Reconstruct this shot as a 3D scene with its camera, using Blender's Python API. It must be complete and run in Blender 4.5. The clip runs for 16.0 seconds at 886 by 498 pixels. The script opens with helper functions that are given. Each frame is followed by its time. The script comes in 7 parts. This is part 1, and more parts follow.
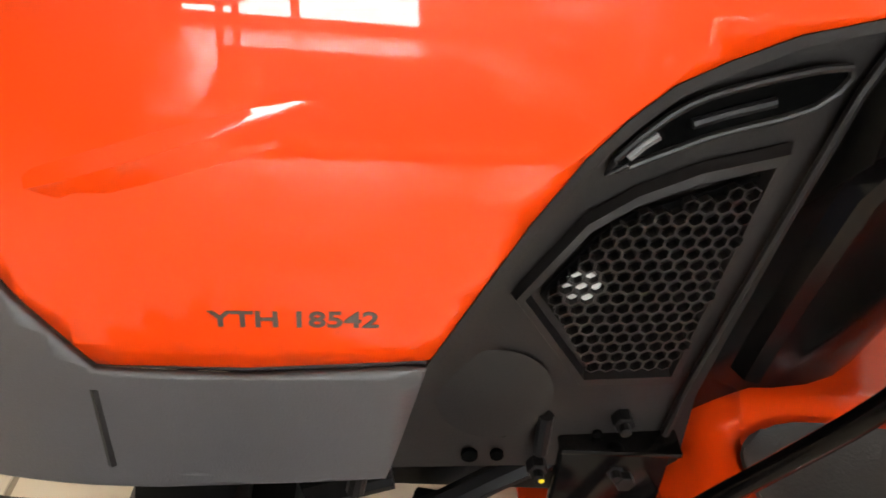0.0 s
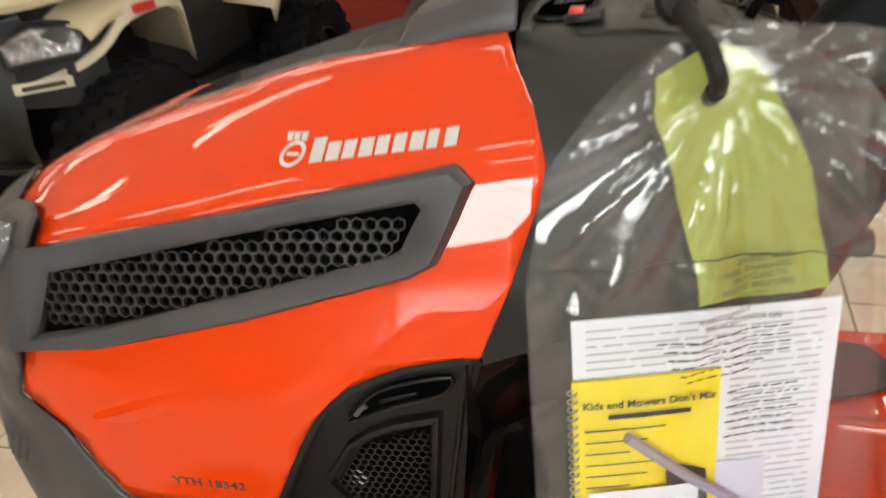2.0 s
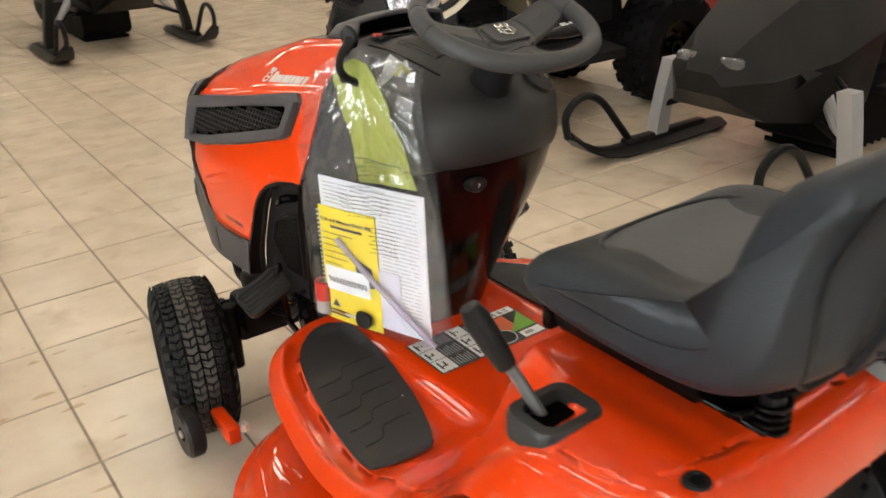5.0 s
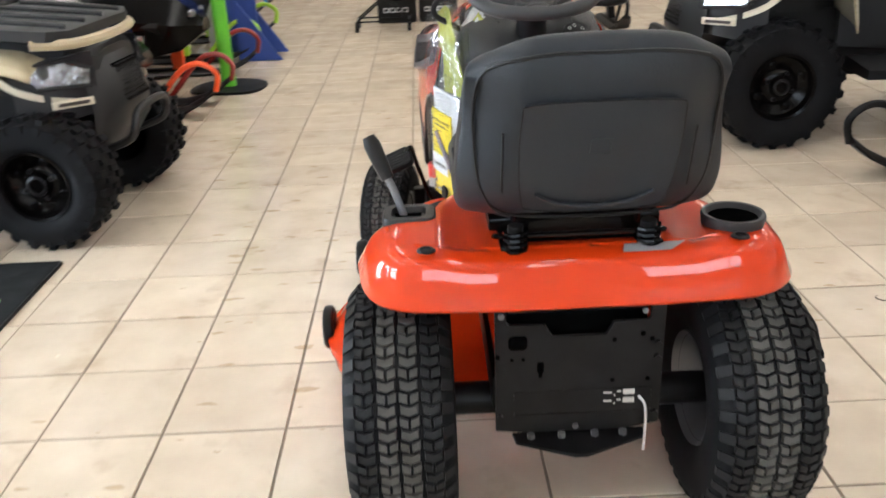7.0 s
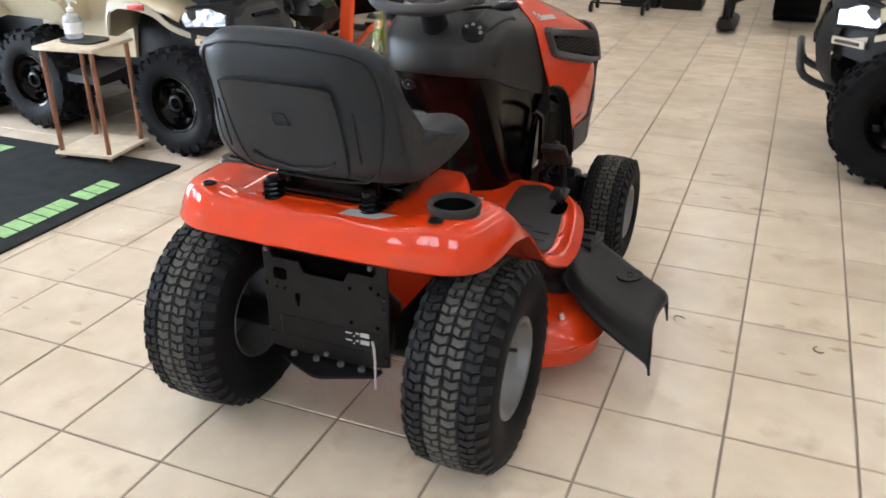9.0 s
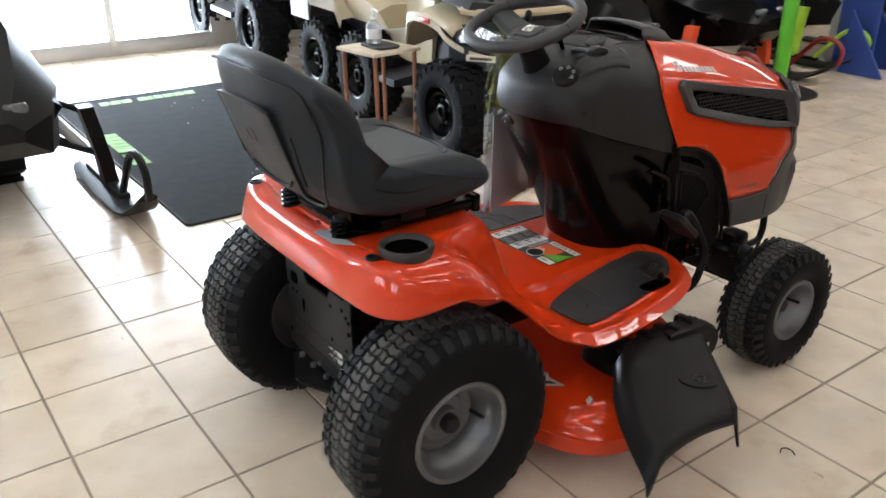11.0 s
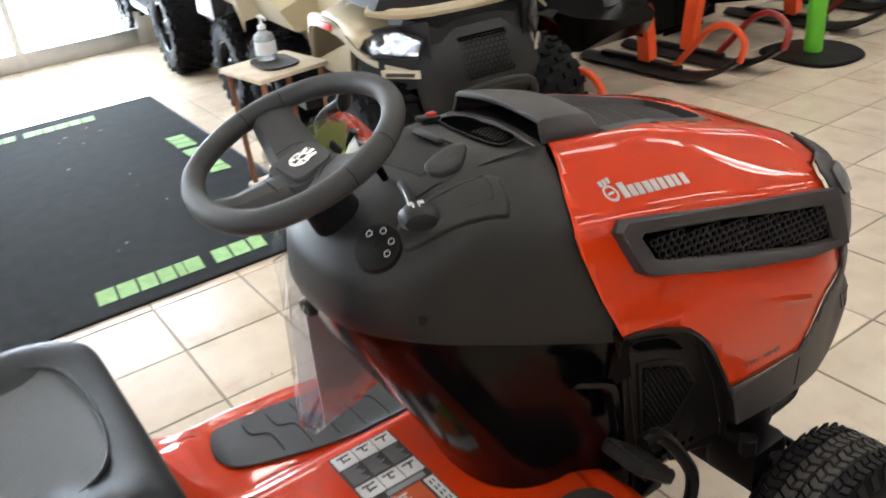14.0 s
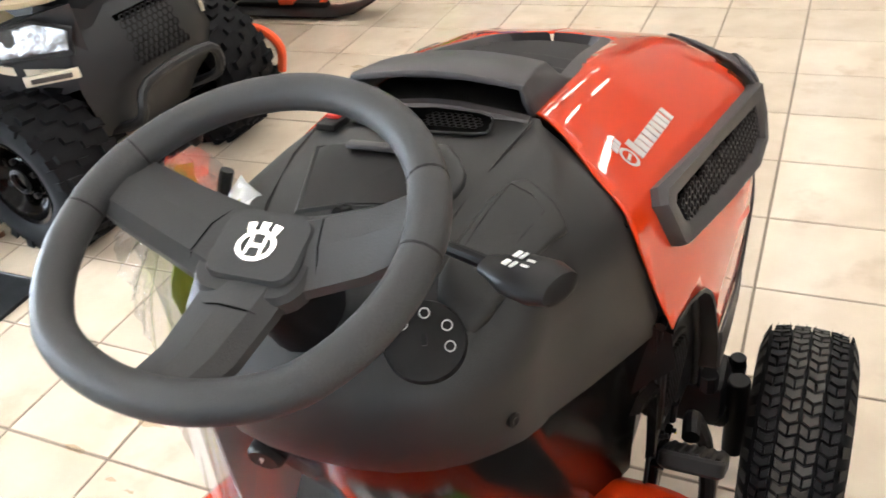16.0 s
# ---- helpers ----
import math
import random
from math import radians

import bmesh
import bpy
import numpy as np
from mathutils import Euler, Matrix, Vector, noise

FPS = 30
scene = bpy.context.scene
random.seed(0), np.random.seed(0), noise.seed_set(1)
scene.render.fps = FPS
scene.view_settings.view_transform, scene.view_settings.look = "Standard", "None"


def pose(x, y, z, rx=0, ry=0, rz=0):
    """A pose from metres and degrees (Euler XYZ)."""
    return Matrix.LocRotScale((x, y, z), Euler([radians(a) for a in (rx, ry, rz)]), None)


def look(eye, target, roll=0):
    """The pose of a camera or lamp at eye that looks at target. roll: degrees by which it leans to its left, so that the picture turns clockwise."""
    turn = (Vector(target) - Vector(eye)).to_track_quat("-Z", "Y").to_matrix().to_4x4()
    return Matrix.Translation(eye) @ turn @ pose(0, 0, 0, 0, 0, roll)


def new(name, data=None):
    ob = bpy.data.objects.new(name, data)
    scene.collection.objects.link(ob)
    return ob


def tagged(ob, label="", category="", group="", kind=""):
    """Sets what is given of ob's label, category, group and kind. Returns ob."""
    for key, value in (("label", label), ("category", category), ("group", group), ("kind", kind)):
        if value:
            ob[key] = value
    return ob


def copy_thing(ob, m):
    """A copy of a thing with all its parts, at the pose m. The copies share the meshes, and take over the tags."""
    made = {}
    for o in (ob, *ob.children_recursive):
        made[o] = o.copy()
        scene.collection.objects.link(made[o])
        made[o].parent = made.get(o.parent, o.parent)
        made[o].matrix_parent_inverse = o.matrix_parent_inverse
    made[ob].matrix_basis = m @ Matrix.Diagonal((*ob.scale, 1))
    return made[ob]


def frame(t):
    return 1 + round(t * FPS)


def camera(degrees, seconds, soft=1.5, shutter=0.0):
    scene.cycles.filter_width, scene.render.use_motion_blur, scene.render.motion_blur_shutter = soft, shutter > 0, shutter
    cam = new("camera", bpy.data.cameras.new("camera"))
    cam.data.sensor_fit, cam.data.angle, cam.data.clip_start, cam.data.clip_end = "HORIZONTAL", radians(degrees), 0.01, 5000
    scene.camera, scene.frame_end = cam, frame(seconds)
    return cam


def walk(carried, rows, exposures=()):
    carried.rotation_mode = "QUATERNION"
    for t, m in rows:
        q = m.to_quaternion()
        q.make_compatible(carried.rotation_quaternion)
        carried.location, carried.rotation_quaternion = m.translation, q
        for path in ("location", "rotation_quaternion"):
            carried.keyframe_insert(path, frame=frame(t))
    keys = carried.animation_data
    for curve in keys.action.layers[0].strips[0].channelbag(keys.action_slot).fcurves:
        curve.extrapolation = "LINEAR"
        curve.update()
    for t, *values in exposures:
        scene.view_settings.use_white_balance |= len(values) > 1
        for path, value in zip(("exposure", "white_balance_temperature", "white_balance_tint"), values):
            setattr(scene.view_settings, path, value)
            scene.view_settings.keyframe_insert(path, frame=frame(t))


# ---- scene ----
cam = camera(56.35, 16.0, soft=1.6, shutter=0.4)
PATH = [
    (0, (-0.594, 1.125, 0.787), (1.0691, 1.0137, -0.3184), 4.97),
    (0.5, (-0.622, 1.096, 0.812), (1.0568, 0.9860, -0.2696), 4.32),
    (1, (-0.681, 1.048, 0.872), (1.0102, 1.0759, -0.1940), 1.32),
    (1.5, (-0.735, 0.918, 0.988), (0.9535, 1.1816, -0.0522), -3.03),
    (2, (-0.839, 0.714, 1.086), (0.8854, 1.2823, 0.2462), -4.75),
    (2.5, (-0.980, 0.623, 1.159), (0.7174, 1.3284, 0.3715), -4.05),
    (3, (-1.091, 0.526, 1.193), (0.5030, 1.3648, 0.3241), -2.73),
    (3.5, (-1.024, 0.325, 1.168), (0.2877, 1.5137, 0.2376), -0.99),
    (4, (-0.947, 0.075, 1.199), (0.1945, 1.4335, 0.2764), -1.37),
    (4.2, (-0.934, -0.035, 1.217), (0.2100, 1.3350, 0.3138), -1.83),
    (6.3, (-0.572, -1.093, 1.253), (-0.0986, 0.6804, 0.4597), -2.41),
    (6.5, (-0.478, -1.164, 1.243), (-0.1393, 0.6425, 0.4549), -2.91),
    (7, (-0.266, -1.403, 1.228), (-0.2399, 0.4270, 0.4213), -2.33),
    (7.5, (-0.046, -1.585, 1.229), (-0.2527, 0.2166, 0.3848), -3.05),
    (8, (0.261, -1.649, 1.262), (-0.1212, 0.1156, 0.4024), -2.10),
    (8.5, (0.611, -1.609, 1.313), (0.0036, 0.0861, 0.4428), -0.90),
    (9, (0.873, -1.501, 1.309), (0.1918, 0.1733, 0.4537), 0.31),
    (9.5, (1.158, -1.450, 1.335), (0.1606, 0.0945, 0.5494), -0.01),
    (9.7, (1.266, -1.419, 1.340), (0.1762, 0.0603, 0.5504), -0.19),
    (11.8, (1.590, -0.436, 1.330), (0.0450, 0.4529, 0.4220), 0.11),
    (12, (1.526, -0.355, 1.319), (-0.0098, 0.4962, 0.3607), -0.50),
    (12.5, (1.379, -0.159, 1.291), (-0.1146, 0.6019, 0.2006), -2.65),
    (13, (1.296, 0.035, 1.324), (-0.2128, 0.7559, 0.2258), -3.12),
    (13.5, (1.156, 0.140, 1.364), (-0.4027, 0.9068, 0.3727), -4.11),
    (14, (0.915, 0.169, 1.370), (-0.5671, 1.1238, 0.4257), -5.91),
    (14.5, (0.723, 0.187, 1.361), (-0.6173, 1.3028, 0.3815), -6.60),
    (15, (0.540, 0.172, 1.340), (-0.6413, 1.4142, 0.3101), -8.31),
    (15.5, (0.394, 0.140, 1.331), (-0.5310, 1.5310, 0.2320), -8.2),
    (16, (0.357, 0.177, 1.318), (-0.4220, 1.6200, 0.1730), -9.0),
]

walk(cam, [(t, look(eye, target, roll)) for t, eye, target, roll in PATH],
     exposures=[(0, 0.12, 6800, 10), (1.0, 0.25, 6600, 10), (2.0, -0.25, 6800, 10), (2.5, -0.3, 6800, 10), (3.5, -0.42, 6850, 10), (4.2, -0.35, 6850, 10), (6.5, 0.1, 6050, 10), (8, 0.15, 5750, 10), (9.5, 0.0, 5750, 10), (12, -0.25, 5850, 10), (13, 0.08, 5850, 10), (13.5, 0.0, 5800, 10), (14, 0.0, 5950, 10), (15, 0.15, 6300, 10), (15.5, 0.2, 6200, 10), (16, 0.55, 5900, 10)])

# ---- light: daylight through the glazed wall, ceiling tubes ----
world = bpy.data.worlds.new("daylight")
scene.world = world
world.use_nodes = True
wn = world.node_tree.nodes
sky = wn.new("ShaderNodeTexSky")
sky.sky_type, sky.sun_disc, sky.sun_elevation, sky.sun_rotation = "NISHITA", False, radians(38), radians(250)
world.node_tree.links.new(sky.outputs[0], wn["Background"].inputs[0])
wn["Background"].inputs[1].default_value = 0.15


# ---- materials ----
def material(name, colour, rough=0.5, metal=0.0, coat=0.0, vary=0.15, scale=8.0, bump=0.0, bump_scale=60.0, coat_rough=0.04, tint=None, spots=0.0, rand="", spec=0.5):
    m = bpy.data.materials.new(name)
    m.use_nodes = True
    n, l = m.node_tree.nodes, m.node_tree.links
    b = n["Principled BSDF"]
    b.inputs["Roughness"].default_value, b.inputs["Metallic"].default_value = rough, metal
    b.inputs["Specular IOR Level"].default_value = spec
    b.inputs["Coat Weight"].default_value, b.inputs["Coat Roughness"].default_value = coat, coat_rough
    co = n.new("ShaderNodeTexCoord")
    big = n.new("ShaderNodeTexNoise")
    big.inputs["Scale"].default_value, big.inputs["Detail"].default_value = scale, 6
    l.new(co.outputs["Object"] if rand != "object" else n.new("ShaderNodeNewGeometry").outputs["Position"], big.inputs["Vector"])
    mix = n.new("ShaderNodeMix")
    mix.data_type = "RGBA"
    dark = tint or tuple(c * (1 - vary) for c in colour)
    lite = tuple(min(1, c * (1 + vary)) for c in colour)
    mix.inputs[6].default_value, mix.inputs[7].default_value = (*dark, 1), (*lite, 1)
    out = big.outputs["Fac"]
    ramp = n.new("ShaderNodeMapRange")
    ramp.inputs[1].default_value, ramp.inputs[2].default_value = 0.3, 0.7
    l.new(out, ramp.inputs[0])
    l.new(ramp.outputs[0], mix.inputs[0])
    col = mix.outputs[2]
    if rand:
        if rand == "object":
            r = n.new("ShaderNodeObjectInfo").outputs["Random"]
        else:
            r = n.new("ShaderNodeNewGeometry").outputs["Random Per Island"]
        hsv = n.new("ShaderNodeHueSaturation")
        mr = n.new("ShaderNodeMapRange")
        mr.inputs[3].default_value, mr.inputs[4].default_value = 0.93, 1.05
        l.new(r, mr.inputs[0])
        l.new(mr.outputs[0], hsv.inputs["Value"])
        l.new(col, hsv.inputs["Color"])
        col = hsv.outputs[0]
    if spots:
        sp = n.new("ShaderNodeTexNoise")
        sp.inputs["Scale"].default_value, sp.inputs["Detail"].default_value = 6.5, 9
        l.new(co.outputs["Object"] if rand != "object" else n.new("ShaderNodeNewGeometry").outputs["Position"], sp.inputs["Vector"])
        rr = n.new("ShaderNodeMapRange")
        rr.inputs[1].default_value, rr.inputs[2].default_value, rr.inputs[4].default_value = 0.58, 0.72, spots
        l.new(sp.outputs["Fac"], rr.inputs[0])
        mx = n.new("ShaderNodeMix")
        mx.data_type = "RGBA"
        l.new(rr.outputs[0], mx.inputs[0])
        l.new(col, mx.inputs[6])
        mx.inputs[7].default_value = (colour[0] * 0.62, colour[1] * 0.52, colour[2] * 0.42, 1)
        col = mx.outputs[2]
    l.new(col, b.inputs["Base Color"])
    rv = n.new("ShaderNodeMapRange")
    rv.inputs[3].default_value, rv.inputs[4].default_value = rough * 0.8, min(1, rough * 1.25)
    l.new(out, rv.inputs[0])
    l.new(rv.outputs[0], b.inputs["Roughness"])
    if bump:
        fine = n.new("ShaderNodeTexNoise")
        fine.inputs["Scale"].default_value, fine.inputs["Detail"].default_value = bump_scale, 4
        l.new(co.outputs["Object"], fine.inputs["Vector"])
        bp = n.new("ShaderNodeBump")
        bp.inputs["Strength"].default_value, bp.inputs["Distance"].default_value = bump, 0.002
        l.new(fine.outputs["Fac"], bp.inputs["Height"])
        l.new(bp.outputs[0], b.inputs["Normal"])
    return m


def glow(name, colour, strength):
    m = bpy.data.materials.new(name)
    m.use_nodes = True
    b = m.node_tree.nodes["Principled BSDF"]
    b.inputs["Base Color"].default_value = (0.8, 0.8, 0.8, 1)
    b.inputs["Emission Color"].default_value, b.inputs["Emission Strength"].default_value = (*colour, 1), strength
    return m


def clear(name, colour, gloss=0.25, rough=0.08, haze=0.0, bump=0.0, span=(0.0, 1.0)):
    m = bpy.data.materials.new(name)
    m.use_nodes = True
    n, l = m.node_tree.nodes, m.node_tree.links
    n.remove(n["Principled BSDF"])
    tr, gl, mx = n.new("ShaderNodeBsdfTransparent"), n.new("ShaderNodeBsdfGlossy"), n.new("ShaderNodeMixShader")
    tr.inputs[0].default_value = (*colour, 1)
    gl.inputs["Roughness"].default_value = rough
    fr = n.new("ShaderNodeLayerWeight")
    fr.inputs[0].default_value = gloss
    if bump:
        co, ns, bp = n.new("ShaderNodeTexCoord"), n.new("ShaderNodeTexNoise"), n.new("ShaderNodeBump")
        ns.inputs["Scale"].default_value, ns.inputs["Detail"].default_value, ns.inputs["Distortion"].default_value = 9, 3, 1.5
        bp.inputs["Strength"].default_value, bp.inputs["Distance"].default_value = bump, 0.02
        l.new(co.outputs["Object"], ns.inputs["Vector"])
        l.new(ns.outputs["Fac"], bp.inputs["Height"])
        l.new(bp.outputs[0], gl.inputs["Normal"])
        l.new(bp.outputs[0], fr.inputs["Normal"])
    cap = n.new("ShaderNodeMapRange")
    cap.inputs[3].default_value, cap.inputs[4].default_value = span
    l.new(fr.outputs["Fresnel"], cap.inputs[0])
    l.new(cap.outputs[0], mx.inputs[0])
    l.new(tr.outputs[0], mx.inputs[1])
    l.new(gl.outputs[0], mx.inputs[2])
    last = mx
    if haze:
        df, m2 = n.new("ShaderNodeBsdfDiffuse"), n.new("ShaderNodeMixShader")
        df.inputs[0].default_value = (*colour, 1)
        m2.inputs[0].default_value = haze
        l.new(mx.outputs[0], m2.inputs[1])
        l.new(df.outputs[0], m2.inputs[2])
        last = m2
    l.new(last.outputs[0], n["Material Output"].inputs[0])
    return m


ORANGE = material("orange_paint", (0.63, 0.040, 0.0015), 0.45, coat=1.0, vary=0.03, scale=3, coat_rough=0.02, spec=0.1)
TRIM = material("grey_trim_plastic", (0.050, 0.046, 0.048), 0.44, spec=0.4, vary=0.08, bump=0.12, bump_scale=700)
DASH = material("dash_plastic", (0.018, 0.0176, 0.0172), 0.45, vary=0.1, bump=0.15, bump_scale=800, spec=0.4)
# flat black that stands in for the shade inside openings, gaps and grooves
SHADE_BLACK = material("painted_shade_black", (.002, .002, .002), .9, spec=0.0)
BLACK = material("black_plastic", (0.012, 0.011, 0.011), 0.40, vary=0.2, bump=0.06, bump_scale=400, spec=0.2)
MESH = material("mesh_plastic", (0.022, 0.019, 0.019), 0.5, vary=0.1, spec=0.3)
VENT = material("vent_plastic", (0.0105, 0.0090, 0.0088), 0.40, vary=0.15, bump=0.08, bump_scale=500, spec=0.24)
GLOSSBLACK = material("glossy_black_panel", (0.003, 0.0026, 0.0026), 0.15, vary=0.2, spec=0.15)
STEEL = material("black_painted_steel", (0.008, 0.0075, 0.008), 0.34, vary=0.25, scale=20, spec=0.16)
RUBBER = material("tyre_rubber", (0.006, 0.006, 0.007), 0.65, vary=0.25, bump=0.15, bump_scale=200, spec=0.14)
SHOULDER = material("shoulder_rubber", (0.0105, 0.0105, 0.011), 0.6, vary=0.3, scale=25, bump=0.2, bump_scale=150, spec=0.3)
TREAD = material("dusty_tread", (0.066, 0.063, 0.057), 0.6, vary=0.35, scale=25, bump=0.2, bump_scale=150, spec=0.3)
RIM = material("silver_rim_paint", (0.17, 0.17, 0.175), 0.36, metal=0.55, vary=0.08, scale=15)
ZINC = material("zinc_plated", (0.62, 0.62, 0.60), 0.3, metal=0.9, vary=0.15, scale=40)
SEATV = material("seat_vinyl", (0.0145, 0.0172, 0.0215), 0.44, spec=0.33, vary=0.08, bump=0.3, bump_scale=420)
SEATIN = material("seat_insert_vinyl", (0.055, 0.058, 0.062), 0.5, vary=0.08, bump=0.45, bump_scale=260)
WHEELGRIP = material("steering_wheel_skin", (0.040, 0.040, 0.041), 0.5, vary=0.08, bump=0.2, bump_scale=600, spec=0.35)
GREYPAD = material("grey_foot_pad", (0.026, 0.024, 0.024), 0.58, vary=0.12, bump=0.3, bump_scale=350)
CHROME = material("chrome_emblem", (0.75, 0.75, 0.74), 0.22, metal=1.0, vary=0.05)
SILVER = material("silver_print", (0.56, 0.55, 0.54), 0.35, metal=0.3, vary=0.05)
DARKPRINT = material("dark_print", (0.045, 0.035, 0.032), 0.5, vary=0.1)
WHITE = material("white_print", (0.78, 0.78, 0.76), 0.55, vary=0.03)
PAPER = material("white_paper", (0.80, 0.80, 0.82), 0.7, vary=0.03)
YELLOW = material("yellow_card", (0.85, 0.66, 0.015), 0.5, vary=0.04)
LIME = clear("lime_film", (0.62, 0.66, 0.16), 0.25, 0.16, haze=0.42, bump=0.12, span=(0.06, 0.30))
REDP = material("red_plastic", (0.55, 0.03, 0.02), 0.35, vary=0.08)
GREEN = material("green_post_paint", (0.14, 0.52, 0.03), 0.4, vary=0.05)
LETTER = material("mat_letter_green", (0.30, 0.50, 0.20), 0.8, vary=0.15, scale=30)
MAT = material("mat_pile", (0.019, 0.0205, 0.0215), 0.95, vary=0.35, scale=14, bump=0.8, bump_scale=300, spots=0.0, spec=0.12)
TILE = material("ceramic_tile", (0.70, 0.60, 0.475), 0.24, vary=0.07, scale=6, bump=0.05, bump_scale=25, spots=0.42, rand="object", tint=(0.635, 0.525, 0.40))
TILEFAR = material("ceramic_tile_far", (0.70, 0.60, 0.475), 0.24, vary=0.07, scale=6, bump=0.05, bump_scale=25, spots=0.42, rand="island", tint=(0.635, 0.525, 0.40))
GROUT = material("grout", (0.27, 0.215, 0.16), 0.9, vary=0.2, scale=5, bump=0.3)
WALL = material("wall_paint", (0.55, 0.52, 0.47), 0.8, vary=0.05, bump=0.1)
CEIL = material("ceiling_panel", (0.62, 0.60, 0.56), 0.9, vary=0.06, bump=0.15)
ALU = material("window_aluminium", (0.62, 0.62, 0.62), 0.35, metal=0.6, vary=0.05)
TUBE = glow("lamp_tube", (1.0, 0.92, 0.80), 14.5)
# glow behind the added south windows, kept weak to spare the seat back
SOUTH_GLOW = glow("south_window_glow", (0.90, 0.96, 1.0), 6.0)
SKYCARD = glow("overcast_outside", (0.90, 0.96, 1.0), 22.0)
BAG = clear("bag_film", (0.95, 0.96, 0.98), 0.25, 0.13, haze=0.018, bump=0.10, span=(0.08, 0.36))
BAGNECK = clear("gathered_film", (0.95, 0.96, 0.97), 0.35, 0.15, haze=0.35, span=(0.10, 0.6))
GLASS = clear("clear_glass", (0.97, 0.98, 0.98), 0.2, 0.02)
LENS = clear("lamp_lens", (0.85, 0.87, 0.9), 0.4, 0.05, haze=0.15)


# ---- mesh tools ----
def thing(name, label, category, at=(0, 0, 0), group="", kind=""):
    e = new(name)
    e.location = at
    e.empty_display_size = 0.1
    return tagged(e, label, category, group, kind)


def part(name, bm, mat, parent=None, label="", smooth=True, at=None, angle=35):
    me = bpy.data.meshes.new(name)
    if smooth:
        for f in bm.faces:
            f.smooth = True
        lim = radians(angle)
        for e in bm.edges:
            if len(e.link_faces) == 2 and e.calc_face_angle(0) > lim:
                e.smooth = False
    bm.to_mesh(me)
    bm.free()
    me.materials.append(mat)
    ob = new(name, me)
    if parent is not None:
        ob.parent = parent
    if at is not None:
        ob.matrix_basis = at
    if label:
        ob["label"] = label
    return ob


def add_box(bm, centre, size, bevel=0.0, m=None, seg=2):
    r = bmesh.ops.create_cube(bm, size=1.0)
    vs = r["verts"]
    for v in vs:
        v.co = Vector((v.co.x * size[0], v.co.y * size[1], v.co.z * size[2]))
    if bevel:
        es = list({e for v in vs for e in v.link_edges})
        out = bmesh.ops.bevel(bm, geom=es, offset=bevel, segments=seg, profile=0.5, affect="EDGES")
        vs = list({v for f in out["faces"] for v in f.verts} | {v for v in vs if v.is_valid})
    t = Matrix.Translation(centre) @ (m or Matrix())
    for v in vs:
        v.co = t @ v.co
    return bm


def box(centre, size, bevel=0.0, m=None, seg=2):
    return add_box(bmesh.new(), centre, size, bevel, m, seg)


def add_loft(bm, rings, close=True, cap=True):
    vs = [[bm.verts.new(p) for p in r] for r in rings]
    n = len(vs[0])
    for a, b in zip(vs, vs[1:]):
        for i in range(n if close else n - 1):
            j = (i + 1) % n
            try:
                bm.faces.new((a[i], a[j], b[j], b[i]))
            except ValueError:
                pass
    if cap and close:
        bm.faces.new(list(reversed(vs[0])))
        bm.faces.new(vs[-1])
    return bm


def loft(rings, close=True, cap=True):
    bm = add_loft(bmesh.new(), rings, close, cap)
    bmesh.ops.recalc_face_normals(bm, faces=bm.faces)
    return bm


def smooth_path(pts, k=6, closed=False):
    pts = [Vector(p) for p in pts]
    n = len(pts)
    out = []
    for i in range(n if closed else n - 1):
        p0 = pts[(i - 1) % n] if closed or i > 0 else pts[0]
        p1, p2 = pts[i], pts[(i + 1) % n]
        p3 = pts[(i + 2) % n] if closed or i + 2 < n else pts[-1]
        for a in range(k):
            t = a / k
            out.append(0.5 * ((2 * p1) + (p2 - p0) * t + (2 * p0 - 5 * p1 + 4 * p2 - p3) * t * t + (3 * p1 - p0 - 3 * p2 + p3) * t ** 3))
    if not closed:
        out.append(pts[-1])
    return out


def add_tube(bm, pts, r, n=10, closed=False):
    pts = [Vector(p) for p in pts]
    rad = r if callable(r) else (lambda i: r)
    rings = []
    up = Vector((0, 0, 1))
    for i, p in enumerate(pts):
        a = pts[i - 1] if i or closed else p
        b = pts[(i + 1) % len(pts)] if i + 1 < len(pts) or closed else p
        d = (b - a).normalized()
        u = up - d * up.dot(d)
        if u.length < 0.15:
            u = Vector((1, 0, 0)) - d * d.x
        u.normalize()
        w = d.cross(u)
        up = u
        rings.append([p + (u * math.cos(2 * math.pi * k / n) + w * math.sin(2 * math.pi * k / n)) * rad(i) for k in range(n)])
    if closed:
        rings.append(rings[0])
    add_loft(bm, rings, True, not closed)
    if closed:
        bmesh.ops.remove_doubles(bm, verts=bm.verts, dist=1e-6)
    return bm


def tube(pts, r, n=10, closed=False):
    bm = add_tube(bmesh.new(), pts, r, n, closed)
    bmesh.ops.recalc_face_normals(bm, faces=bm.faces)
    return bm


def add_revolve(bm, prof, n=48, m=None):
    """prof: (radius, along x) pairs; turned about the x axis."""
    m = m or Matrix()
    rings = [[m @ Vector((a, r * math.cos(2 * math.pi * k / n), r * math.sin(2 * math.pi * k / n))) for k in range(n)] for r, a in prof]
    add_loft(bm, rings, True, False)
    bmesh.ops.remove_doubles(bm, verts=bm.verts, dist=1e-6)
    return bm


def revolve(prof, n=48, m=None):
    bm = add_revolve(bmesh.new(), prof, n, m)
    bmesh.ops.recalc_face_normals(bm, faces=bm.faces)
    return bm


UPX = Matrix(((0, 0, -1, 0), (0, 1, 0, 0), (1, 0, 0, 0), (0, 0, 0, 1)))  # x axis turned to z


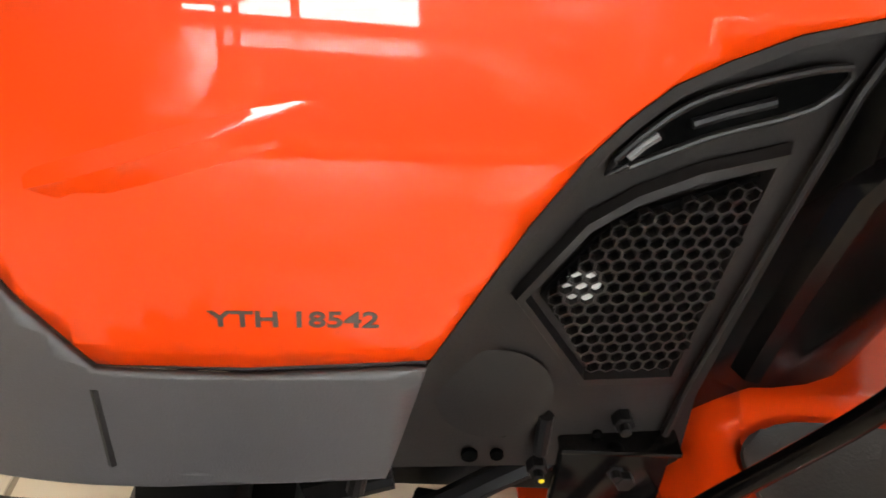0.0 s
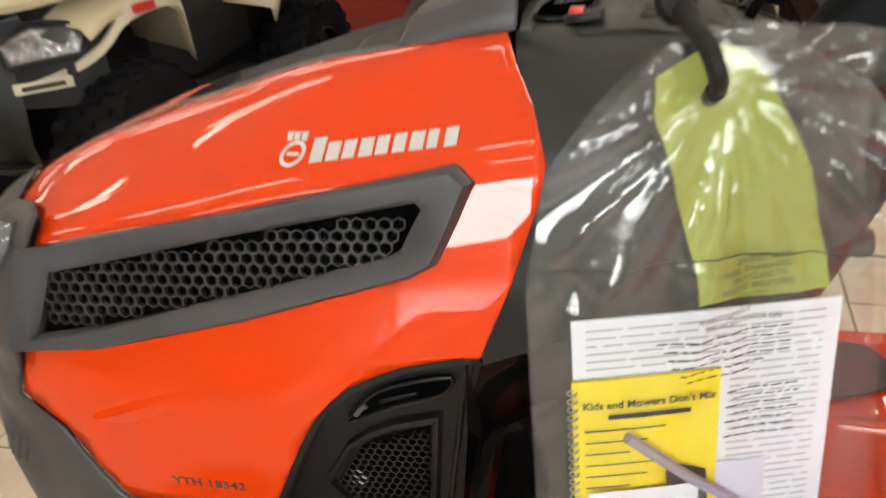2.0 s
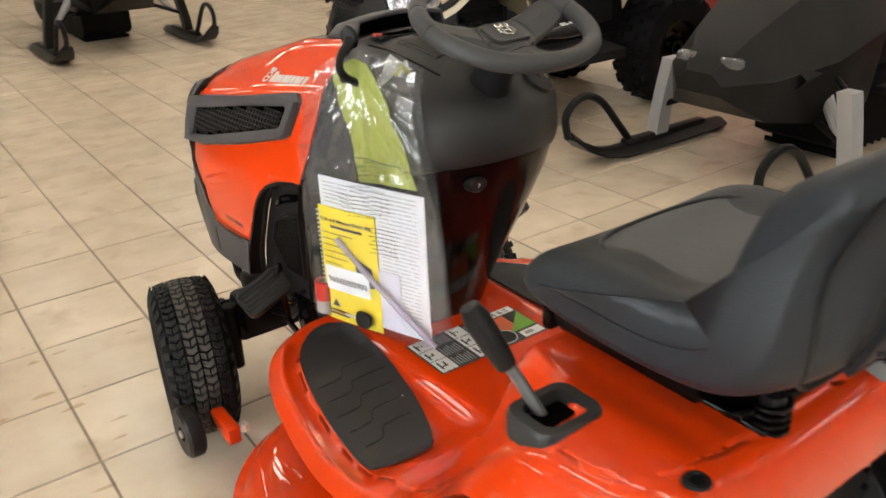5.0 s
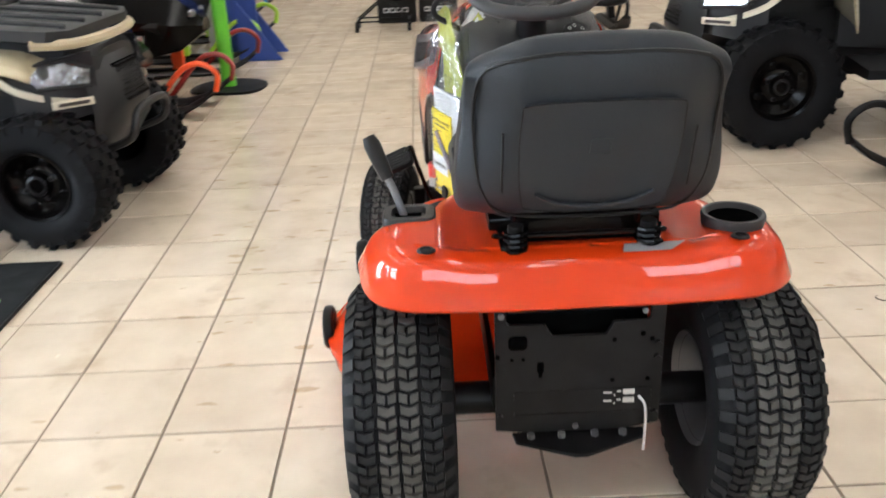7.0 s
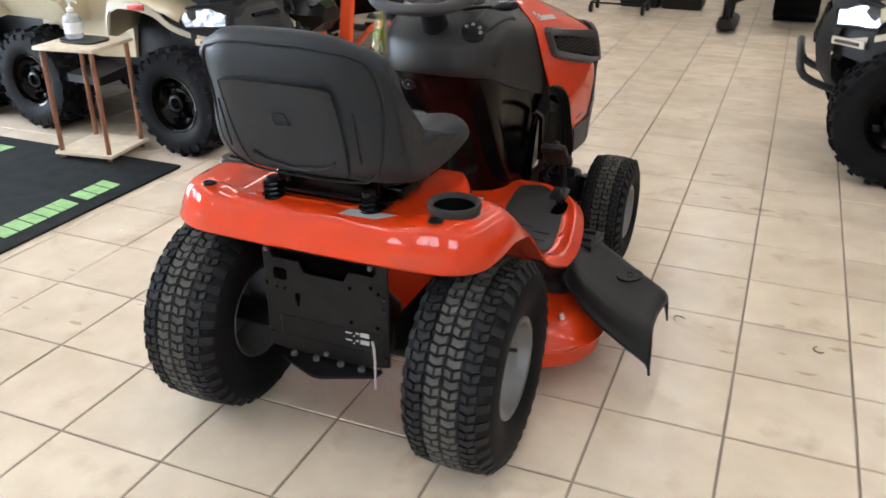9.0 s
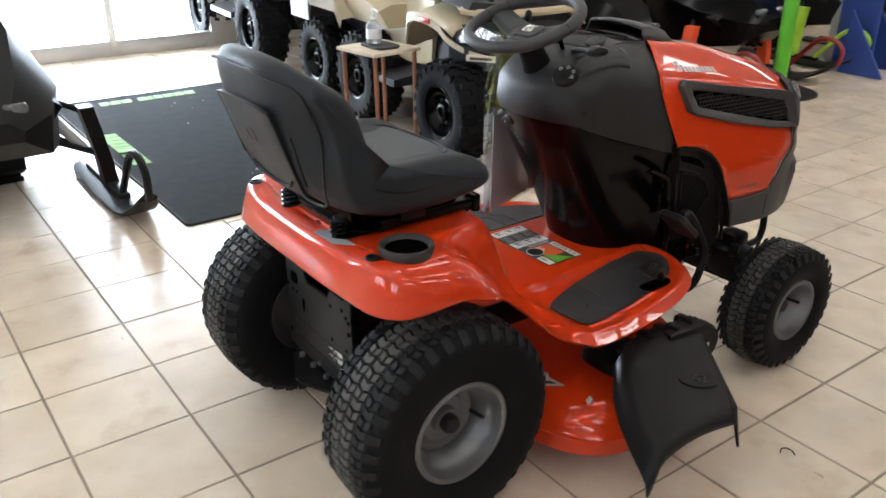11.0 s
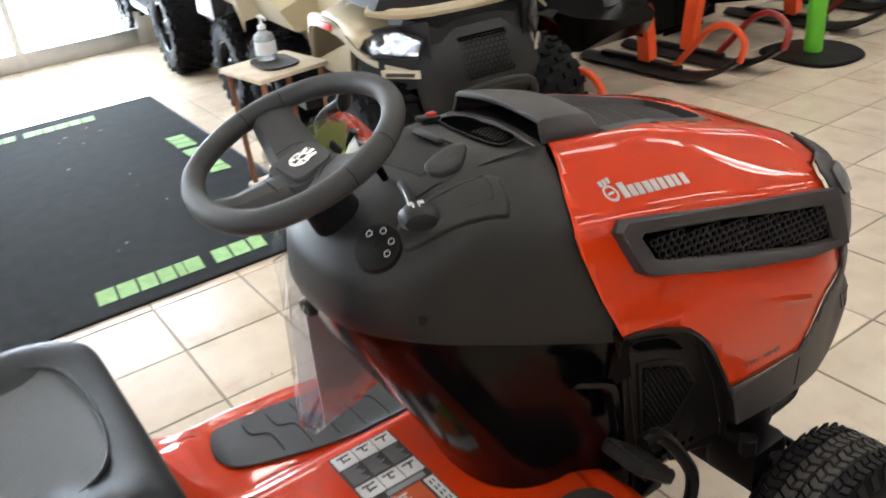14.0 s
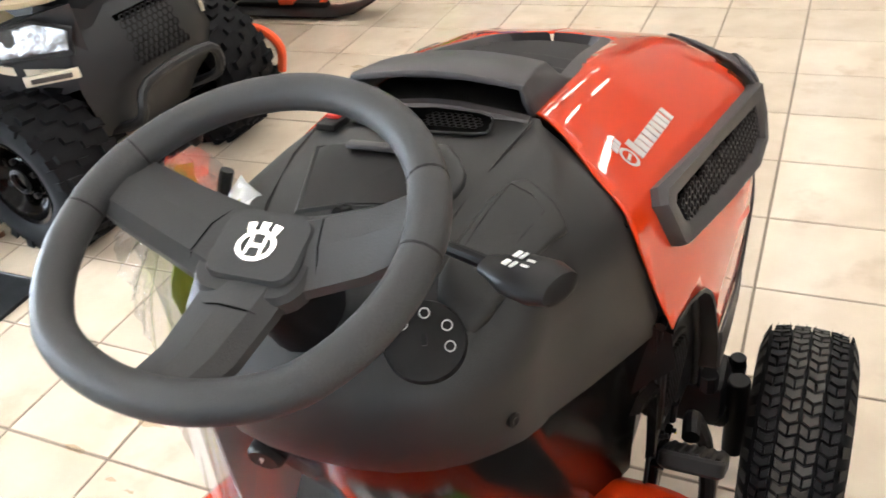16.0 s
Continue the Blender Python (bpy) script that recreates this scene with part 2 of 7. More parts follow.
def cyl(a, b, r, n=20, r2=None, bevel=0.0):
    a, b = Vector(a), Vector(b)
    d = b - a
    m = Matrix.Translation(a) @ d.to_track_quat("X", "Z").to_matrix().to_4x4()
    h, r2 = d.length, r if r2 is None else r2
    e = bevel or min(r, h) * 0.12
    return revolve([(0, 0), (r - e, 0), (r, e), (r2, h - e), (r2 - e, h), (0, h)], n, m)


def add_prism(bm, pts, z0, z1, m=None):
    m = m or Matrix()
    lo = [bm.verts.new(m @ Vector((x, y, z0))) for x, y in pts]
    hi = [bm.verts.new(m @ Vector((x, y, z1))) for x, y in pts]
    n = len(pts)
    bm.faces.new(list(reversed(lo)))
    bm.faces.new(hi)
    for i in range(n):
        bm.faces.new((lo[i], lo[(i + 1) % n], hi[(i + 1) % n], hi[i]))
    return bm


def prism(pts, z0, z1, m=None, bevel=0.0):
    bm = add_prism(bmesh.new(), pts, z0, z1, m)
    bmesh.ops.recalc_face_normals(bm, faces=bm.faces)
    if bevel:
        bmesh.ops.bevel(bm, geom=list(bm.edges), offset=bevel, segments=2, affect="EDGES")
    return bm


def patch(poly, step, place, thick=0.0, clean=False):
    """A polygon in (a, b), cut into a grid and laid on the surface place(a, b); clean: no slanting edges inside."""
    bm = bmesh.new()
    f = bm.faces.new([bm.verts.new((a, b, 0)) for a, b in poly])
    bmesh.ops.triangulate(bm, faces=[f])
    sa, sb = step if isinstance(step, tuple) else (step, step)
    for k, s in ((0, sa), (1, sb)):
        lo, hi = min(p[k] for p in poly), max(p[k] for p in poly)
        no = Vector((1, 0, 0)) if k == 0 else Vector((0, 1, 0))
        for i in range(math.floor(lo / s) + 1, math.ceil(hi / s)):
            bmesh.ops.bisect_plane(bm, geom=[*bm.verts, *bm.edges, *bm.faces], plane_co=no * (i * s), plane_no=no, dist=1e-7)
    if clean:
        slant = [e for e in bm.edges if len(e.link_faces) == 2 and min(abs(e.verts[0].co.x - e.verts[1].co.x), abs(e.verts[0].co.y - e.verts[1].co.y)) > 1e-6]
        bmesh.ops.dissolve_edges(bm, edges=slant, use_verts=False)
        bmesh.ops.dissolve_verts(bm, verts=[v for v in bm.verts if len(v.link_edges) == 2 and not v.is_boundary])
    for v in bm.verts:
        v.co = place(v.co.x, v.co.y)
    if thick:
        bmesh.ops.recalc_face_normals(bm, faces=bm.faces)
        bmesh.ops.solidify(bm, geom=list(bm.faces), thickness=thick)
    bmesh.ops.recalc_face_normals(bm, faces=bm.faces)
    return bm


def mirrored(bm):
    c = bm.copy()
    for v in c.verts:
        v.co.x = -v.co.x
    bmesh.ops.reverse_faces(c, faces=c.faces)
    return c


def joined(*bms):
    out = bmesh.new()
    for b in bms:
        me = bpy.data.meshes.new("join")
        b.to_mesh(me)
        b.free()
        out.from_mesh(me)
        bpy.data.meshes.remove(me)
    return out


def moved(bm, m):
    for v in bm.verts:
        v.co = m @ v.co
    return bm


def lettering(text, size, depth=0.0006, align="LEFT", bold=0.0):
    cu = bpy.data.curves.new("lettering", "FONT")
    cu.body, cu.size, cu.extrude, cu.align_x, cu.offset = text, size, depth, align, bold
    cu.resolution_u = 3
    ob = bpy.data.objects.new("lettering", cu)
    me = bpy.data.meshes.new_from_object(ob)
    bm = bmesh.new()
    bm.from_mesh(me)
    bpy.data.objects.remove(ob)
    return bm


def interp(x, xs, ys):
    return float(np.interp(x, xs, ys))


def ease(x, a, b):
    t = min(1, max(0, (x - a) / (b - a)))
    return t * t * (3 - 2 * t)


def outline(pts, k=5):
    """A smooth closed loop of (x, y) from a few corners."""
    return [(p.x, p.y) for p in smooth_path([(x, y, 0) for x, y in pts], k, True)]


def rounded(w, h, r, n=4):
    out = []
    for cx, cy, a in ((w / 2 - r, h / 2 - r, 0), (-w / 2 + r, h / 2 - r, 90), (-w / 2 + r, -h / 2 + r, 180), (w / 2 - r, -h / 2 + r, 270)):
        out += [(cx + r * math.cos(radians(a + 90 * i / n)), cy + r * math.sin(radians(a + 90 * i / n))) for i in range(n + 1)]
    return out


def inside(poly, x, y):
    c = False
    for (x1, y1), (x2, y2) in zip(poly, poly[1:] + poly[:1]):
        if (y1 > y) != (y2 > y) and x < (x2 - x1) * (y - y1) / (y2 - y1) + x1:
            c = not c
    return c


def honeycomb(poly, r, place, wall=0.2, stretch=1.0):
    """A plate of hexagonal holes inside poly, laid on place(a, b, lift)."""
    bm = bmesh.new()
    lo_a, hi_a = min(p[0] for p in poly), max(p[0] for p in poly)
    lo_b, hi_b = min(p[1] for p in poly), max(p[1] for p in poly)
    dx, dy = r * math.sqrt(3) * stretch, r * 1.5
    for j in range(int((hi_b - lo_b) / dy) + 2):
        for i in range(int((hi_a - lo_a) / dx) + 2):
            ca, cb = lo_a + (i + 0.5 * (j % 2)) * dx, lo_b + j * dy
            if not inside(poly, ca, cb):
                continue
            rings = []
            for q, lift in ((1.0, 0.0), (1 - wall, 0.0), (1 - wall, -0.008)):
                rings.append([bm.verts.new(place(ca + stretch * r * q * math.sin(radians(60 * k)), cb + r * q * math.cos(radians(60 * k)), lift)) for k in range(6)])
            for u, v in zip(rings, rings[1:]):
                for k in range(6):
                    bm.faces.new((u[k], u[(k + 1) % 6], v[(k + 1) % 6], v[k]))
    bmesh.ops.recalc_face_normals(bm, faces=bm.faces)
    return bm
# ---- the showroom ----
TP, TX, TY = 0.309, -1.577, -0.301
X0, X1, Y0, Y1, ZC = -5.6, 6.0, -4.6, 12.5, 3.3
floor = part("floor", box(((X0 + X1) / 2, (Y0 + Y1) / 2, -0.06), (X1 - X0 + .4, Y1 - Y0 + .4, 0.115)), GROUT, None, "", False)
tagged(floor, "cream ceramic tile floor with brown joints", "floor", kind="structure")
ceiling = part("ceiling", box(((X0 + X1) / 2, (Y0 + Y1) / 2, ZC + .05), (X1 - X0 + .4, Y1 - Y0 + .4, 0.1)), CEIL, None, "", False)
tagged(ceiling, "pale panelled showroom ceiling", "ceiling", kind="structure")


def wall(name, cx, cy, sx, sy, z0=0.0, z1=ZC):
    w = part(name, box((cx, cy, (z0 + z1) / 2), (sx, sy, z1 - z0)), WALL, None, "", False)
    return tagged(w, "plain light painted showroom wall", "wall", kind="structure")


wall("wall_north", (X0 + X1) / 2, Y1 + .1, X1 - X0 + .4, .2)
wall("wall_east", X1 + .1, (Y0 + Y1) / 2, .2, Y1 - Y0)
# unseen south wall; its two shop windows are added for highlights on the fender's rear
sbays = [(-1.6, .1), (1.3, 3.0)]
sedges = [X0 - .2] + [v for b in sbays for v in b] + [X1 + .2]
for a, b in zip(sedges[::2], sedges[1::2]):
    wall("wall_south", (a + b) / 2, Y0 - .1, b - a, .2)
for k, (a, b) in enumerate(sbays):
    wall("wall_south", (a + b) / 2, Y0 - .1, b - a, .2, 0, .9)
    wall("wall_south", (a + b) / 2, Y0 - .1, b - a, .2, 2.3, ZC)
    win = thing("window_%d" % (k + 3), "unseen aluminium framed shop window added for highlights on the paint", "window", ((a + b) / 2, Y0, .9), kind="structure")
    w, h = b - a, 1.4
    for x in (-w / 2 + .03, 0, w / 2 - .03):
        part("frame_bar", box((x, -.05, h / 2), (.06, .08, h), .004), ALU, win)
    for z in (.04, h - .04):
        part("frame_bar", box((0, -.05, z), (w - .1, .07, .07), .004), ALU, win)
    for x in (-w / 4, w / 4):
        pane = part("pane", box((x, -.05, h / 2), (w / 2 - .05, .008, h - .1)), GLASS, win)
        pane.visible_shadow = False
back_s = part("backdrop", box((.7, Y0 - 1.6, 1.6), (8, .05, 4.0)), SOUTH_GLOW, None, "", False)
tagged(back_s, "glowing sheet outside the added south windows", "backdrop", kind="structure")
# west wall: glazed front, piers between the panes
WX = -5.45
bays = [(-3.9, -2.4), (-1.9, -.5), (.10, 1.87)]
edges = [Y0] + [v for b in bays for v in b] + [Y1]
for a, b in zip(edges[::2], edges[1::2]):
    wall("wall_west", WX - .1, (a + b) / 2, .2, b - a)
for k, (a, b) in enumerate(bays):
    door = k == 2
    lo, hi = (0.0 if door else .75), (2.2 if door else 2.3)
    if not door:
        wall("wall_west", WX - .1, (a + b) / 2, .2, b - a, 0, lo)
    wall("wall_west", WX - .1, (a + b) / 2, .2, b - a, hi, ZC)
    win = thing("door_1" if door else "window_%d" % (k + 1), "aluminium framed glass %s letting in daylight" % ("entrance door" if door else "shop window"), "door" if door else "window", (WX, (a + b) / 2, lo), kind="structure")
    w, h = b - a, hi - lo
    for y in (-w / 2 + .03, 0, w / 2 - .03):
        part("frame_bar", box((-.05, y, h / 2), (.08, .06, h), .004), ALU, win)
    for z in (.06, h * .62, h - .04):
        part("frame_bar", box((-.05, 0, z), (.07, w - .1, .07 if z > .1 else .12), .004), ALU, win)
    for y in (-w / 4, w / 4):
        pane = part("pane", box((-.05, y, h / 2), (.008, w / 2 - .05, h - .1)), GLASS, win)
        pane.visible_shadow = False
back = part("backdrop", box((WX - 1.6, 1.2, 1.6), (.05, 14, 4.4)), SKYCARD, None, "", False)
tagged(back, "bright overcast daylight outside the glass", "backdrop", kind="structure")

# unseen ceiling tube lamps in rows; closer rows past y = 3.1 added to brighten the far floor
for k, (lx, ly) in enumerate([(x, y) for x in (-3.4, -1.5, .4, 2.3, 4.2) for y in (-2.9, -.9, 1.1, 3.1, 4.7, 6.3, 7.9, 9.8)]):
    la = thing("ceiling_light", "unseen white twin-tube fluorescent ceiling light, switched on; far rows added for brightness", "ceiling light", (lx, ly, ZC), "ceiling lights")
    part("housing", box((0, 0, -.03), (.24, 1.24, .05), .006), CEIL, la)
    for s in (-1, 1):
        part("lamp", cyl((s * .06, -.58, -.075), (s * .06, .58, -.075), .026, 12), TUBE, la, "glowing tube")

# tiles: those near the walk are pieces of their own
me = bpy.data.meshes.new("tile")
h = .1512
tb = bmesh.new()
add_loft(tb, [[Vector((sx * a, sy * a, z)) for sx, sy in ((-1, -1), (1, -1), (1, 1), (-1, 1))] for a, z in ((h, -.008), (h, -.0015), (h - .0015, 0))], True, True)
bmesh.ops.recalc_face_normals(tb, faces=tb.faces)
tb.to_mesh(me)
me.materials.append(TILE)
far = bmesh.new()
i0, i1 = int((X0 - TX) / TP) - 1, int((X1 - TX) / TP) + 1
j0, j1 = int((Y0 - TY) / TP) - 1, int((Y1 - TY) / TP) + 1
for i in range(i0, i1):
    for j in range(j0, j1):
        x, y = TX + (i + .5) * TP, TY + (j + .5) * TP
        if not (X0 - .05 < x < X1 and Y0 < y < Y1):
            continue
        if -3 <= i <= 9 and -3 <= j <= 19:
            t = new("tile", me)
            t.parent = floor
            t.location = (x, y, .0015 * random.random())
            t.rotation_euler = (random.gauss(0, .0008), random.gauss(0, .0008), 0)
        else:
            z = .0015 * random.random()
            vs = [far.verts.new((x + sx * a, y + sy * a, z + q)) for a, q in ((h, -.004), (h - .0015, 0)) for sx, sy in ((-1, -1), (1, -1), (1, 1), (-1, 1))]
            far.faces.new(vs[4:])
            for k in range(4):
                far.faces.new((vs[k], vs[(k + 1) % 4], vs[4 + (k + 1) % 4], vs[4 + k]))
ft = part("far_tiles", far, TILEFAR, floor, "", False)
ft["kind"] = "stuff"
# ---- the lawn tractor: x to its right, y ahead, rear axle at y = 0.04 ----
tractor = thing("lawn_tractor", "orange and dark grey riding lawn tractor parked on the tiles", "lawn tractor", (0, 0.5, 0))
T_IN = Matrix.Translation((0, -0.5, 0))


def tp(name, bm, mat, parent=None, label="", smooth=True, angle=35):
    """A part of the tractor, given in world places."""
    bm = moved(bm, T_IN)
    return part(name, bm, mat, parent or tractor, label, smooth, None, angle)


# hood: stations along y with the profile's corners (x, z): middle, crest, shoulder, flank, foot
HY = (0.82, 0.90, 1.07, 1.20, 1.30, 1.38, 1.45, 1.50)
HP = (((0, .962), (.115, .951), (.212, .870), (.243, .60), (.245, .40)),
      ((0, .954), (.117, .946), (.220, .857), (.250, .60), (.252, .40)),
      ((0, .932), (.128, .922), (.240, .832), (.268, .60), (.268, .40)),
      ((0, .892), (.138, .884), (.256, .808), (.278, .60), (.272, .40)),
      ((0, .863), (.146, .857), (.266, .792), (.284, .60), (.274, .40)),
      ((0, .834), (.150, .829), (.252, .780), (.274, .60), (.262, .40)),
      ((0, .798), (.121, .788), (.210, .752), (.238, .60), (.230, .40)),
      ((0, .740), (.090, .730), (.150, .700), (.180, .60), (.172, .40)))


def hood_raw(y, s):
    out = []
    for c in (0, 1):
        cols = [np.interp(y, HY, [HP[k][q][c] for k in range(8)]) for q in range(5)]
        out.append(np.interp(s, range(5), cols))
    return out


GY, GS = np.arange(.76, 1.561, .01), np.arange(-.6, 4.61, .05)


def hood_table():
    """The hood's profile on a grid, softened along y and round its corners."""
    raw = np.array([[hood_raw(y, min(4, abs(s))) for s in GS] for y in GY])
    swell = np.clip((raw[:, :, 1] - .54) / .28, 0, 1)
    raw[:, :, 0] += .006 * np.sin(math.pi * swell) ** 2 * (GS > 1.5)
    raw[:, GS < 0, 0] *= -1
    out = raw.copy()
    for axis, width in ((0, 5), (1, 5)):
        k = np.hanning(2 * width + 3)[1:-1]
        k /= k.sum()
        pad = [(0, 0)] * 3
        pad[axis] = (width, width)
        wide = np.pad(out, pad, mode="edge")
        out = sum(k[i] * (wide[i:i + len(GY)] if axis == 0 else wide[:, i:i + len(GS)]) for i in range(2 * width + 1))
    return out


HT = hood_table()


def hood_xz(y, s):
    a, b = (y - GY[0]) / .01, (s - GS[0]) / .05
    a, b = min(max(a, 0), len(GY) - 1.001), min(max(b, 0), len(GS) - 1.001)
    i, j = int(a), int(b)
    a, b = a - i, b - j
    return (HT[i, j] * (1 - a) + HT[i + 1, j] * a) * (1 - b) + (HT[i, j + 1] * (1 - a) + HT[i + 1, j + 1] * a) * b


def hood_at(y, s, lift=0.0, side=1):
    """The hood's skin at y and profile place s (0 middle to 4 foot), rounded at its corners."""
    p = Vector(hood_xz(y, s))
    if s < 0.02:
        p.x = 0
    if lift:
        d = Vector(hood_xz(y, s + 0.08)) - Vector(hood_xz(y, s - 0.08))
        n = Vector((-d.y, d.x)).normalized()
        p = p + n * lift if n.x >= 0 or s < 1 and n.y > 0 else p - n * lift
    return Vector((side * p.x, y, p.y))


def hood_s(y, z):
    """The profile place at height z."""
    zs = [hood_raw(y, s / 20)[1] for s in range(20, 81)]
    return float(np.interp(-z, [-v for v in zs], [s / 20 for s in range(20, 81)]))


ARCH = [(.885, .690), (.907, .690), (.957, .679), (.987, .667), (1.009, .656), (1.027, .640), (1.043, .621), (1.063, .588), (1.084, .546), (1.105, .503)]
NOSE = [(1.272, .498), (1.302, .541), (1.325, .588), (1.378, .618)]


def crest_x(y):
    return interp(y, (.82, 1.07, 1.30), (.115, .128, .144))


def insert_w(y):
    """Half width of the scoop and the louvred pocket in the hood's top."""
    return interp(y, (.86, .95, 1.01, 1.10, 1.20, 1.240, 1.252, 1.260, 1.262), (.104, .107, .109, .104, .096, .090, .076, .040, .0))


side_yz = [(.832, .835), (.858, .755)] + ARCH + [(1.198, .497)] + NOSE
orange_ys = [(.880, .89), (.878, .93), (.864, 1.25), (.844, 1.6), (.828, 2)] + [(y, hood_s(y, z)) for y, z in side_yz] + [(1.352, 2.55), (1.318, 2), (1.318, 1.85), (1.336, 1.68), (1.386, 1.5), (1.400, 1), (1.404, .5), (1.404, 0)] + [(y, insert_w(y) / crest_x(y)) for y in (1.262, 1.260, 1.252, 1.240, 1.20, 1.10, 1.01, .95)]
hr = patch(orange_ys, (.02, .08), lambda y, s: hood_at(y, s), clean=True)
hood = tp("hood", joined(hr, mirrored(hr)), ORANGE, label="glossy orange hood")
hsol = hood.modifiers.new("shell", "SOLIDIFY")
hsol.thickness, hsol.offset = 0.002, 0.0

for side in (1, -1):
    def hs(y, z, lift=0.0, side=side):
        return hood_at(y, hood_s(y, z), lift, side)

    def hb(y, z, lift):
        return hs(y, z, lift * (1 + .5 * ease(y, 1.15, 1.36)) if lift > 0 else lift)

    # side vent: raised bezel, black sheet painting the pocket's shade, honeycomb
    outer = [(.886, .852), (.90, .862), (1.10, .826), (1.25, .800), (1.326, .782), (1.342, .73), (1.356, .678), (1.25, .690), (1.10, .722), (.94, .766), (.918, .778), (.90, .815)]
    inner = [(.930, .826), (.935, .833), (1.10, .803), (1.21, .780), (1.291, .764), (1.304, .73), (1.318, .699), (1.24, .713), (1.10, .748), (.96, .784), (.949, .790), (.94, .808)]
    bm = bmesh.new()
    for loops in (((outer, -.004), (outer, .010)), ((outer, .010), ([(o[0] * .85 + i[0] * .15, o[1] * .85 + i[1] * .15) for o, i in zip(outer, inner)], .016)),
                  (([(o[0] * .85 + i[0] * .15, o[1] * .85 + i[1] * .15) for o, i in zip(outer, inner)], .016), ([(o[0] * .2 + i[0] * .8, o[1] * .2 + i[1] * .8) for o, i in zip(outer, inner)], .013)),
                  (([(o[0] * .2 + i[0] * .8, o[1] * .2 + i[1] * .8) for o, i in zip(outer, inner)], .013), (inner, .008)), ((inner, .008), (inner, -.022))):
        add_loft(bm, [[hb(y, z, d) for y, z in lp] for lp, d in loops], True, False)
    bmesh.ops.remove_doubles(bm, verts=bm.verts, dist=1e-5)
    bmesh.ops.recalc_face_normals(bm, faces=bm.faces)
    tp("vent_bezel", bm, TRIM, hood, "matt grey plastic vent bezel", angle=40)
    tp("vent_shade", patch(inner, .05, lambda y, z: hs(y, z, 0.0035)), SHADE_BLACK, hood)
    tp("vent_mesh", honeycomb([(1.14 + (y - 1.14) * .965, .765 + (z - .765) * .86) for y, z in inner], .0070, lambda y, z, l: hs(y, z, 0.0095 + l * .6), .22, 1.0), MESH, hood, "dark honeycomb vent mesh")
    # pressed swage line on the flank
    rows = []
    for t in np.linspace(0, 1, 12):
        ya, yb = 1.284 - .176 * t, 1.262 - .166 * t
        za, zb = .602 + .060 * t, .594 + .053 * t
        h = .0044 * math.sin(math.pi * min(1, t * 1.25 + .02) ** .6) * (1 - t) ** .35
        rows.append([hs(ya, za + .010, .0004), hs(ya, za + .004, .0004 + h * .6), hs(ya, za, .0006 + h), hs(yb, zb, .0004)])
    tp("swage", loft(rows, False, False), ORANGE, hood, angle=25)
    # model name
    bm = lettering("YTH 18542", .0245, .0003, bold=.0005)
    w, cap = max(v.co.x for v in bm.verts), max(v.co.y for v in bm.verts)
    for v in bm.verts:
        u = v.co.x / w
        y = 1.214 - .082 * u if side < 0 else 1.135 + .085 * u
        p = hs(y, .5250 + v.co.y * .0098 / cap, .0012 + v.co.z)
        v.co = p
    tp("model_name", bm, DARKPRINT, hood, "dark printed model name")
    # maker's mark as plain shapes: a notched ring and a row of blocks
    y0, y1 = (1.068, .90) if side < 0 else (.905, 1.06)
    zm = .853 if side < 0 else .858
    base_z = lambda yy: zm + (1.068 - yy) * .17

    def mark(pts):
        bm = loft([[hood_at(yy, hood_s(yy, zm + (z - zm) * .70), l, side) for yy, z in pts] for l in (.001, .0024)])
        tp("emblem", bm, SILVER, hood, "silver maker's mark", smooth=False)

    shapes = ((.60, 1.35), (.60, 1.0), (.55, 1.0), (.62, 1.0), (.55, 1.0), (.55, 1.0), (.62, 1.0), (.42, 1.0), (.55, 1.0))
    for k, (wd, ht) in enumerate(shapes):
        a = y0 + (y1 - y0) * (.18 + .82 * k / 9)
        b = a + (y1 - y0) * .82 / 9 * (wd + .18)
        h = .017 * ht
        mark([(a, base_z(a)), (b, base_z(b)), (b, base_z(b) + h), (a, base_z(a) + h)])
    yy0 = y0 + (y1 - y0) * .07
    zc = base_z(yy0) + .011
    ring = loft([[hood_at(yy0 + q * .0125 * math.cos(radians(a)), hood_s(yy0, zm + (zc + q * .0125 * math.sin(radians(a)) - zm) * .70), .002, side) for a in range(0, 360, 20)] for q in (1, .70)], True, False)
    tp("emblem", ring, SILVER, hood, "silver maker's mark")
    for k in (-1, 0, 1):
        mark([(yy0 + k * .0075 + u, zc + v) for u, v in ((-.0026, .013), (.0026, .013), (.0030, .021), (-.0030, .021))])
    mark([(yy0 + u, zc + v) for u, v in ((-.006, -.0015), (.006, -.0015), (.006, .0015), (-.006, .0015))])

# grey nose and chin round the front
nose_ys = [(1.398, 1.0), (1.384, 1.5), (1.334, 1.68), (1.314, 1.85), (1.314, 2), (1.348, 2.55)] + [(y, hood_s(y, z)) for y, z in reversed(NOSE)] + [(1.198, hood_s(1.198, .495)), (1.107, hood_s(1.107, .501)), (1.125, 3.93), (1.25, 4), (1.36, 4), (1.44, 3.9), (1.50, 3.6), (1.50, 1.0)]


def nose_lift(y, q):
    """The nose stands off the hood's line: brow, lamp recess, two lobes with waists between, and the chin."""
    front = interp(q, (1.0, 1.35, 1.60, 1.74, 1.80, 2.06, 2.14, 2.22, 2.50, 2.58, 2.63, 2.70, 2.84, 3.00, 3.10, 3.14, 3.24, 3.45, 3.75, 4.0), (.008, .016, .016, .010, -.004, -.004, .006, .010, .010, .004, -.010, .000, .006, .006, .003, .005, .019, .022, .016, .008))
    back = interp(q, (1.0, 1.55, 1.75, 2.55, 2.75, 4.0), (.004, .004, .012, .012, .005, .004))
    return back + (front - back) * ease(y, 1.375, 1.435)


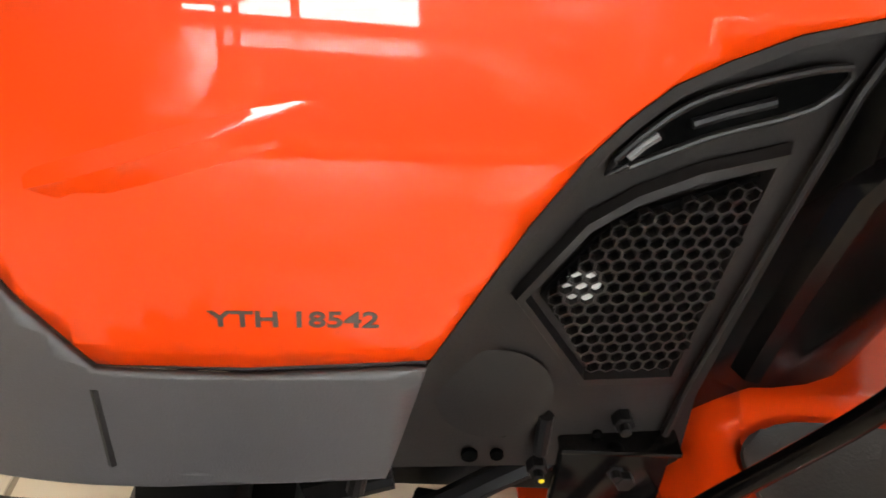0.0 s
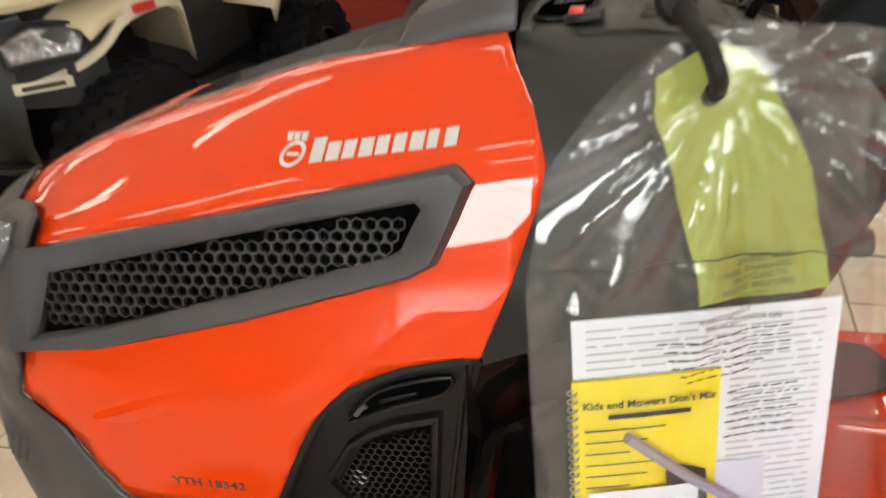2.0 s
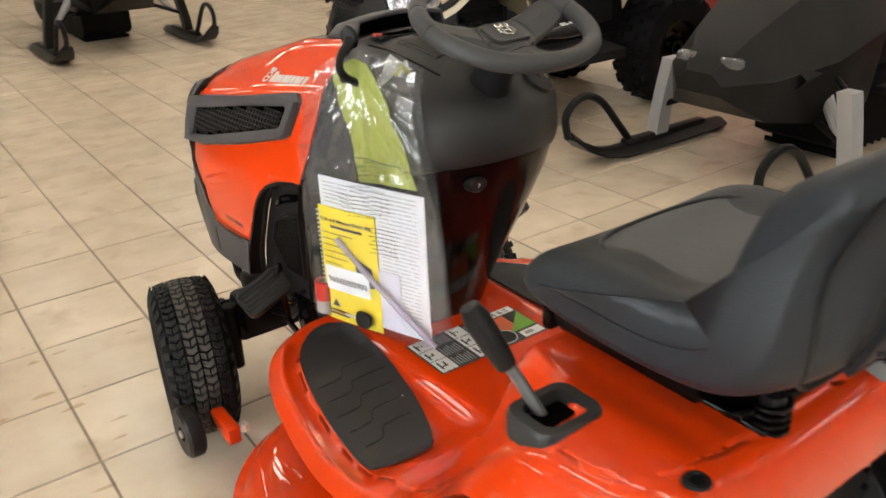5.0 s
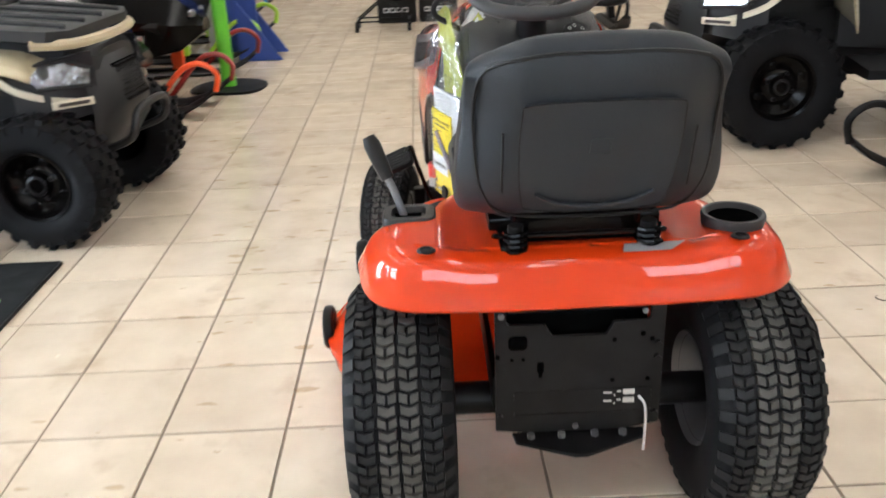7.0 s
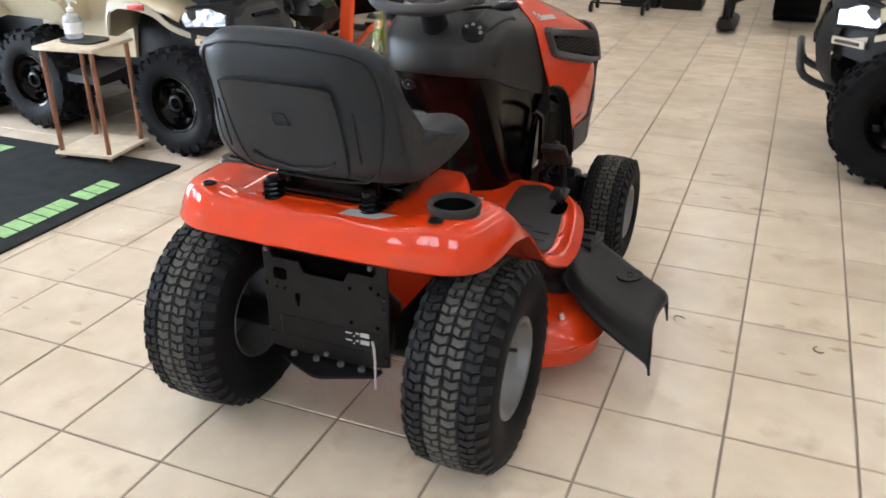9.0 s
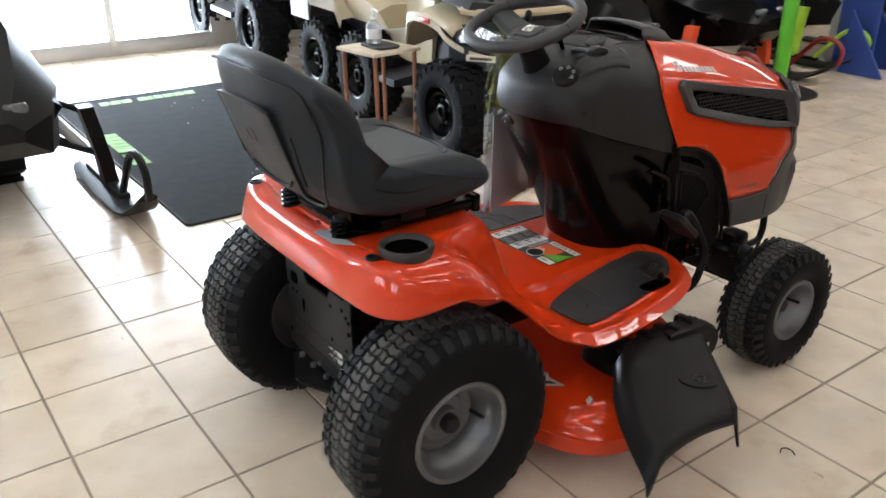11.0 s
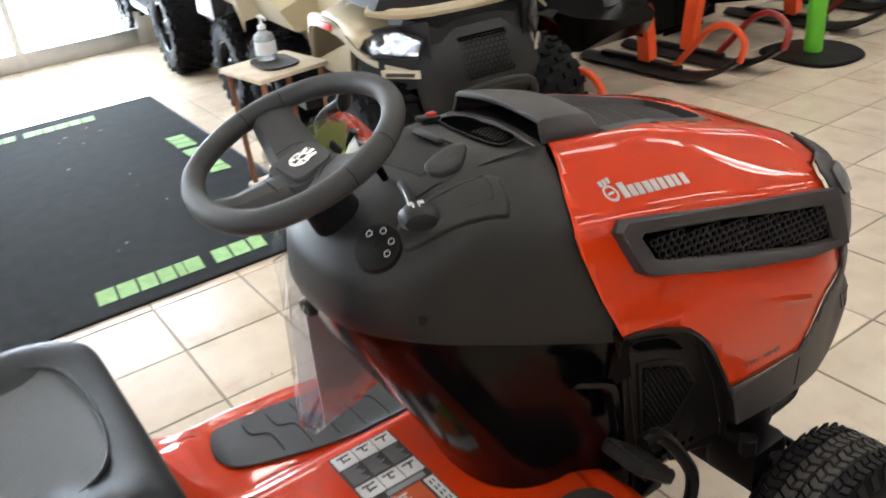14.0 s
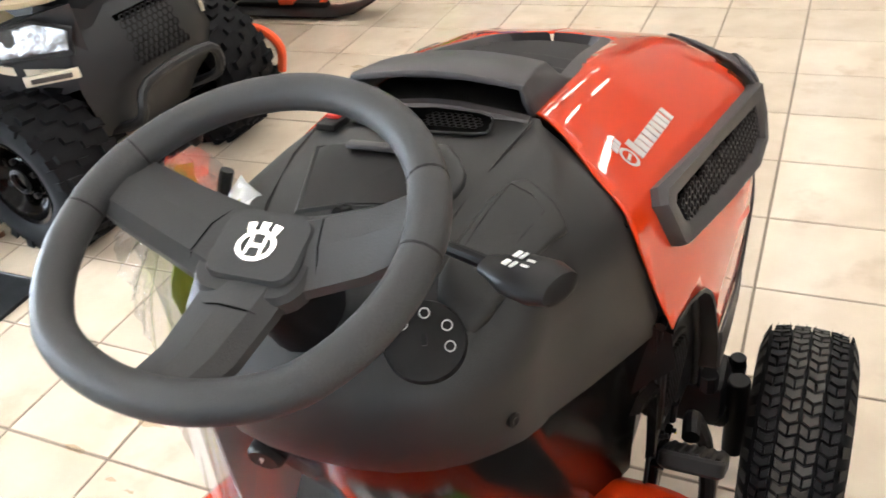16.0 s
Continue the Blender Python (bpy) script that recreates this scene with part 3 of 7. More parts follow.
nr = patch(nose_ys, (.015, .035), lambda y, s: hood_at(y, s, nose_lift(y, s)))
grille = tp("grille", joined(nr, mirrored(nr)), TRIM, label="matt grey wrap-round grille and chin", angle=50)
gsol = grille.modifiers.new("shell", "SOLIDIFY")
gsol.thickness, gsol.offset = 0.004, 0.0
tp("nose_face", loft([[Vector((sx * f, 1.497 + g, z)) for sx, z in ((.165, .43), (.178, .60), (.148, .70), (.09, .73), (-.09, .73), (-.148, .70), (-.178, .60), (-.165, .43))] for f, g in ((1.0, -.01), (.9, .012), (.3, .02))]), TRIM, grille)
for side in (1, -1):
    lamp_yq = outline([(1.338, 1.88), (1.418, 1.79), (1.436, 1.84), (1.436, 2.05), (1.424, 2.09), (1.352, 2.12)], 2)
    lamp = tp("headlamp", patch(lamp_yq, (.015, .04), lambda y, q: hood_at(y, q, nose_lift(y, q) + .003, side), .004), LENS, grille, "clear headlamp lens")
    tp("lamp_rim", tube([hood_at(y, q, nose_lift(y, q) + .004, side) for y, q in lamp_yq], .0024, 6, True), TRIM, lamp)
    for k in range(4):
        y = 1.395 + k * .012
        tp("rib", tube([hood_at(yy, hood_s(yy, z), nose_lift(yy, hood_s(yy, z)) + .001, side) for yy, z in ((y, .555), (y + .016, .52))], .003, 6), TRIM, grille)
    tp("seam", tube([hood_at(1.274, hood_s(1.274, z), .0045, side) for z in (.485, .46, .425)], .0030, 6), BLACK, grille)

for side in (1, -1):
    tp("hood_gasket", tube([hood_at(y, hood_s(y, z), -.003, side) for y, z in list(reversed(NOSE)) + [(1.198, .496), (1.107, .501)]], .0042, 8), BLACK, grille)
# scoop and louvred pocket let into the hood's top
top = lambda x, y, lift: Vector((x, y, hood_at(y, min(1.0, abs(x) / crest_x(y)))[2] + lift))
rings = []
for y, xt, rise, dome in ((.870, .093, .028, .008), (.873, .0950, .032, .010), (.880, .0955, .034, .010), (.93, .091, .030, .010), (.970, .087, .025, .009), (.977, .085, .022, .008), (.984, .082, .010, .004), (.990, .080, -.014, .0)):
    we = insert_w(y)
    ze = top(we, y, 0).z
    half = [(we + .002, ze + .001), (we * .55 + xt * .45, ze + rise * .48), (xt + .0015, ze + rise * .95), (xt - .0025, ze + rise), (xt * .7, ze + rise + dome * .45), (xt * .35, ze + rise + dome * .85)]
    rings.append([Vector((-x, y, z)) for x, z in half] + [Vector((0, y, ze + rise + dome))] + [Vector((x, y, z)) for x, z in reversed(half)])
scoop = tp("air_scoop", loft(rings, False, False), TRIM, hood, "matt grey air scoop", angle=40)
sso = scoop.modifiers.new("shell", "SOLIDIFY")
sso.thickness, sso.offset = 0.006, -1.0
# the mouth's lower lip, its floor and a black sheet painting the throat's shade
tp("scoop_lip", loft([[Vector((x, .868 - .010 * (x / .1) ** 2 + dy, top(min(abs(x), .10), .885, 0).z + dz)) for dy, dz in ((0, -.012), (-.003, -.004), (.001, .001), (.010, .002), (.012, -.012))] for x in np.linspace(-.104, .104, 13)]), TRIM, hood)
tp("scoop_floor", patch([(-.096, .876), (.096, .876), (.09, .975), (-.09, .975)], .03, lambda x, y: top(x, y, -.001), .001), BLACK, hood)
tp("throat_shade", loft([[Vector((x * f, y, top(0, y, 0).z + z)) for x, z in ((-.074, -.01), (-.070, .012), (0, .018), (.070, .012), (.074, -.01))] for y, f in ((.945, 1), (.95, 1))]), SHADE_BLACK, hood)
# pocket walls and floor
ys = [.975 + .02 * k for k in range(14)] + [1.246, 1.252, 1.258, 1.261]
for side in (1, -1):
    tp("pocket_wall", loft([[top(side * (insert_w(y) + .002), y, .001), top(side * max(0, insert_w(y) - .014), y, .0015), top(side * max(0, insert_w(y) - .017), y, -.002), top(side * max(0, insert_w(y) - .024), y, -.020)] for y in ys], False, False), TRIM, hood, angle=25)
tp("pocket_floor", loft([[top(q * max(.0, insert_w(y) - .018), y, -.022) for q in (-1, -.5, 0, .5, 1)] for y in ys], False, False), BLACK, hood)
for k in range(5):
    y = 1.010 + k * .044
    hw = insert_w(y + .03) - .020
    bow = lambda q: .016 * (1 - q * q)
    tp("slat", loft([[top(q * hw, y + bow(q), -.020), top(q * hw, y + bow(q) + .024, -.0065), top(q * hw, y + bow(q) + .027, -.007), top(q * hw, y + bow(q) + .010, -.0215)] for q in (-1, -.6, -.2, .2, .6, 1)]), MESH, hood, "", True, 30)
edge = [(.880, .90), (.864, 1.25), (.844, 1.6), (.828, 2)]
for side in (1, -1):
    # black strip paints the shade in the gap at the hood's rear edge
    tp("hood_gap_shade", loft([[hood_at(y, q, -.0025, side), hood_at(y + .004, q, -.010, side), hood_at(y + .006, q, -.045, side)] for y, q in edge], False, False), SHADE_BLACK, hood)

# dash tower: level rings, wide in front, rounded at the rider's end
DZ = (.36, .42, .52, .62, .72, .80, .86, .90, .93, .960)
DR = (.735, .715, .665, .610, .560, .535, .545, .590, .66, .74)   # rear end
DW = (.150, .154, .156, .160, .166, .172, .176, .172, .152, .112)   # half width at the rear third
DF = (.185, .190, .200, .214, .229, .219, .209, .180, .147, .100)    # half width at the hood


def sink(y, z):
    """How far the tower's top falls towards the scoop."""
    return .014 * ease(y, .71, .86) * ease(z, .86, .95)


def dash_ring(z, grow=0.0):
    r, w, f = interp(z, DZ, DR) - grow, interp(z, DZ, DW) + grow, interp(z, DZ, DF) + grow
    ym = r + .13
    yf = interp(z, (.36, .60, .69, .755, .80, .835, .87, .91, .935, .96), (.95, .92, .890, .864, .850, .838, .834, .848, .864, .872))
    half = [(0, r)] + [(w * math.sin(radians(a)) ** .85, ym - (ym - r) * math.cos(radians(a)) ** .9) for a in (12, 24, 36, 48, 60, 72, 84)] + [(w, ym)] + [(w + (f - w) * t, ym + (yf - ym) * t) for t in (.33, .66, 1.0)]
    return [Vector((x, y, z - sink(y, z))) for x, y in half] + [Vector((-x, y, z - sink(y, z))) for x, y in reversed(half[1:])]


def split_z(y):
    return interp(y, (.54, .60, .70, .80, .92), (.780, .772, .728, .695, .657))


def dash_row(t, z0=None, z1=None, grow=0.0):
    """A ring of the tower between two levels that may tilt with y."""
    out = []
    count = len(dash_ring(.7))
    for i in range(count):
        z = .7
        for _ in range(6):
            y = dash_ring(z, grow)[i].y
            lo, hi = (split_z(y) if z0 is None else z0), (split_z(y) if z1 is None else z1)
            z = lo + (hi - lo) * t
        out.append(dash_ring(z, grow)[i])
    return out


bm = loft([dash_row(t, None, .960) for t in np.linspace(0, 1, 13)] + [[Vector((v.x * .6, .80 + (v.y - .80) * .6, .963 - sink(.80 + (v.y - .80) * .6, .963))) for v in dash_ring(.960)]])
dash = tp("dash", bm, DASH, label="dark grey plastic dash tower", angle=50)
tp("lower_tower", loft([dash_row(t, .36, None, -.003) for t in np.linspace(0, .995, 10)]), GLOSSBLACK, label="glossy black lower tower panel", angle=50)


def dash_top(x, y):
    """Height of the dash skin above a place."""
    within = lambda z: inside([(v.x, v.y) for v in dash_ring(min(z, .960))], x, y)
    for z in np.linspace(.964, .60, 60):
        if within(z):
            lo, hi = z, min(.964, z + .006)
            for _ in range(7):
                mid = (lo + hi) / 2
                lo, hi = (mid, hi) if within(mid) else (lo, mid)
            return lo - sink(y, lo)
    return .60


def on_dash(x, y, lift=0.0):
    e = .006
    z = dash_top(x, y)
    n = Vector((-(dash_top(x + e, y) - dash_top(x - e, y)) / (2 * e), -(dash_top(x, y + e) - dash_top(x, y - e)) / (2 * e), 1)).normalized()
    return Vector((x, y, z)) + n * lift, n


tp("bulkhead", patch([(x, z) for x, z in [(.085, .44)] + [tuple(Vector(hood_xz(.90, q)) * .985) for q in (2.9, 2.4, 2, 1.6, 1.2, .9, .5)]] + [(-x, z) for x, z in reversed([(.085, .44)] + [tuple(Vector(hood_xz(.90, q)) * .985) for q in (2.9, 2.4, 2, 1.6, 1.2, .9, .5)])], .2, lambda x, z: Vector((x, .90, z))), BLACK, dash)
# key dial on the tower's right shoulder
p, n = Vector((.101, .598, .890)), Vector((.275, -.553, .786)).normalized()
mk = Matrix.Translation(p) @ n.to_track_quat("X", "Z").to_matrix().to_4x4()
dial = tp("key_dial", revolve([(0, .006), (.026, .006), (.032, .004), (.034, -.004), (.036, -.012)], 36, mk), BLACK, dash, "black ignition dial with white symbols")
for k, a in enumerate((-48, 7, 65, 112)):
    c = mk @ Vector((.0072, .021 * math.sin(radians(a)), .021 * math.cos(radians(a))))
    tp("dial_symbol", revolve([(.0046, 0), (.0046, .0006), (.0036, .0006), (.0036, 0)], 12, Matrix.Translation(c) @ n.to_track_quat("X", "Z").to_matrix().to_4x4()), WHITE, dial)
tp("keyhole", box(mk @ Vector((.0065, 0, 0)), (.002, .004, .009), 0, n.to_track_quat("X", "Z").to_matrix().to_4x4()), STEEL, dial)
# pads and tray moulded into the dash
def dash_plate(name, poly, mat, parent, lift=.002, thick=.003):
    return tp(name, patch(poly, .02, lambda x, y: on_dash(x, y, lift)[0], thick), mat, parent)


def raised(name, poly, h, mat, parent):
    """A low rounded block moulded on the dash."""
    cx, cy = sum(p[0] for p in poly) / len(poly), sum(p[1] for p in poly) / len(poly)
    rings = [[on_dash(cx + (x - cx) * q, cy + (y - cy) * q, l)[0] for x, y in poly] for q, l in ((1.10, -.003), (1.04, h * .35), (.98, h * .82), (.90, h), (.5, h), (.02, h))]
    return tp(name, loft(rings, True, True), mat, parent, "", True, 70)


raised("moulded_pad", outline([(.098, .650), (.121, .758), (.146, .764), (.168, .752), (.166, .728), (.142, .634), (.122, .624)], 3), .0065, DASH, dash)
tp("pad_groove", tube([on_dash(x, y, .0062)[0] for x, y in ((.112, .700), (.117, .730), (.121, .752), (.139, .751), (.152, .741), (.146, .710), (.134, .662), (.106, .668))], .0009, 6, True), BLACK, dash)
TRAY = [(-.078, .764), (-.030, .770), (.046, .768), (.058, .700), (-.020, .690), (-.056, .682)]
dash_plate("tray_floor", [(-.002 + (x + .002) * .94, .73 + (y - .73) * .92) for x, y in TRAY], VENT, dash, .0013, .001)
tp("tray_wall", loft([[on_dash(-.002 + (x + .002) * q, .73 + (y - .73) * q, l)[0] for x, y in TRAY] for q, l in ((1.06, .0005), (1.0, .0035), (.97, .0035), (.93, .0006))], True, False), DASH, dash, "", True, 20)
tp("embossed_bar", box(on_dash(-.008, .757, .005)[0], (.062, .012, .006), .002, on_dash(-.008, .757)[1].to_track_quat("Z", "Y").to_matrix().to_4x4()), TRIM, dash)
raised("moulded_pad", outline([(.046, .715), (.046, .778), (.082, .748), (.078, .714)], 3), .0055, DASH, dash)
# the intake slot's depth is painted as a black sheet on the dash
dash_plate("intake_shade", outline([(-.068, .818), (.062, .812), (.074, .836), (.052, .862), (-.060, .862)], 3), SHADE_BLACK, dash, .0028, .002)
tp("intake_rim", tube([on_dash(x, y, .0025)[0] for x, y in outline([(-.068, .818), (.062, .812), (.074, .836), (.052, .862), (-.060, .862)], 3)], .0014, 6, True), DASH, dash)
tp("intake_mesh", honeycomb([(.005, .822), (.060, .820), (.066, .838), (.045, .855), (.005, .855)], .0042, lambda x, y, l: on_dash(x, y, .0034)[0], .3), VENT, dash)
tp("moulded_line", tube([on_dash(x, y, .001)[0] for x, y in ((-.111, .815), (-.106, .76), (-.096, .69), (-.08, .64))], .002, 6), BLACK, dash)
tp("moulded_line", tube([on_dash(x, y, .001)[0] for x, y in ((.110, .855), (.102, .79), (.088, .70), (.081, .65))], .0012, 6), BLACK, dash)
for px, py, pz in ((.199, .822, .702), (.161, .613, .804)):
    tp("dash_screw", moved(revolve([(.007, -.002), (.007, .003), (.004, .004), (0, .002)], 12, UPX), Matrix.Translation((px, py, pz)) @ Vector((.95, -.3, .1)).to_track_quat("Z", "Y").to_matrix().to_4x4()), BLACK, dash)
p, n = on_dash(-.088, .812, .003)
rocker = tp("rocker_switch", box(p, (.022, .034, .008), .002, n.to_track_quat("Z", "Y").to_matrix().to_4x4()), BLACK, dash)
tp("rocker", box(p + n * .005 + Vector((0, .006, 0)), (.014, .014, .006), .002), REDP, rocker, "red rocker")
# gear lever on the right
p0, p1 = Vector((.043, .676, .934)), Vector((.150, .626, .954))
lever = tp("gear_lever", tube([p0, p0.lerp(p1, .5) + Vector((0, 0, .003)), p1], .006, 10), STEEL, label="chromed gear lever with black knob")
d = (p1 - p0).normalized()
ml = Matrix.Translation(p1) @ d.to_track_quat("X", "Z").to_matrix().to_4x4()
knob = tp("lever_knob", moved(revolve([(0, -.002), (.008, 0), (.011, .012), (.016, .028), (.017, .050), (.013, .064), (0, .070)], 20), ml @ Matrix.Diagonal((1.15, 1.4, .75, 1))), BLACK, lever, "flattened black lever knob")
kq = d.to_track_quat("X", "Z").to_matrix().to_4x4()
for du, dv, sz in ((.030, .006, (.0045, .007, .001)), (.036, .006, (.003, .008, .001)), (.030, -.006, (.005, .006, .001)), (.037, -.006, (.003, .007, .001)), (.046, .003, (.007, .002, .001)), (.046, -.004, (.007, .002, .001))):
    tp("knob_symbol", box(ml @ Vector((du, dv, .0131)), sz, 0, kq), WHITE, knob)
park = tp("parking_knob", loft([[Vector((-.068 + .021 * q * math.cos(radians(a)), .566 - d, .742 + .014 * q * math.sin(radians(a)))) for a in range(0, 360, 20)] for q, d in ((.5, -.05), (.8, -.01), (1.0, 0), (.95, .010), (.75, .014))]), BLACK, label="black parking brake knob under the dash")
tp("knob_symbol", moved(lettering("P", .010, .0006, "CENTER"), Matrix.Translation((-.068, .5515, .739)) @ Matrix.Rotation(radians(90), 4, "X")), WHITE, park)
# throttle lever on the left, on which the bag hangs
tl = tp("throttle_lever", tube(smooth_path([(-.150, .716, .880), (-.190, .708, .906), (-.226, .700, .927), (-.236, .702, .944), (-.226, .711, .962), (-.208, .723, .974)], 4), .0072, 10), BLACK, label="black lever with a flat round knob")
mk = Matrix.Translation((-.196, .732, .984)) @ Matrix.Rotation(radians(28), 4, "Z") @ Matrix.Rotation(radians(-28), 4, "X")
tp("lever_knob", moved(revolve([(0, -.0085), (.008, -.0085), (.0145, -.006), (.0178, 0), (.0145, .006), (.008, .0085), (0, .0085)], 24), mk @ Matrix.Diagonal((1, .92, 1.12, 1))), BLACK, tl)
tp("knob_neck", tube([(-.222, .713, .963), (-.196, .729, .980)], lambda i: (.0078, .0105)[i], 12), BLACK, tl)
tp("choke_lever", tube([(.012, .672, .930), (.012, .664, .948), (.012, .655, .960), (.012, .646, .967)], lambda i: (.005, .006, .009, .005)[i], 12), GLOSSBLACK, label="small black lever")

# steering wheel
SWC, SWT = Vector((-.010, .552, 1.008)), radians(19.5)
msw = Matrix.Translation(SWC) @ Matrix.Rotation(SWT, 4, "X")


def rim_at(a, r=.1405):
    x, y = r * math.cos(a), r * math.sin(a)
    if y < -.100:
        y = -.100 - (-.100 - y) * .74
    return msw @ Vector((x * 1.03, y, 0))


bm = add_tube(bmesh.new(), [rim_at(2 * math.pi * k / 80) for k in range(80)], .0150, 16, True)
bmesh.ops.recalc_face_normals(bm, faces=bm.faces)
wheel = tp("steering_wheel", bm, WHEELGRIP, label="soft dark grey steering wheel with three spokes")
SPOKES = ((15, .134), (167, .142), (268, .130))
for ang, ln in SPOKES[:2]:
    # moulded collar where the spoke meets the rim, with its parting grooves
    arc = [radians(ang + d) for d in np.linspace(-13, 13, 9)]
    tp("rim_collar", tube([rim_at(a) for a in arc], lambda i: .0157 if 0 < i < 8 else .0145, 16), WHEELGRIP, wheel)
    for d in (-13, 13):
        tp("rim_groove", tube([rim_at(radians(ang + d - .35)), rim_at(radians(ang + d + .35))], .01545, 16), BLACK, wheel)
bm = loft([[msw @ Vector((x * q + .006, y * q + .002, z)) for x, y in rounded(.098, .078, .022, 4)] for q, z in ((.80, -.050), (1.0, -.042), (1.0, -.030), (.93, -.025))])
tp("hub_base", bm, WHEELGRIP, wheel, angle=30)
bm = loft([[msw @ Vector((x * q + .008, y * q + .004, z)) for x, y in rounded(.078, .058, .014, 4)] for q, z in ((1.0, -.028), (1.0, -.0225), (.95, -.0190), (.3, -.0175))])
tp("hub_cap", bm, WHEELGRIP, wheel, angle=25)
for ang, ln in SPOKES:
    ms = msw @ Matrix.Translation((.006, .002, 0)) @ Matrix.Rotation(radians(ang), 4, "Z")
    rings = [[ms @ Vector((u, q * w, z)) for q, z in ((-1, lo + .004), (-.95, lo + .012), (-.10, hi), (.62, hi - .001), (.95, lo + .010), (1, lo + .004), (.8, lo), (-.8, lo))] for u, w, lo, hi in ((.022, .038, -.044, -.024), (.045, .036, -.042, -.021), (.09, .033, -.034, -.012), (ln - .016, .031, -.022, -.002), (ln, .029, -.014, .004))]
    spoke = tp("spoke", loft(rings), WHEELGRIP, wheel, angle=18)
    gr = [[ms @ Vector((u + du, q * .0345, z)) for q, z in ((-.97, -.0335), (-.95, -.0290), (-.10, -.0195), (.62, -.0205), (.95, -.0305), (.97, -.034))] for u, du in ((.050, -.0008), (.050, .0008))]
    # black band paints the shade in the spoke's groove
    tp("spoke_groove_shade", loft(gr, False, False), SHADE_BLACK, spoke)
EM = msw @ Matrix.Translation((.008, .002, -.0183))
emblem = tp("hub_emblem", moved(revolve([(.0150, 0), (.0150, .002), (.0112, .002), (.0112, 0)], 24, UPX), EM @ Matrix.Diagonal((1.12, .92, 1, 1))), CHROME, wheel, "chrome emblem")
for q in ([(-.0045, -.0017), (.0045, -.0017), (.0045, .0017), (-.0045, .0017)], [(-.0075, -.008), (-.0045, -.008), (-.0045, .008), (-.0075, .008)], [(.0045, -.008), (.0075, -.008), (.0075, .008), (.0045, .008)]):
    tp("emblem_bar", prism(q, 0, .002, EM), CHROME, emblem)
for k in (-1, 0, 1):
    tp("emblem_crown", prism([(-.0028, 0), (.0028, 0), (.0040, .0085), (-.0040, .0085)], 0, .002, EM @ Matrix.Translation((k * .0100, .0125 - .0015 * abs(k), 0)) @ Matrix.Rotation(radians(-12 * k), 4, "Z")), CHROME, emblem)
tp("column", tube([SWC + Vector((0, .004, -.03)), Vector((-.005, .62, .86))], lambda i: (.026, .042)[i], 20), RUBBER, wheel)

# seat: pan, squab, back shell
SP = [(.240, .692), (.288, .718), (.278, .758), (.20, .768), (.10, .764), (.03, .767), (-.032, .786), (-.064, .83), (-.097, .90), (-.126, .97), (-.150, 1.012), (-.186, 1.034), (-.220, 1.014), (-.216, .95), (-.194, .88), (-.166, .80), (-.132, .735), (-.07, .694), (.03, .680), (.16, .680)]
SC = [(.245, .722)] * 3 + [(.20, .725), (.10, .722), (.03, .722), (-.06, .745), (-.105, .80), (-.14, .88), (-.168, .94), (-.182, .975), (-.186, .985), (-.190, .975), (-.168, .94), (-.14, .88), (-.105, .80), (-.06, .745), (-.03, .728), (.03, .716), (.16, .714)]


def wing(x, z):
    """How far the backrest's sides curve forward."""
    return .045 * ease(abs(x), .10, .22) * ease(z, .74, .90)


def seat_ring(x, shrink0, lift):
    out = []
    ax = abs(x)
    for k, ((y, z), (cy, cz)) in enumerate(zip(SP, SC)):
        up = lift * (1 if 3 <= k <= 9 else 0)
        b = ease(z, .78, .92)
        side_in = interp(ax, (.12, .165, .198, .216, .222), (0, .12, .42, .66, .74)) * {12: .8, 13: 1, 14: 1, 15: 1, 16: .8, 17: .45}.get(k, 0)
        shrink = max(shrink0, side_in)
        out.append(Vector((x * (1 - .08 * b), y + wing(x, z) + (cy - y) * shrink + up * (0, 0, 0, 0, 0, .1, .35, .6, .8, .8)[min(k, 9)], z + (cz - z) * shrink + up * (1, 1, 1, 1, 1, 1, .9, .7, .45, .3)[min(k, 9)] - .034 * b * ease(z, .93, 1.0) * ease(ax, .10, .20))))
    return out


xs = ((-.2255, .90, .0), (-.222, .62, .0), (-.216, .30, .010), (-.198, .06, .024), (-.165, 0, .020), (-.12, 0, .003), (0, 0, -.004), (.12, 0, .003), (.165, 0, .020), (.198, .06, .024), (.216, .30, .010), (.222, .62, .0), (.2255, .90, .0))
bm = loft([seat_ring(*r) for r in xs])
seat = tp("seat", bm, SEATV, label="dark grey vinyl bucket seat with high back", angle=180)
sm = seat.modifiers.new("round", "SUBSURF")
sm.levels = sm.render_levels = 2
# stitched insert on the squab, and the back shell's panel with its smile line
ins = outline([(-.135, .010), (.135, .010), (.155, .11), (.135, .205), (.06, .236), (-.06, .236), (-.135, .205), (-.155, .11)], 4)


def squab_top(x, y):
    z = interp(y, (0, .05, .15, .21, .25, .30), (.773, .769, .767, .768, .764, .748))
    return Vector((x, y, z + .004 * (abs(x) / .15) ** 2))


tp("seat_insert", patch(ins, .03, lambda x, y: squab_top(x, y) + Vector((0, 0, .0015)), .003), SEATIN, seat, "lighter grey grained insert")
tp("insert_piping", tube([squab_top(x, y) + Vector((0, 0, .003)) for x, y in ins], .003, 6, True), SEATV, seat)
back_at = lambda x, z, d: Vector((x, interp(z, (.68, .755, .83, .89, .95, 1.0), (-.100, -.143, -.1755, -.1975, -.2195, -.228)) - d + wing(x, z), z))
pan = outline([(-.125, .82), (-.123, .905), (-.108, .925), (0, .928), (.108, .925), (.123, .905), (.125, .82), (.118, .752), (.10, .730), (0, .724), (-.10, .730), (-.118, .752)], 3)
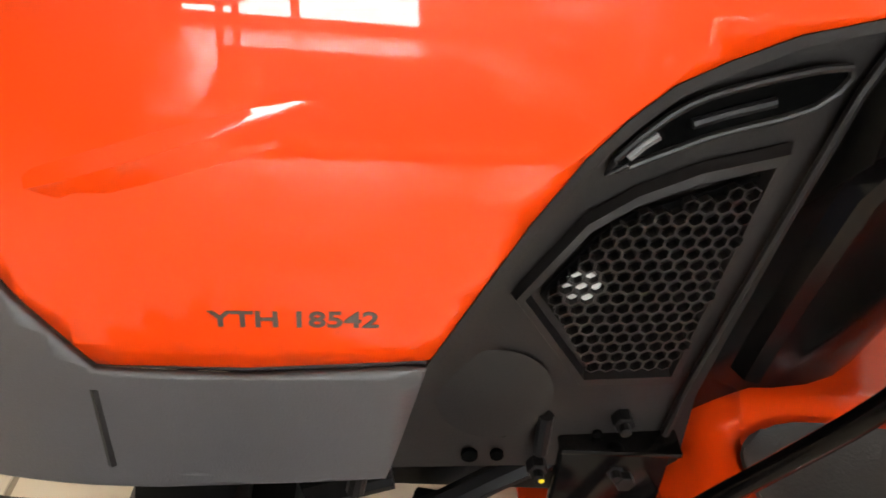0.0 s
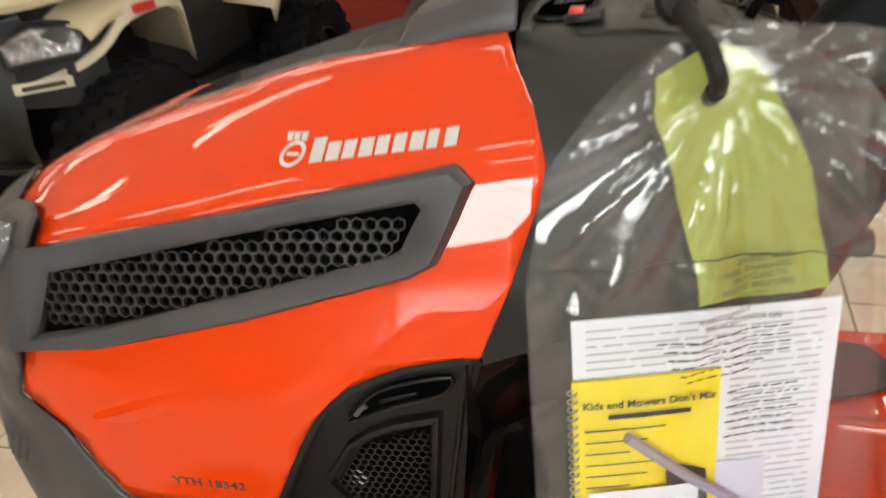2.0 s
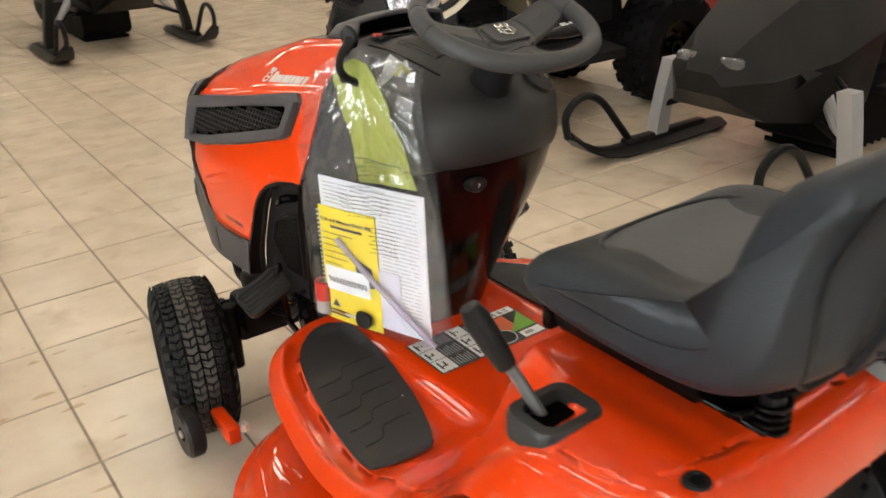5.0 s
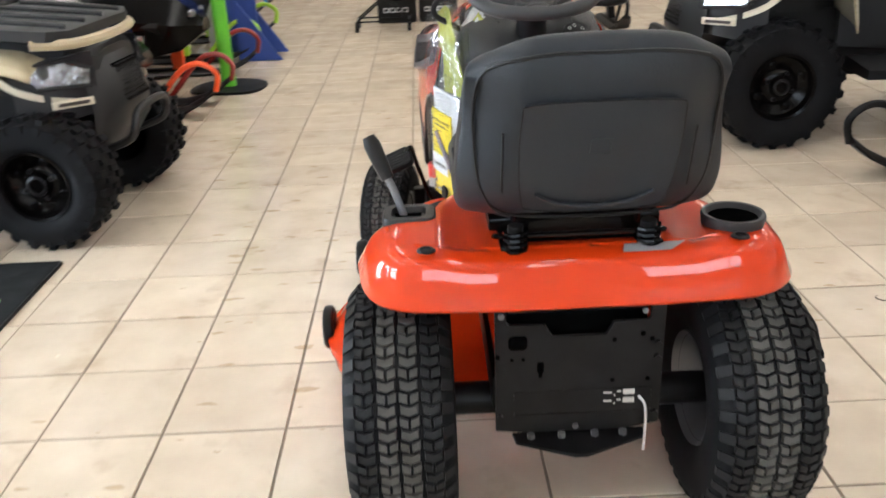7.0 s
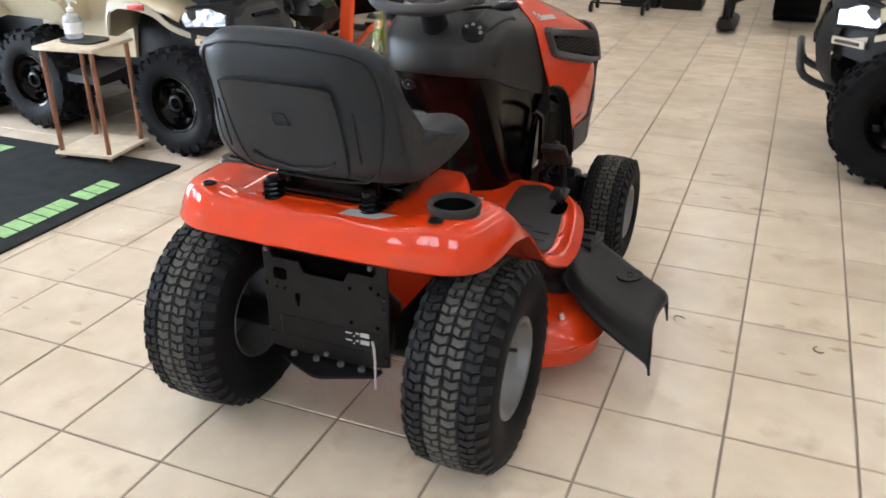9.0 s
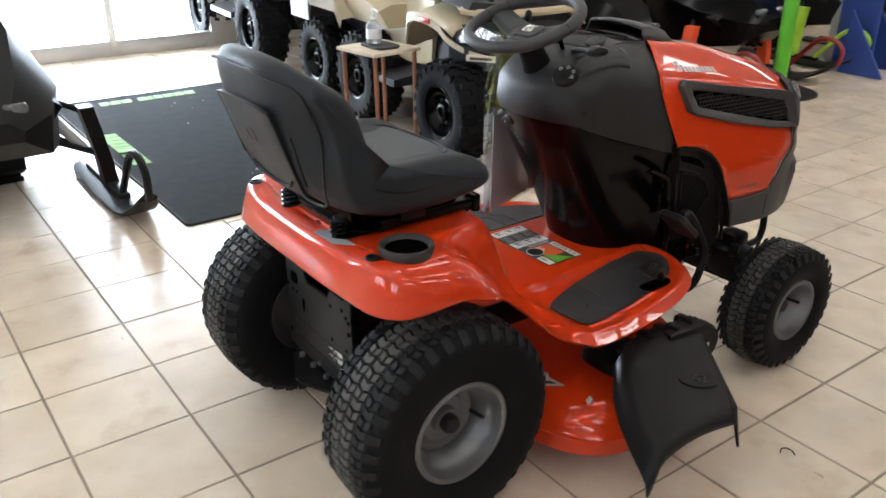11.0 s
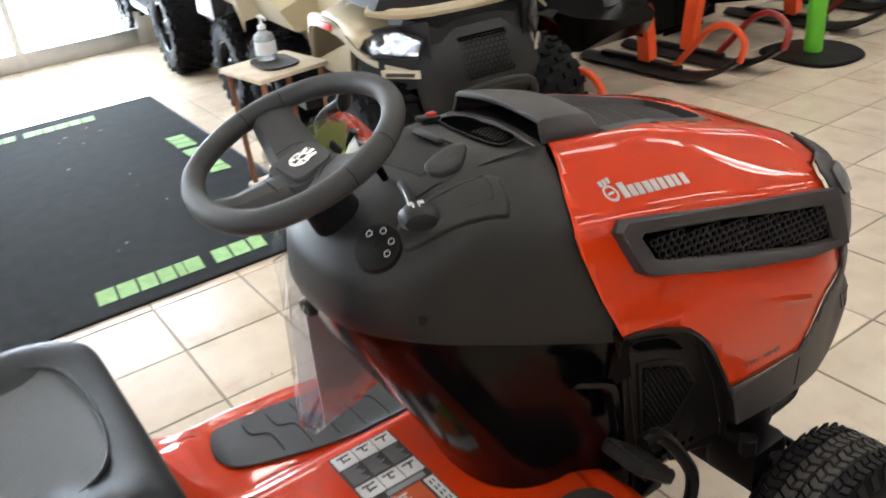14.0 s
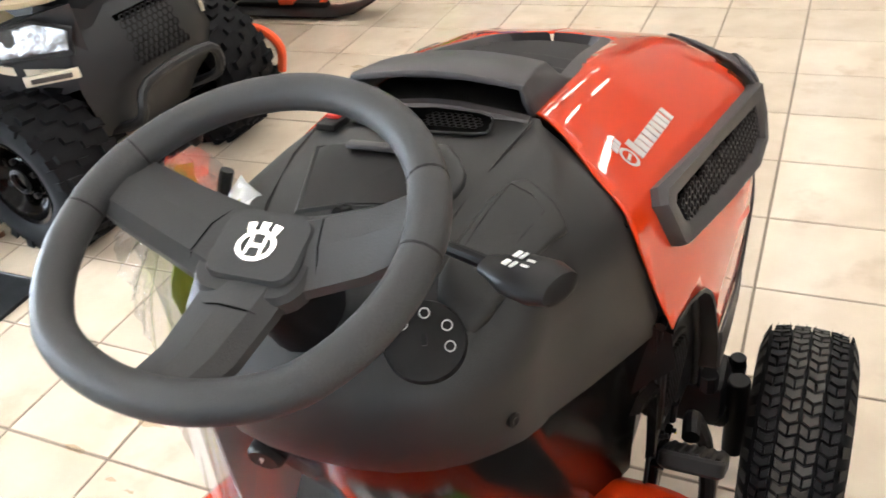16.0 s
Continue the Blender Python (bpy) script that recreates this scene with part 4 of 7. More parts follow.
tp("back_panel", patch(pan, .03, lambda x, z: back_at(x, z, .003), .006), SEATV, seat, "moulded back panel")
tp("smile_line", tube(smooth_path([back_at(x, z, .007) for x, z in ((-.095, .765), (-.06, .745), (0, .737), (.06, .745), (.095, .765))], 4), .0036, 6), SEATV, seat)
tp("back_emblem", loft([[back_at(q * x, .852 + q * z, d) for x, z in rounded(.036, .030, .007, 3)] for q, d in ((1.0, .0085), (1.0, .0100), (.78, .0100), (.78, .0085))], True, False), SEATV, seat)
for sx in (-1, 1):
    tp("back_slit", tube([back_at(sx * .150, z, .0005) for z in (.770, .80, .84, .875)], .0022, 6), BLACK, seat)
tp("panel_groove", tube([back_at(x, z, .004) for x, z in pan], .0011, 6, True), BLACK, seat)
rim_loop = [back_at(x, z, .0) for x, z in outline([(-.19, .82), (-.192, .92), (-.172, .975), (-.10, .998), (0, 1.0), (.10, .998), (.172, .975), (.192, .92), (.19, .82), (.178, .76), (.14, .715), (0, .705), (-.14, .715), (-.178, .76)], 3)]
tp("back_seam", tube([p + Vector((0, .012 + .010 * ease(abs(p.x), .13, .19), 0)) for p in rim_loop], .0030, 6, True), BLACK, seat)
tp("seat_pan", moved(loft([[Vector((x * s, y * s, z)) for x, y in rounded(.32, .25, .06, 3)] for s, z in ((.9, .655), (1.02, .668), (1, .70))]), Matrix.Translation((0, .125, 0))), BLACK, seat, "black seat pan")
tp("pan_plate", box((0, .150, .646), (.32, .27, .026), .005), GLOSSBLACK, seat, "glossy black pivot plate")
tp("pan_flange", box((0, .278, .644), (.33, .020, .044), .006), GLOSSBLACK, seat)
for sx in (-1, 1):
    tp("slide_rail", box((sx * .13, .10, .628), (.03, .34, .018), .003), GLOSSBLACK, seat)
    coil = [(sx * .118 + .020 * math.cos(q * .7), -.060 + .020 * math.sin(q * .7), .622 + q * .00122) for q in range(37)]
    tp("spring", tube(coil, .0040, 6), GLOSSBLACK, seat, "black coil spring")
    tp("spring_core", cyl((sx * .118, -.060, .618), (sx * .118, -.060, .676), .014, 16), BLACK, seat)
tp("rear_bracket", tube(smooth_path([(-.150, -.020, .640), (-.140, -.048, .650), (0, -.062, .656), (.140, -.048, .650), (.150, -.020, .640)], 4), .0055, 8), GLOSSBLACK, seat)
tp("seat_base", loft([[Vector((x * q, .085 + y * q, z)) for x, y in rounded(.26, .24, .03, 3)] for q, z in ((1, .618), (1, .632), (.92, .640), (.92, .664), (.95, .69))]), GLOSSBLACK, seat, "black seat slide mechanism")
tp("side_lug", box((.176, .090, .672), (.012, .060, .034), .004), BLACK, seat)

# fender and footrests, one pressing
FO = [(0, -.122), (.12, -.122), (.22, -.119), (.32, -.108), (.386, -.062), (.408, .03), (.412, .12), (.413, .21), (.418, .29), (.432, .36), (.446, .43), (.448, .52), (.428, .66), (.395, .79), (.345, .88), (.27, .930), (.19, .940), (.11, .93), (0, .93)]
half = [(p.x, p.y) for p in smooth_path([(x, y, 0) for x, y in FO], 5)]
FOUT = half + [(-x, y) for x, y in reversed(half[1:-1])]
PADR = [(.275, .425), (.365, .435), (.385, .47), (.375, .58), (.352, .70), (.318, .81), (.27, .872), (.215, .886), (.182, .862), (.177, .80), (.19, .66), (.225, .52)]
PAD = outline(PADR, 4)


def fend_h(x, y):
    ax = abs(x)
    a, b = (.06, .36) if ax > .25 else (.22, .40)
    m = ease(ax, .20, .30)
    a, b = .24 + (.06 - .24) * m, .40 + (.37 - .40) * m
    hi = .631 - .012 * ease(ax, .30, .42) + .010 * ease(ax, .20, .26) * (1 - ease(ax, .33, .40))
    lo = .382 - .022 * ease(ax, .155, .20) * (1 - ease(y, .86, .92)) * ease(y, .38, .45)
    lo += .014 * ease(ax - interp(y, (.4, .52, .66, .79, .88), (.40, .405, .385, .35, .30)), 0, .02) * ease(y, .38, .45)
    lo += .004 * ease(y, .90, .93)
    return hi + (lo - hi) * ease(y, a, b)


def ring_pts(poly, d):
    n = len(poly)
    out = []
    for i in range(n):
        a, b = Vector(poly[i - 1]), Vector(poly[(i + 1) % n])
        t = (b - a).normalized()
        out.append((poly[i][0] - t.y * d, poly[i][1] + t.x * d))
    return out


def fend_lip(x, y):
    return interp(y, (-.12, -.09, -.03, .055, .158, .223, .294, .36, .42, .60, .85, .94), (.535, .538, .548, .560, .530, .475, .412, .362, .338, .335, .338, .345))


fbm = bmesh.new()
rings = []
inner_poly = ring_pts(FOUT, .063)
for d in (.045, .034, .024, .015, .008, .002):
    ring = []
    for (ox, oy), (x, y) in zip(FOUT, ring_pts(FOUT, d + .018)):
        r = .045
        drop = r * (1 - math.sqrt(max(0, 1 - ((r - d) / r) ** 2)))
        top_h = fend_h(x, y)
        ring.append(Vector((x, y, top_h - drop * min(1, (top_h - fend_lip(x, y)) / .07) * .8)))
    rings.append(ring)
rings.append([Vector((x, y, min(fend_lip(x, y) + .006, r.z - .004))) for (x, y), r in zip(FOUT, rings[-1])])
rings.append([Vector((x, y, min(fend_lip(x, y), r.z - .006))) for (x, y), r in zip(ring_pts(FOUT, .003), rings[-1])])
add_loft(fbm, rings, True, False)
ip = patch(inner_poly, .010, lambda x, y: Vector((x, y, fend_h(x, y))), clean=True)
fbm = joined(fbm, ip)
bmesh.ops.remove_doubles(fbm, verts=fbm.verts, dist=.0008)
bmesh.ops.recalc_face_normals(fbm, faces=fbm.faces)
fender = tp("fender", fbm, ORANGE, label="glossy orange fender and footrest pressing", angle=60)
fender.modifiers.new("sheet", "SOLIDIFY").thickness = 0.003
for side in (1, -1):
    pd = patch([(side * x, y) for x, y in PAD], .02, lambda x, y: Vector((x, y, fend_h(x, y) + .004)), .003)
    pad = tp("foot_pad", pd, GREYPAD, fender, "ribbed dark grey rubber foot pad")
    for k in range(5):
        y = .50 + k * .05
        x0, x1 = interp(y, (.42, .52, .66, .82), (.28, .235, .20, .185)), interp(y, (.42, .58, .70, .82), (.36, .36, .34, .305))
        if side < 0 or k < 2:
            pts = smooth_path([(side * x0, y + .03, 0), (side * (x0 + x1) / 2, y + .028, 0), (side * ((x0 + x1) / 2 + .02), y, 0), (side * x1, y - .004, 0)], 3)
            tp("rib", tube([Vector((p.x, p.y, fend_h(p.x, p.y) + .0065)) for p in pts], .0022, 6), BLACK, pad)
    tp("fender_bolt", joined(moved(revolve([(.017, 0), (.015, .003), (.010, .004), (.009, .001), (0, .001)], 20, UPX), Matrix.Translation((side * .277, -.078, fend_h(.277, -.078) + .001)))), STEEL, fender)
cupm = Matrix.Translation((.289, -.004, .635))
tp("cup_holder", moved(revolve([(.054, -.004), (.056, .010), (.058, .018), (.056, .024), (.050, .024), (.046, .018), (.043, 0), (.041, -.045), (0, -.047)], 40, UPX), cupm), GREYPAD, fender, "dark grey moulded cup holder")
tp("fender_label", patch([(.065, -.100), (.150, -.098), (.185, -.062), (.075, -.066)], .02, lambda x, y: Vector((x, y, fend_h(x, y) + .0016)), .0004), material("faded_label", (.42, .43, .45), .5), fender, "pale grey rating label")
# black disc over the fender skin paints the shade inside the cup
tp("cup_shade", moved(revolve([(.046, 0), (.046, .002), (0, .002)], 28, UPX), Matrix.Translation((.289, -.004, fend_h(.289, -.004) + .006))), SHADE_BLACK, fender)
# warning sticker on the tunnel
sticker = tp("warning_sticker", patch([(-.145, .568), (.116, .568), (.116, .692), (-.145, .692)], .02, lambda x, y: Vector((x, y, fend_h(x, y) + .0012)), .0006), DARKPRINT, fender, "warning sticker with white, orange and green fields")


def stick(name, x0, x1, y0, y1, mat, lift=.0024):
    tp(name, patch([(x0, y0), (x1, y0), (x1, y1), (x0, y1)], .03, lambda x, y: Vector((x, y, fend_h(x, y) + lift)), .0004), mat, sticker)


GREENP = material("sticker_green", (.15, .36, .03), .5)
GREYP = material("sticker_grey", (.30, .31, .31), .5)
REDO = material("sticker_orange", (.62, .10, .02), .5)
for x in (-.142, -.054):
    stick("sticker_field", x, x + .036, .571, .689, WHITE)
    for k in range(3):
        y = .574 + k * .0395
        stick("pictogram", x + .006, x + .010, y + .006, y + .030, DARKPRINT, .003)
        stick("pictogram", x + .010, x + .024 - .004 * k, y + .012 + .003 * k, y + .0155 + .003 * k, DARKPRINT, .003)
        stick("pictogram", x + .018, x + .022, y + .016, y + .028 - .004 * k, DARKPRINT, .003)
        if k:
            stick("divider", x, x + .036, y - .0022, y - .0008, DARKPRINT, .003)
for k in range(7):
    for y0, y1 in ((.574, .606), (.613, .646), (.653, .686)):
        stick("print_bar", -.101 + k * .0062, -.0988 + k * .0062, y0, y1 - .004 * ((k * 5) % 3), GREYP)
stick("sticker_field", -.014, -.002, .606, .680, GREYP)
stick("sticker_field", .002, .076, .606, .664, REDO)
for k in range(4):
    stick("print_bar", .010 + k * .007, .0135 + k * .007, .611, .632 - .005 * (k % 2), WHITE, .003)
tp("sticker_field", patch([(.050, .600), (.113, .600), (.113, .662)], .03, lambda x, y: Vector((x, y, fend_h(x, y) + .0029)), .0004), GREENP, sticker)
stick("sticker_field", .004, .113, .669, .689, WHITE)
for k in range(6):
    stick("print_bar", .012 + k * .016, .022 + k * .016, .674, .677, DARKPRINT, .003)
    stick("print_bar", .012 + k * .016, .020 + k * .016, .681, .6835, DARKPRINT, .003)
stick("sticker_field", .062, .113, .571, .594, WHITE)
stick("pictogram", .070, .090, .578, .588, GREYP, .003)
tp("dial_picture", moved(revolve([(.025, 0), (.025, .0006), (.0235, .0006), (.0235, 0)], 28, UPX), Matrix.Translation((.028, .596, fend_h(.028, .596) + .0030))), WHITE, sticker)
tp("dial_picture", moved(revolve([(.0232, 0), (.0232, .0004), (0, .0004)], 28, UPX), Matrix.Translation((.028, .596, fend_h(.028, .596) + .0030))), BLACK, sticker)
# ---- wheels, deck, chassis ----
def tyre_profile(R, w, rim):
    return [(rim - .004, -w * .36), (rim + .012, -w * .44), (rim + (R - rim) * .35, -w * .50), (rim + (R - rim) * .65, -w * .505), (R - .020, -w * .47), (R - .008, -w * .40), (R - .003, -w * .28), (R, 0),
            (R - .003, w * .28), (R - .008, w * .40), (R - .020, w * .47), (rim + (R - rim) * .65, w * .505), (rim + (R - rim) * .35, w * .50), (rim + .012, w * .44), (rim - .004, w * .36)]


def turf_tyre(name, R, w, rim, lugs, at, steer=0.0, out=1):
    """A turf tyre on its rim; out: which side of the tractor."""
    m = Matrix.Translation(at) @ Matrix.Rotation(radians(steer), 4, "Z") @ Matrix.Diagonal((out, 1, 1, 1))
    tyre = tp(name, moved(revolve(tyre_profile(R - .009, w, rim), 64), m), RUBBER, label="black turf tyre on a silver rim")
    prof = tyre_profile(R - .009, w, rim)
    xs, rs = [a for _, a in prof[5:10]], [r for r, _ in prof[5:10]]
    rad = lambda x: interp(x, [prof[4][1]] + xs + [prof[10][1]], [prof[4][0]] + rs + [prof[10][0]])
    worn, bm = bmesh.new(), bmesh.new()
    P, pitch = w * .195, 2 * math.pi / lugs
    zig = lambda x: .0035 * (1 - 4 * abs((x / P) % 1 - .5))

    def block(to, x0, x1, a0, half):
        """One lug that follows the zigzag between x0 and x1."""
        xm = (x0 + x1) / 2
        lo, hi = [], []
        for sg, xs3 in ((-1, (x0, xm, x1)), (1, (x1, xm, x0))):
            for x in xs3:
                for lst, d, q in ((lo, -.004, 1.0), (hi, .0078, .88)):
                    xx = xm + (x - xm) * q
                    r = rad(xx) + d
                    aa = a0 + (zig(x) + sg * half * q) / R
                    lst.append(to.verts.new((xx, r * math.cos(aa), r * math.sin(aa))))
        for i in range(6):
            to.faces.new((lo[i], lo[(i + 1) % 6], hi[(i + 1) % 6], hi[i]))
        to.faces.new((hi[0], hi[1], hi[4], hi[5]))
        to.faces.new((hi[1], hi[2], hi[3], hi[4]))

    half = R * pitch * .25 * .76
    for k in range(lugs):
        for j in (-2, -1, 0, 1):
            xc = (j + .5) * P
            block(worn if abs(xc) < P else bm, xc - .415 * P, xc + .415 * P, k * pitch, half)
        for j in range(-4, 4):
            xc = (j + .5) * P / 2
            block(worn if abs(xc) < .9 * P else bm, xc - .20 * P, xc + .20 * P, (k + .5) * pitch, half)
    # shoulder lugs
    for sgn in (-1, 1):
        for k in range(lugs):
            a0 = k * pitch
            pts = []
            for x, r, da in ((w * (.422 if R < .2 else .385), R - .006, .24), (w * .486, R - .029, .24), (w * .486, R - .029, -.24), (w * (.422 if R < .2 else .385), R - .006, -.24)):
                a = a0 + da * pitch
                pts.append((sgn * x, r * math.cos(a), r * math.sin(a)))
            inn = [(x * .99, y * .965, z * .965) for x, y, z in pts]
            vo, vi = [bm.verts.new(p) for p in pts], [bm.verts.new(p) for p in inn]
            bm.faces.new(vo)
            for i in range(4):
                bm.faces.new((vi[i], vi[(i + 1) % 4], vo[(i + 1) % 4], vo[i]))
    rng = random.Random(7)
    for k in range(150):
        a, x = rng.random() * 6.283, (rng.random() - .5) * w * .9
        r0 = rad(x) + .004
        q = [bm.verts.new((x + dx, r0 * math.cos(a) - da * math.sin(a), r0 * math.sin(a) + da * math.cos(a))) for dx, da in ((-.0006, 0), (.0006, -.0005), (.0006, .0005))]
        tip = bm.verts.new((x + rng.uniform(-.004, .004), (r0 + rng.uniform(.006, .012)) * math.cos(a + .01), (r0 + .010) * math.sin(a + .01)))
        for i in range(3):
            bm.faces.new((q[i], q[(i + 1) % 3], tip))
    bmesh.ops.recalc_face_normals(bm, faces=bm.faces)
    bmesh.ops.recalc_face_normals(worn, faces=worn.faces)
    for nm, mesh, mt, lb in (("tread", worn, TREAD, "dusty zigzag turf tread"), ("shoulder_tread", bm, SHOULDER, "black shoulder lugs")):
        tp(nm, moved(mesh, m), mt, tyre, lb, False)["kind"] = "stuff"
    e = w * .43
    rp = [(rim + .006, e - .006), (rim + .008, e), (rim + .003, e + .003), (rim - .004, e), (rim - .010, e - .02), (rim - .016, e - .035), (rim - .030, e - .045), (rim - .034, e - .075), (.062, e - .082), (.055, e - .070), (.034, e - .070), (.030, e - .055), (0, e - .055)]
    tp("rim", moved(revolve(rp, 48), m), RIM, tyre, "silver painted steel rim", angle=50)
    tp("inner_rim", moved(revolve([(rim + .006, -e + .006), (rim + .004, -e), (rim - .012, -e + .03), (rim - .03, e - .085), (.03, e - .083), (0, e - .083)], 40), m), RIM, tyre)
    tp("hub_cap", moved(revolve([(.022, e - .056), (.022, e - .040), (.018, e - .034), (0, e - .033)], 20), m), BLACK, tyre, "black hub cap")
    tp("valve", moved(cyl((e - .06, rim * .58, 0), (e - .02, rim * .64, 0), .005, 8), m), BLACK, tyre)
    return tyre


for s in (1, -1):
    turf_tyre("rear_wheel", .254, .205, .114, 36, (s * .340, .04, .253), 0, s)
    turf_tyre("front_wheel", .190, .150, .086, 32, (s * .397, 1.228 if s > 0 else 1.244, .190), -1 if s > 0 else -11, s)

# mower deck
DO = [(0, .30), (.16, .285), (.32, .30), (.455, .352), (.520, .445), (.525, .56), (.50, .70), (.44, .80), (.36, .88), (.20, .96), (0, .98), (-.20, .96), (-.36, .92), (-.47, .82), (-.53, .68), (-.545, .56), (-.515, .44), (-.44, .35), (-.30, .295), (-.15, .29)]
DOUT = outline(DO, 4)
rings = []
for d, z in ((0, .075), (0, .118), (-.012, .121), (-.012, .126), (.004, .130), (.020, .160), (.045, .185), (.075, .192)):
    rings.append([Vector((x, y, z)) for x, y in ring_pts(DOUT, d)])
deck = tp("mower_deck", loft(rings, True, True), ORANGE, label="glossy orange mower deck", angle=60)
for x, y in ((-.415, .91), (-.455, .55), (.44, .415), (.47, .60), (.30, .40), (-.27, .46)):
    tp("deck_bolt", joined(cyl((x, y, .178), (x, y, .196), .009, 6), cyl((x, y, .19), (x, y, .204), .005, 8)), ZINC, deck)
for x, y, q, th in ((.340, .955, .86, 1), (-.490, 1.05, .85, .6), (-.556, .60, .85, .45)):
    gw = tp("gauge_wheel", moved(revolve([(q * r, a * th) for r, a in ((.020, -.030), (.060, -.032), (.068, -.022), (.070, 0), (.068, .022), (.060, .032), (.022, .030), (.018, .034), (0, .034))], 30), Matrix.Translation((x, y, .128))), BLACK, deck, "black plastic gauge wheel")
    tp("axle_cap", cyl((x + math.copysign(.028 * th, x), y, .128), (x + math.copysign(.036 * th, x), y, .128), .009, 14), ZINC, gw)
    tp("wheel_bracket", box((x * .86, y - .04, .135), (.03, .10, .04), .004), ORANGE, deck)
tp("pulley_cover", moved(loft([[Vector((x * s, y * s, z)) for x, y in rounded(.16, .14, .05, 4)] for s, z in ((1, .19), (.96, .225), (.7, .24))]), Matrix.Translation((.345, .60, 0))), BLACK, deck)
tp("deck_sticker", prism([(.242, .377), (.307, .344), (.359, .411), (.311, .405)], .1925, .1935), WHITE, deck)
tp("sticker_symbol", prism([(.275, .372), (.300, .358), (.306, .374), (.288, .382)], .1935, .1942), DARKPRINT, deck)
tp("sticker_symbol", prism([(.310, .378), (.322, .374), (.340, .400), (.322, .396)], .1935, .1942), DARKPRINT, deck)
# discharge chute
rows = []
for t, z, y0, y1 in ((0, .262, .545, .815), (.04, .276, .525, .818), (.10, .279, .500, .815), (.30, .256, .440, .785), (.50, .240, .400, .750), (.72, .224, .370, .710), (.90, .210, .350, .678), (.97, .204, .343, .668), (1.0, .192, .341, .664), (1.01, .175, .341, .664)):
    x = .400 + .293 * t
    rows.append([Vector((x - .02 * math.sin(u * 3.1), y0 + (y1 - y0) * u, z + .008 * math.sin(u * math.pi) - (.030 + .030 * t) * (1 - ease(u, 0, .16)) - (.012 + .06 * ease(t, .9, 1)) * ease(u, .93, 1))) for u in (0, .03, .07, .12, .18, .3, .45, .6, .75, .86, .93, .97, 1)])
chute = tp("discharge_chute", loft(rows, False, False), BLACK, label="matt black plastic discharge chute", angle=50)
chute.modifiers.new("sheet", "SOLIDIFY").thickness = 0.006
tp("hinge_bar", cyl((.410, .54, .266), (.410, .83, .266), .010, 14), STEEL, chute)
for y in (.64, .70, .785):
    tp("hinge_lug", box((.405, y, .276), (.042, .030, .024), .005), BLACK, chute)
latch = tp("latch", loft([[Vector((x, y, .272 + h)) for x, y in ((.402, .690), (.452, .680), (.462, .800), (.404, .812))] for h in (-.01, .012)] + [[Vector((x, y, .288)) for x, y in ((.408, .700), (.444, .692), (.452, .792), (.410, .802))]]), BLACK, chute, "black hinge latch", angle=25)
for y in (.715, .770):
    tp("latch_tooth", box((.428, y, .292), (.034, .014, .012), .003), BLACK, latch)
tp("latch_spring", tube([(.392, .690, .270), (.400, .665, .276), (.408, .640, .268)], .0025, 6), ZINC, latch)
tilt = Matrix.Translation((.576, .641, .238)) @ Matrix.Rotation(radians(14), 4, "Y") @ Matrix.Rotation(radians(62), 4, "Z")
oval = [(.052 * math.cos(radians(a)), .026 * math.sin(radians(a))) for a in range(0, 360, 15)]
tp("raised_oval", prism(oval, -.004, .002, tilt), BLACK, chute)
tp("raised_number", moved(lettering("42", .040, .0015, "CENTER"), tilt @ Matrix.Translation((0, -.014, .003))), GREYPAD, chute, "raised number 42")

# chassis: rails, axle, plate, linkages
for s in (1, -1):
    tp("frame_rail", box((s * .155, .60, .315), (.012, 1.28, .075), .003), STEEL)
    tp("axle_knuckle", joined(box((s * .225, 1.235, .265), (.115, .105, .095), .022), box((s * .205, 1.255, .325), (.075, .075, .05), .016), cyl((s * .255, 1.195, .30), (s * .255, 1.195, .335), .016, 8)), STEEL, label="dark cast axle knuckle")
    tp("spindle", cyl((s * .30, 1.228, .13), (s * .30, 1.228, .30), .019, 14), STEEL)
    tp("tie_end", joined(cyl((s * .29, 1.31, .235), (s * .29, 1.31, .275), .014, 10), box((s * .29, 1.27, .252), (.03, .10, .014), .004)), STEEL)
    tp("stub_axle", cyl((s * .30, 1.228, .189), (s * .40, 1.228, .189), .012, 10), STEEL)
    tp("axle_housing", cyl((s * .06, .04, .253), (s * .32, .04, .253), .034, 16), STEEL)
    tp("lift_link", tube([(s * .17, .55, .34), (s * .26, .80, .24), (s * .24, .95, .20)], .008, 8), STEEL)
tp("front_axle", box((0, 1.228, .225), (.58, .055, .045), .012), STEEL)
tp("axle_pivot", box((0, 1.215, .29), (.13, .10, .11), .010), STEEL)
tp("tie_rod", cyl((-.29, 1.31, .262), (.29, 1.31, .262), .009, 10), STEEL)
tp("drag_link", tube(smooth_path([(-.19, .96, .375), (-.20, 1.03, .348), (-.20, 1.095, .297), (-.20, 1.136, .284), (-.21, 1.235, .258)], 4), .010, 8), STEEL)
for s in (1, -1):
    tp("bumper_tube", tube(smooth_path([(s * .185, 1.430, .44), (s * .19, 1.436, .335), (s * .19, 1.432, .292), (s * .19, 1.405, .268), (s * .19, 1.26, .272), (s * .17, 1.12, .30)], 4), .011, 10), STEEL)
tp("engine_block", loft([[Vector((x, 1.06 + y, z)) for x, y in rounded(w, d, .05, 4)] for w, d, z in ((.26, .32, .33), (.32, .38, .42), (.32, .38, .58), (.24, .30, .68))]), STEEL, label="black engine behind the side mesh")
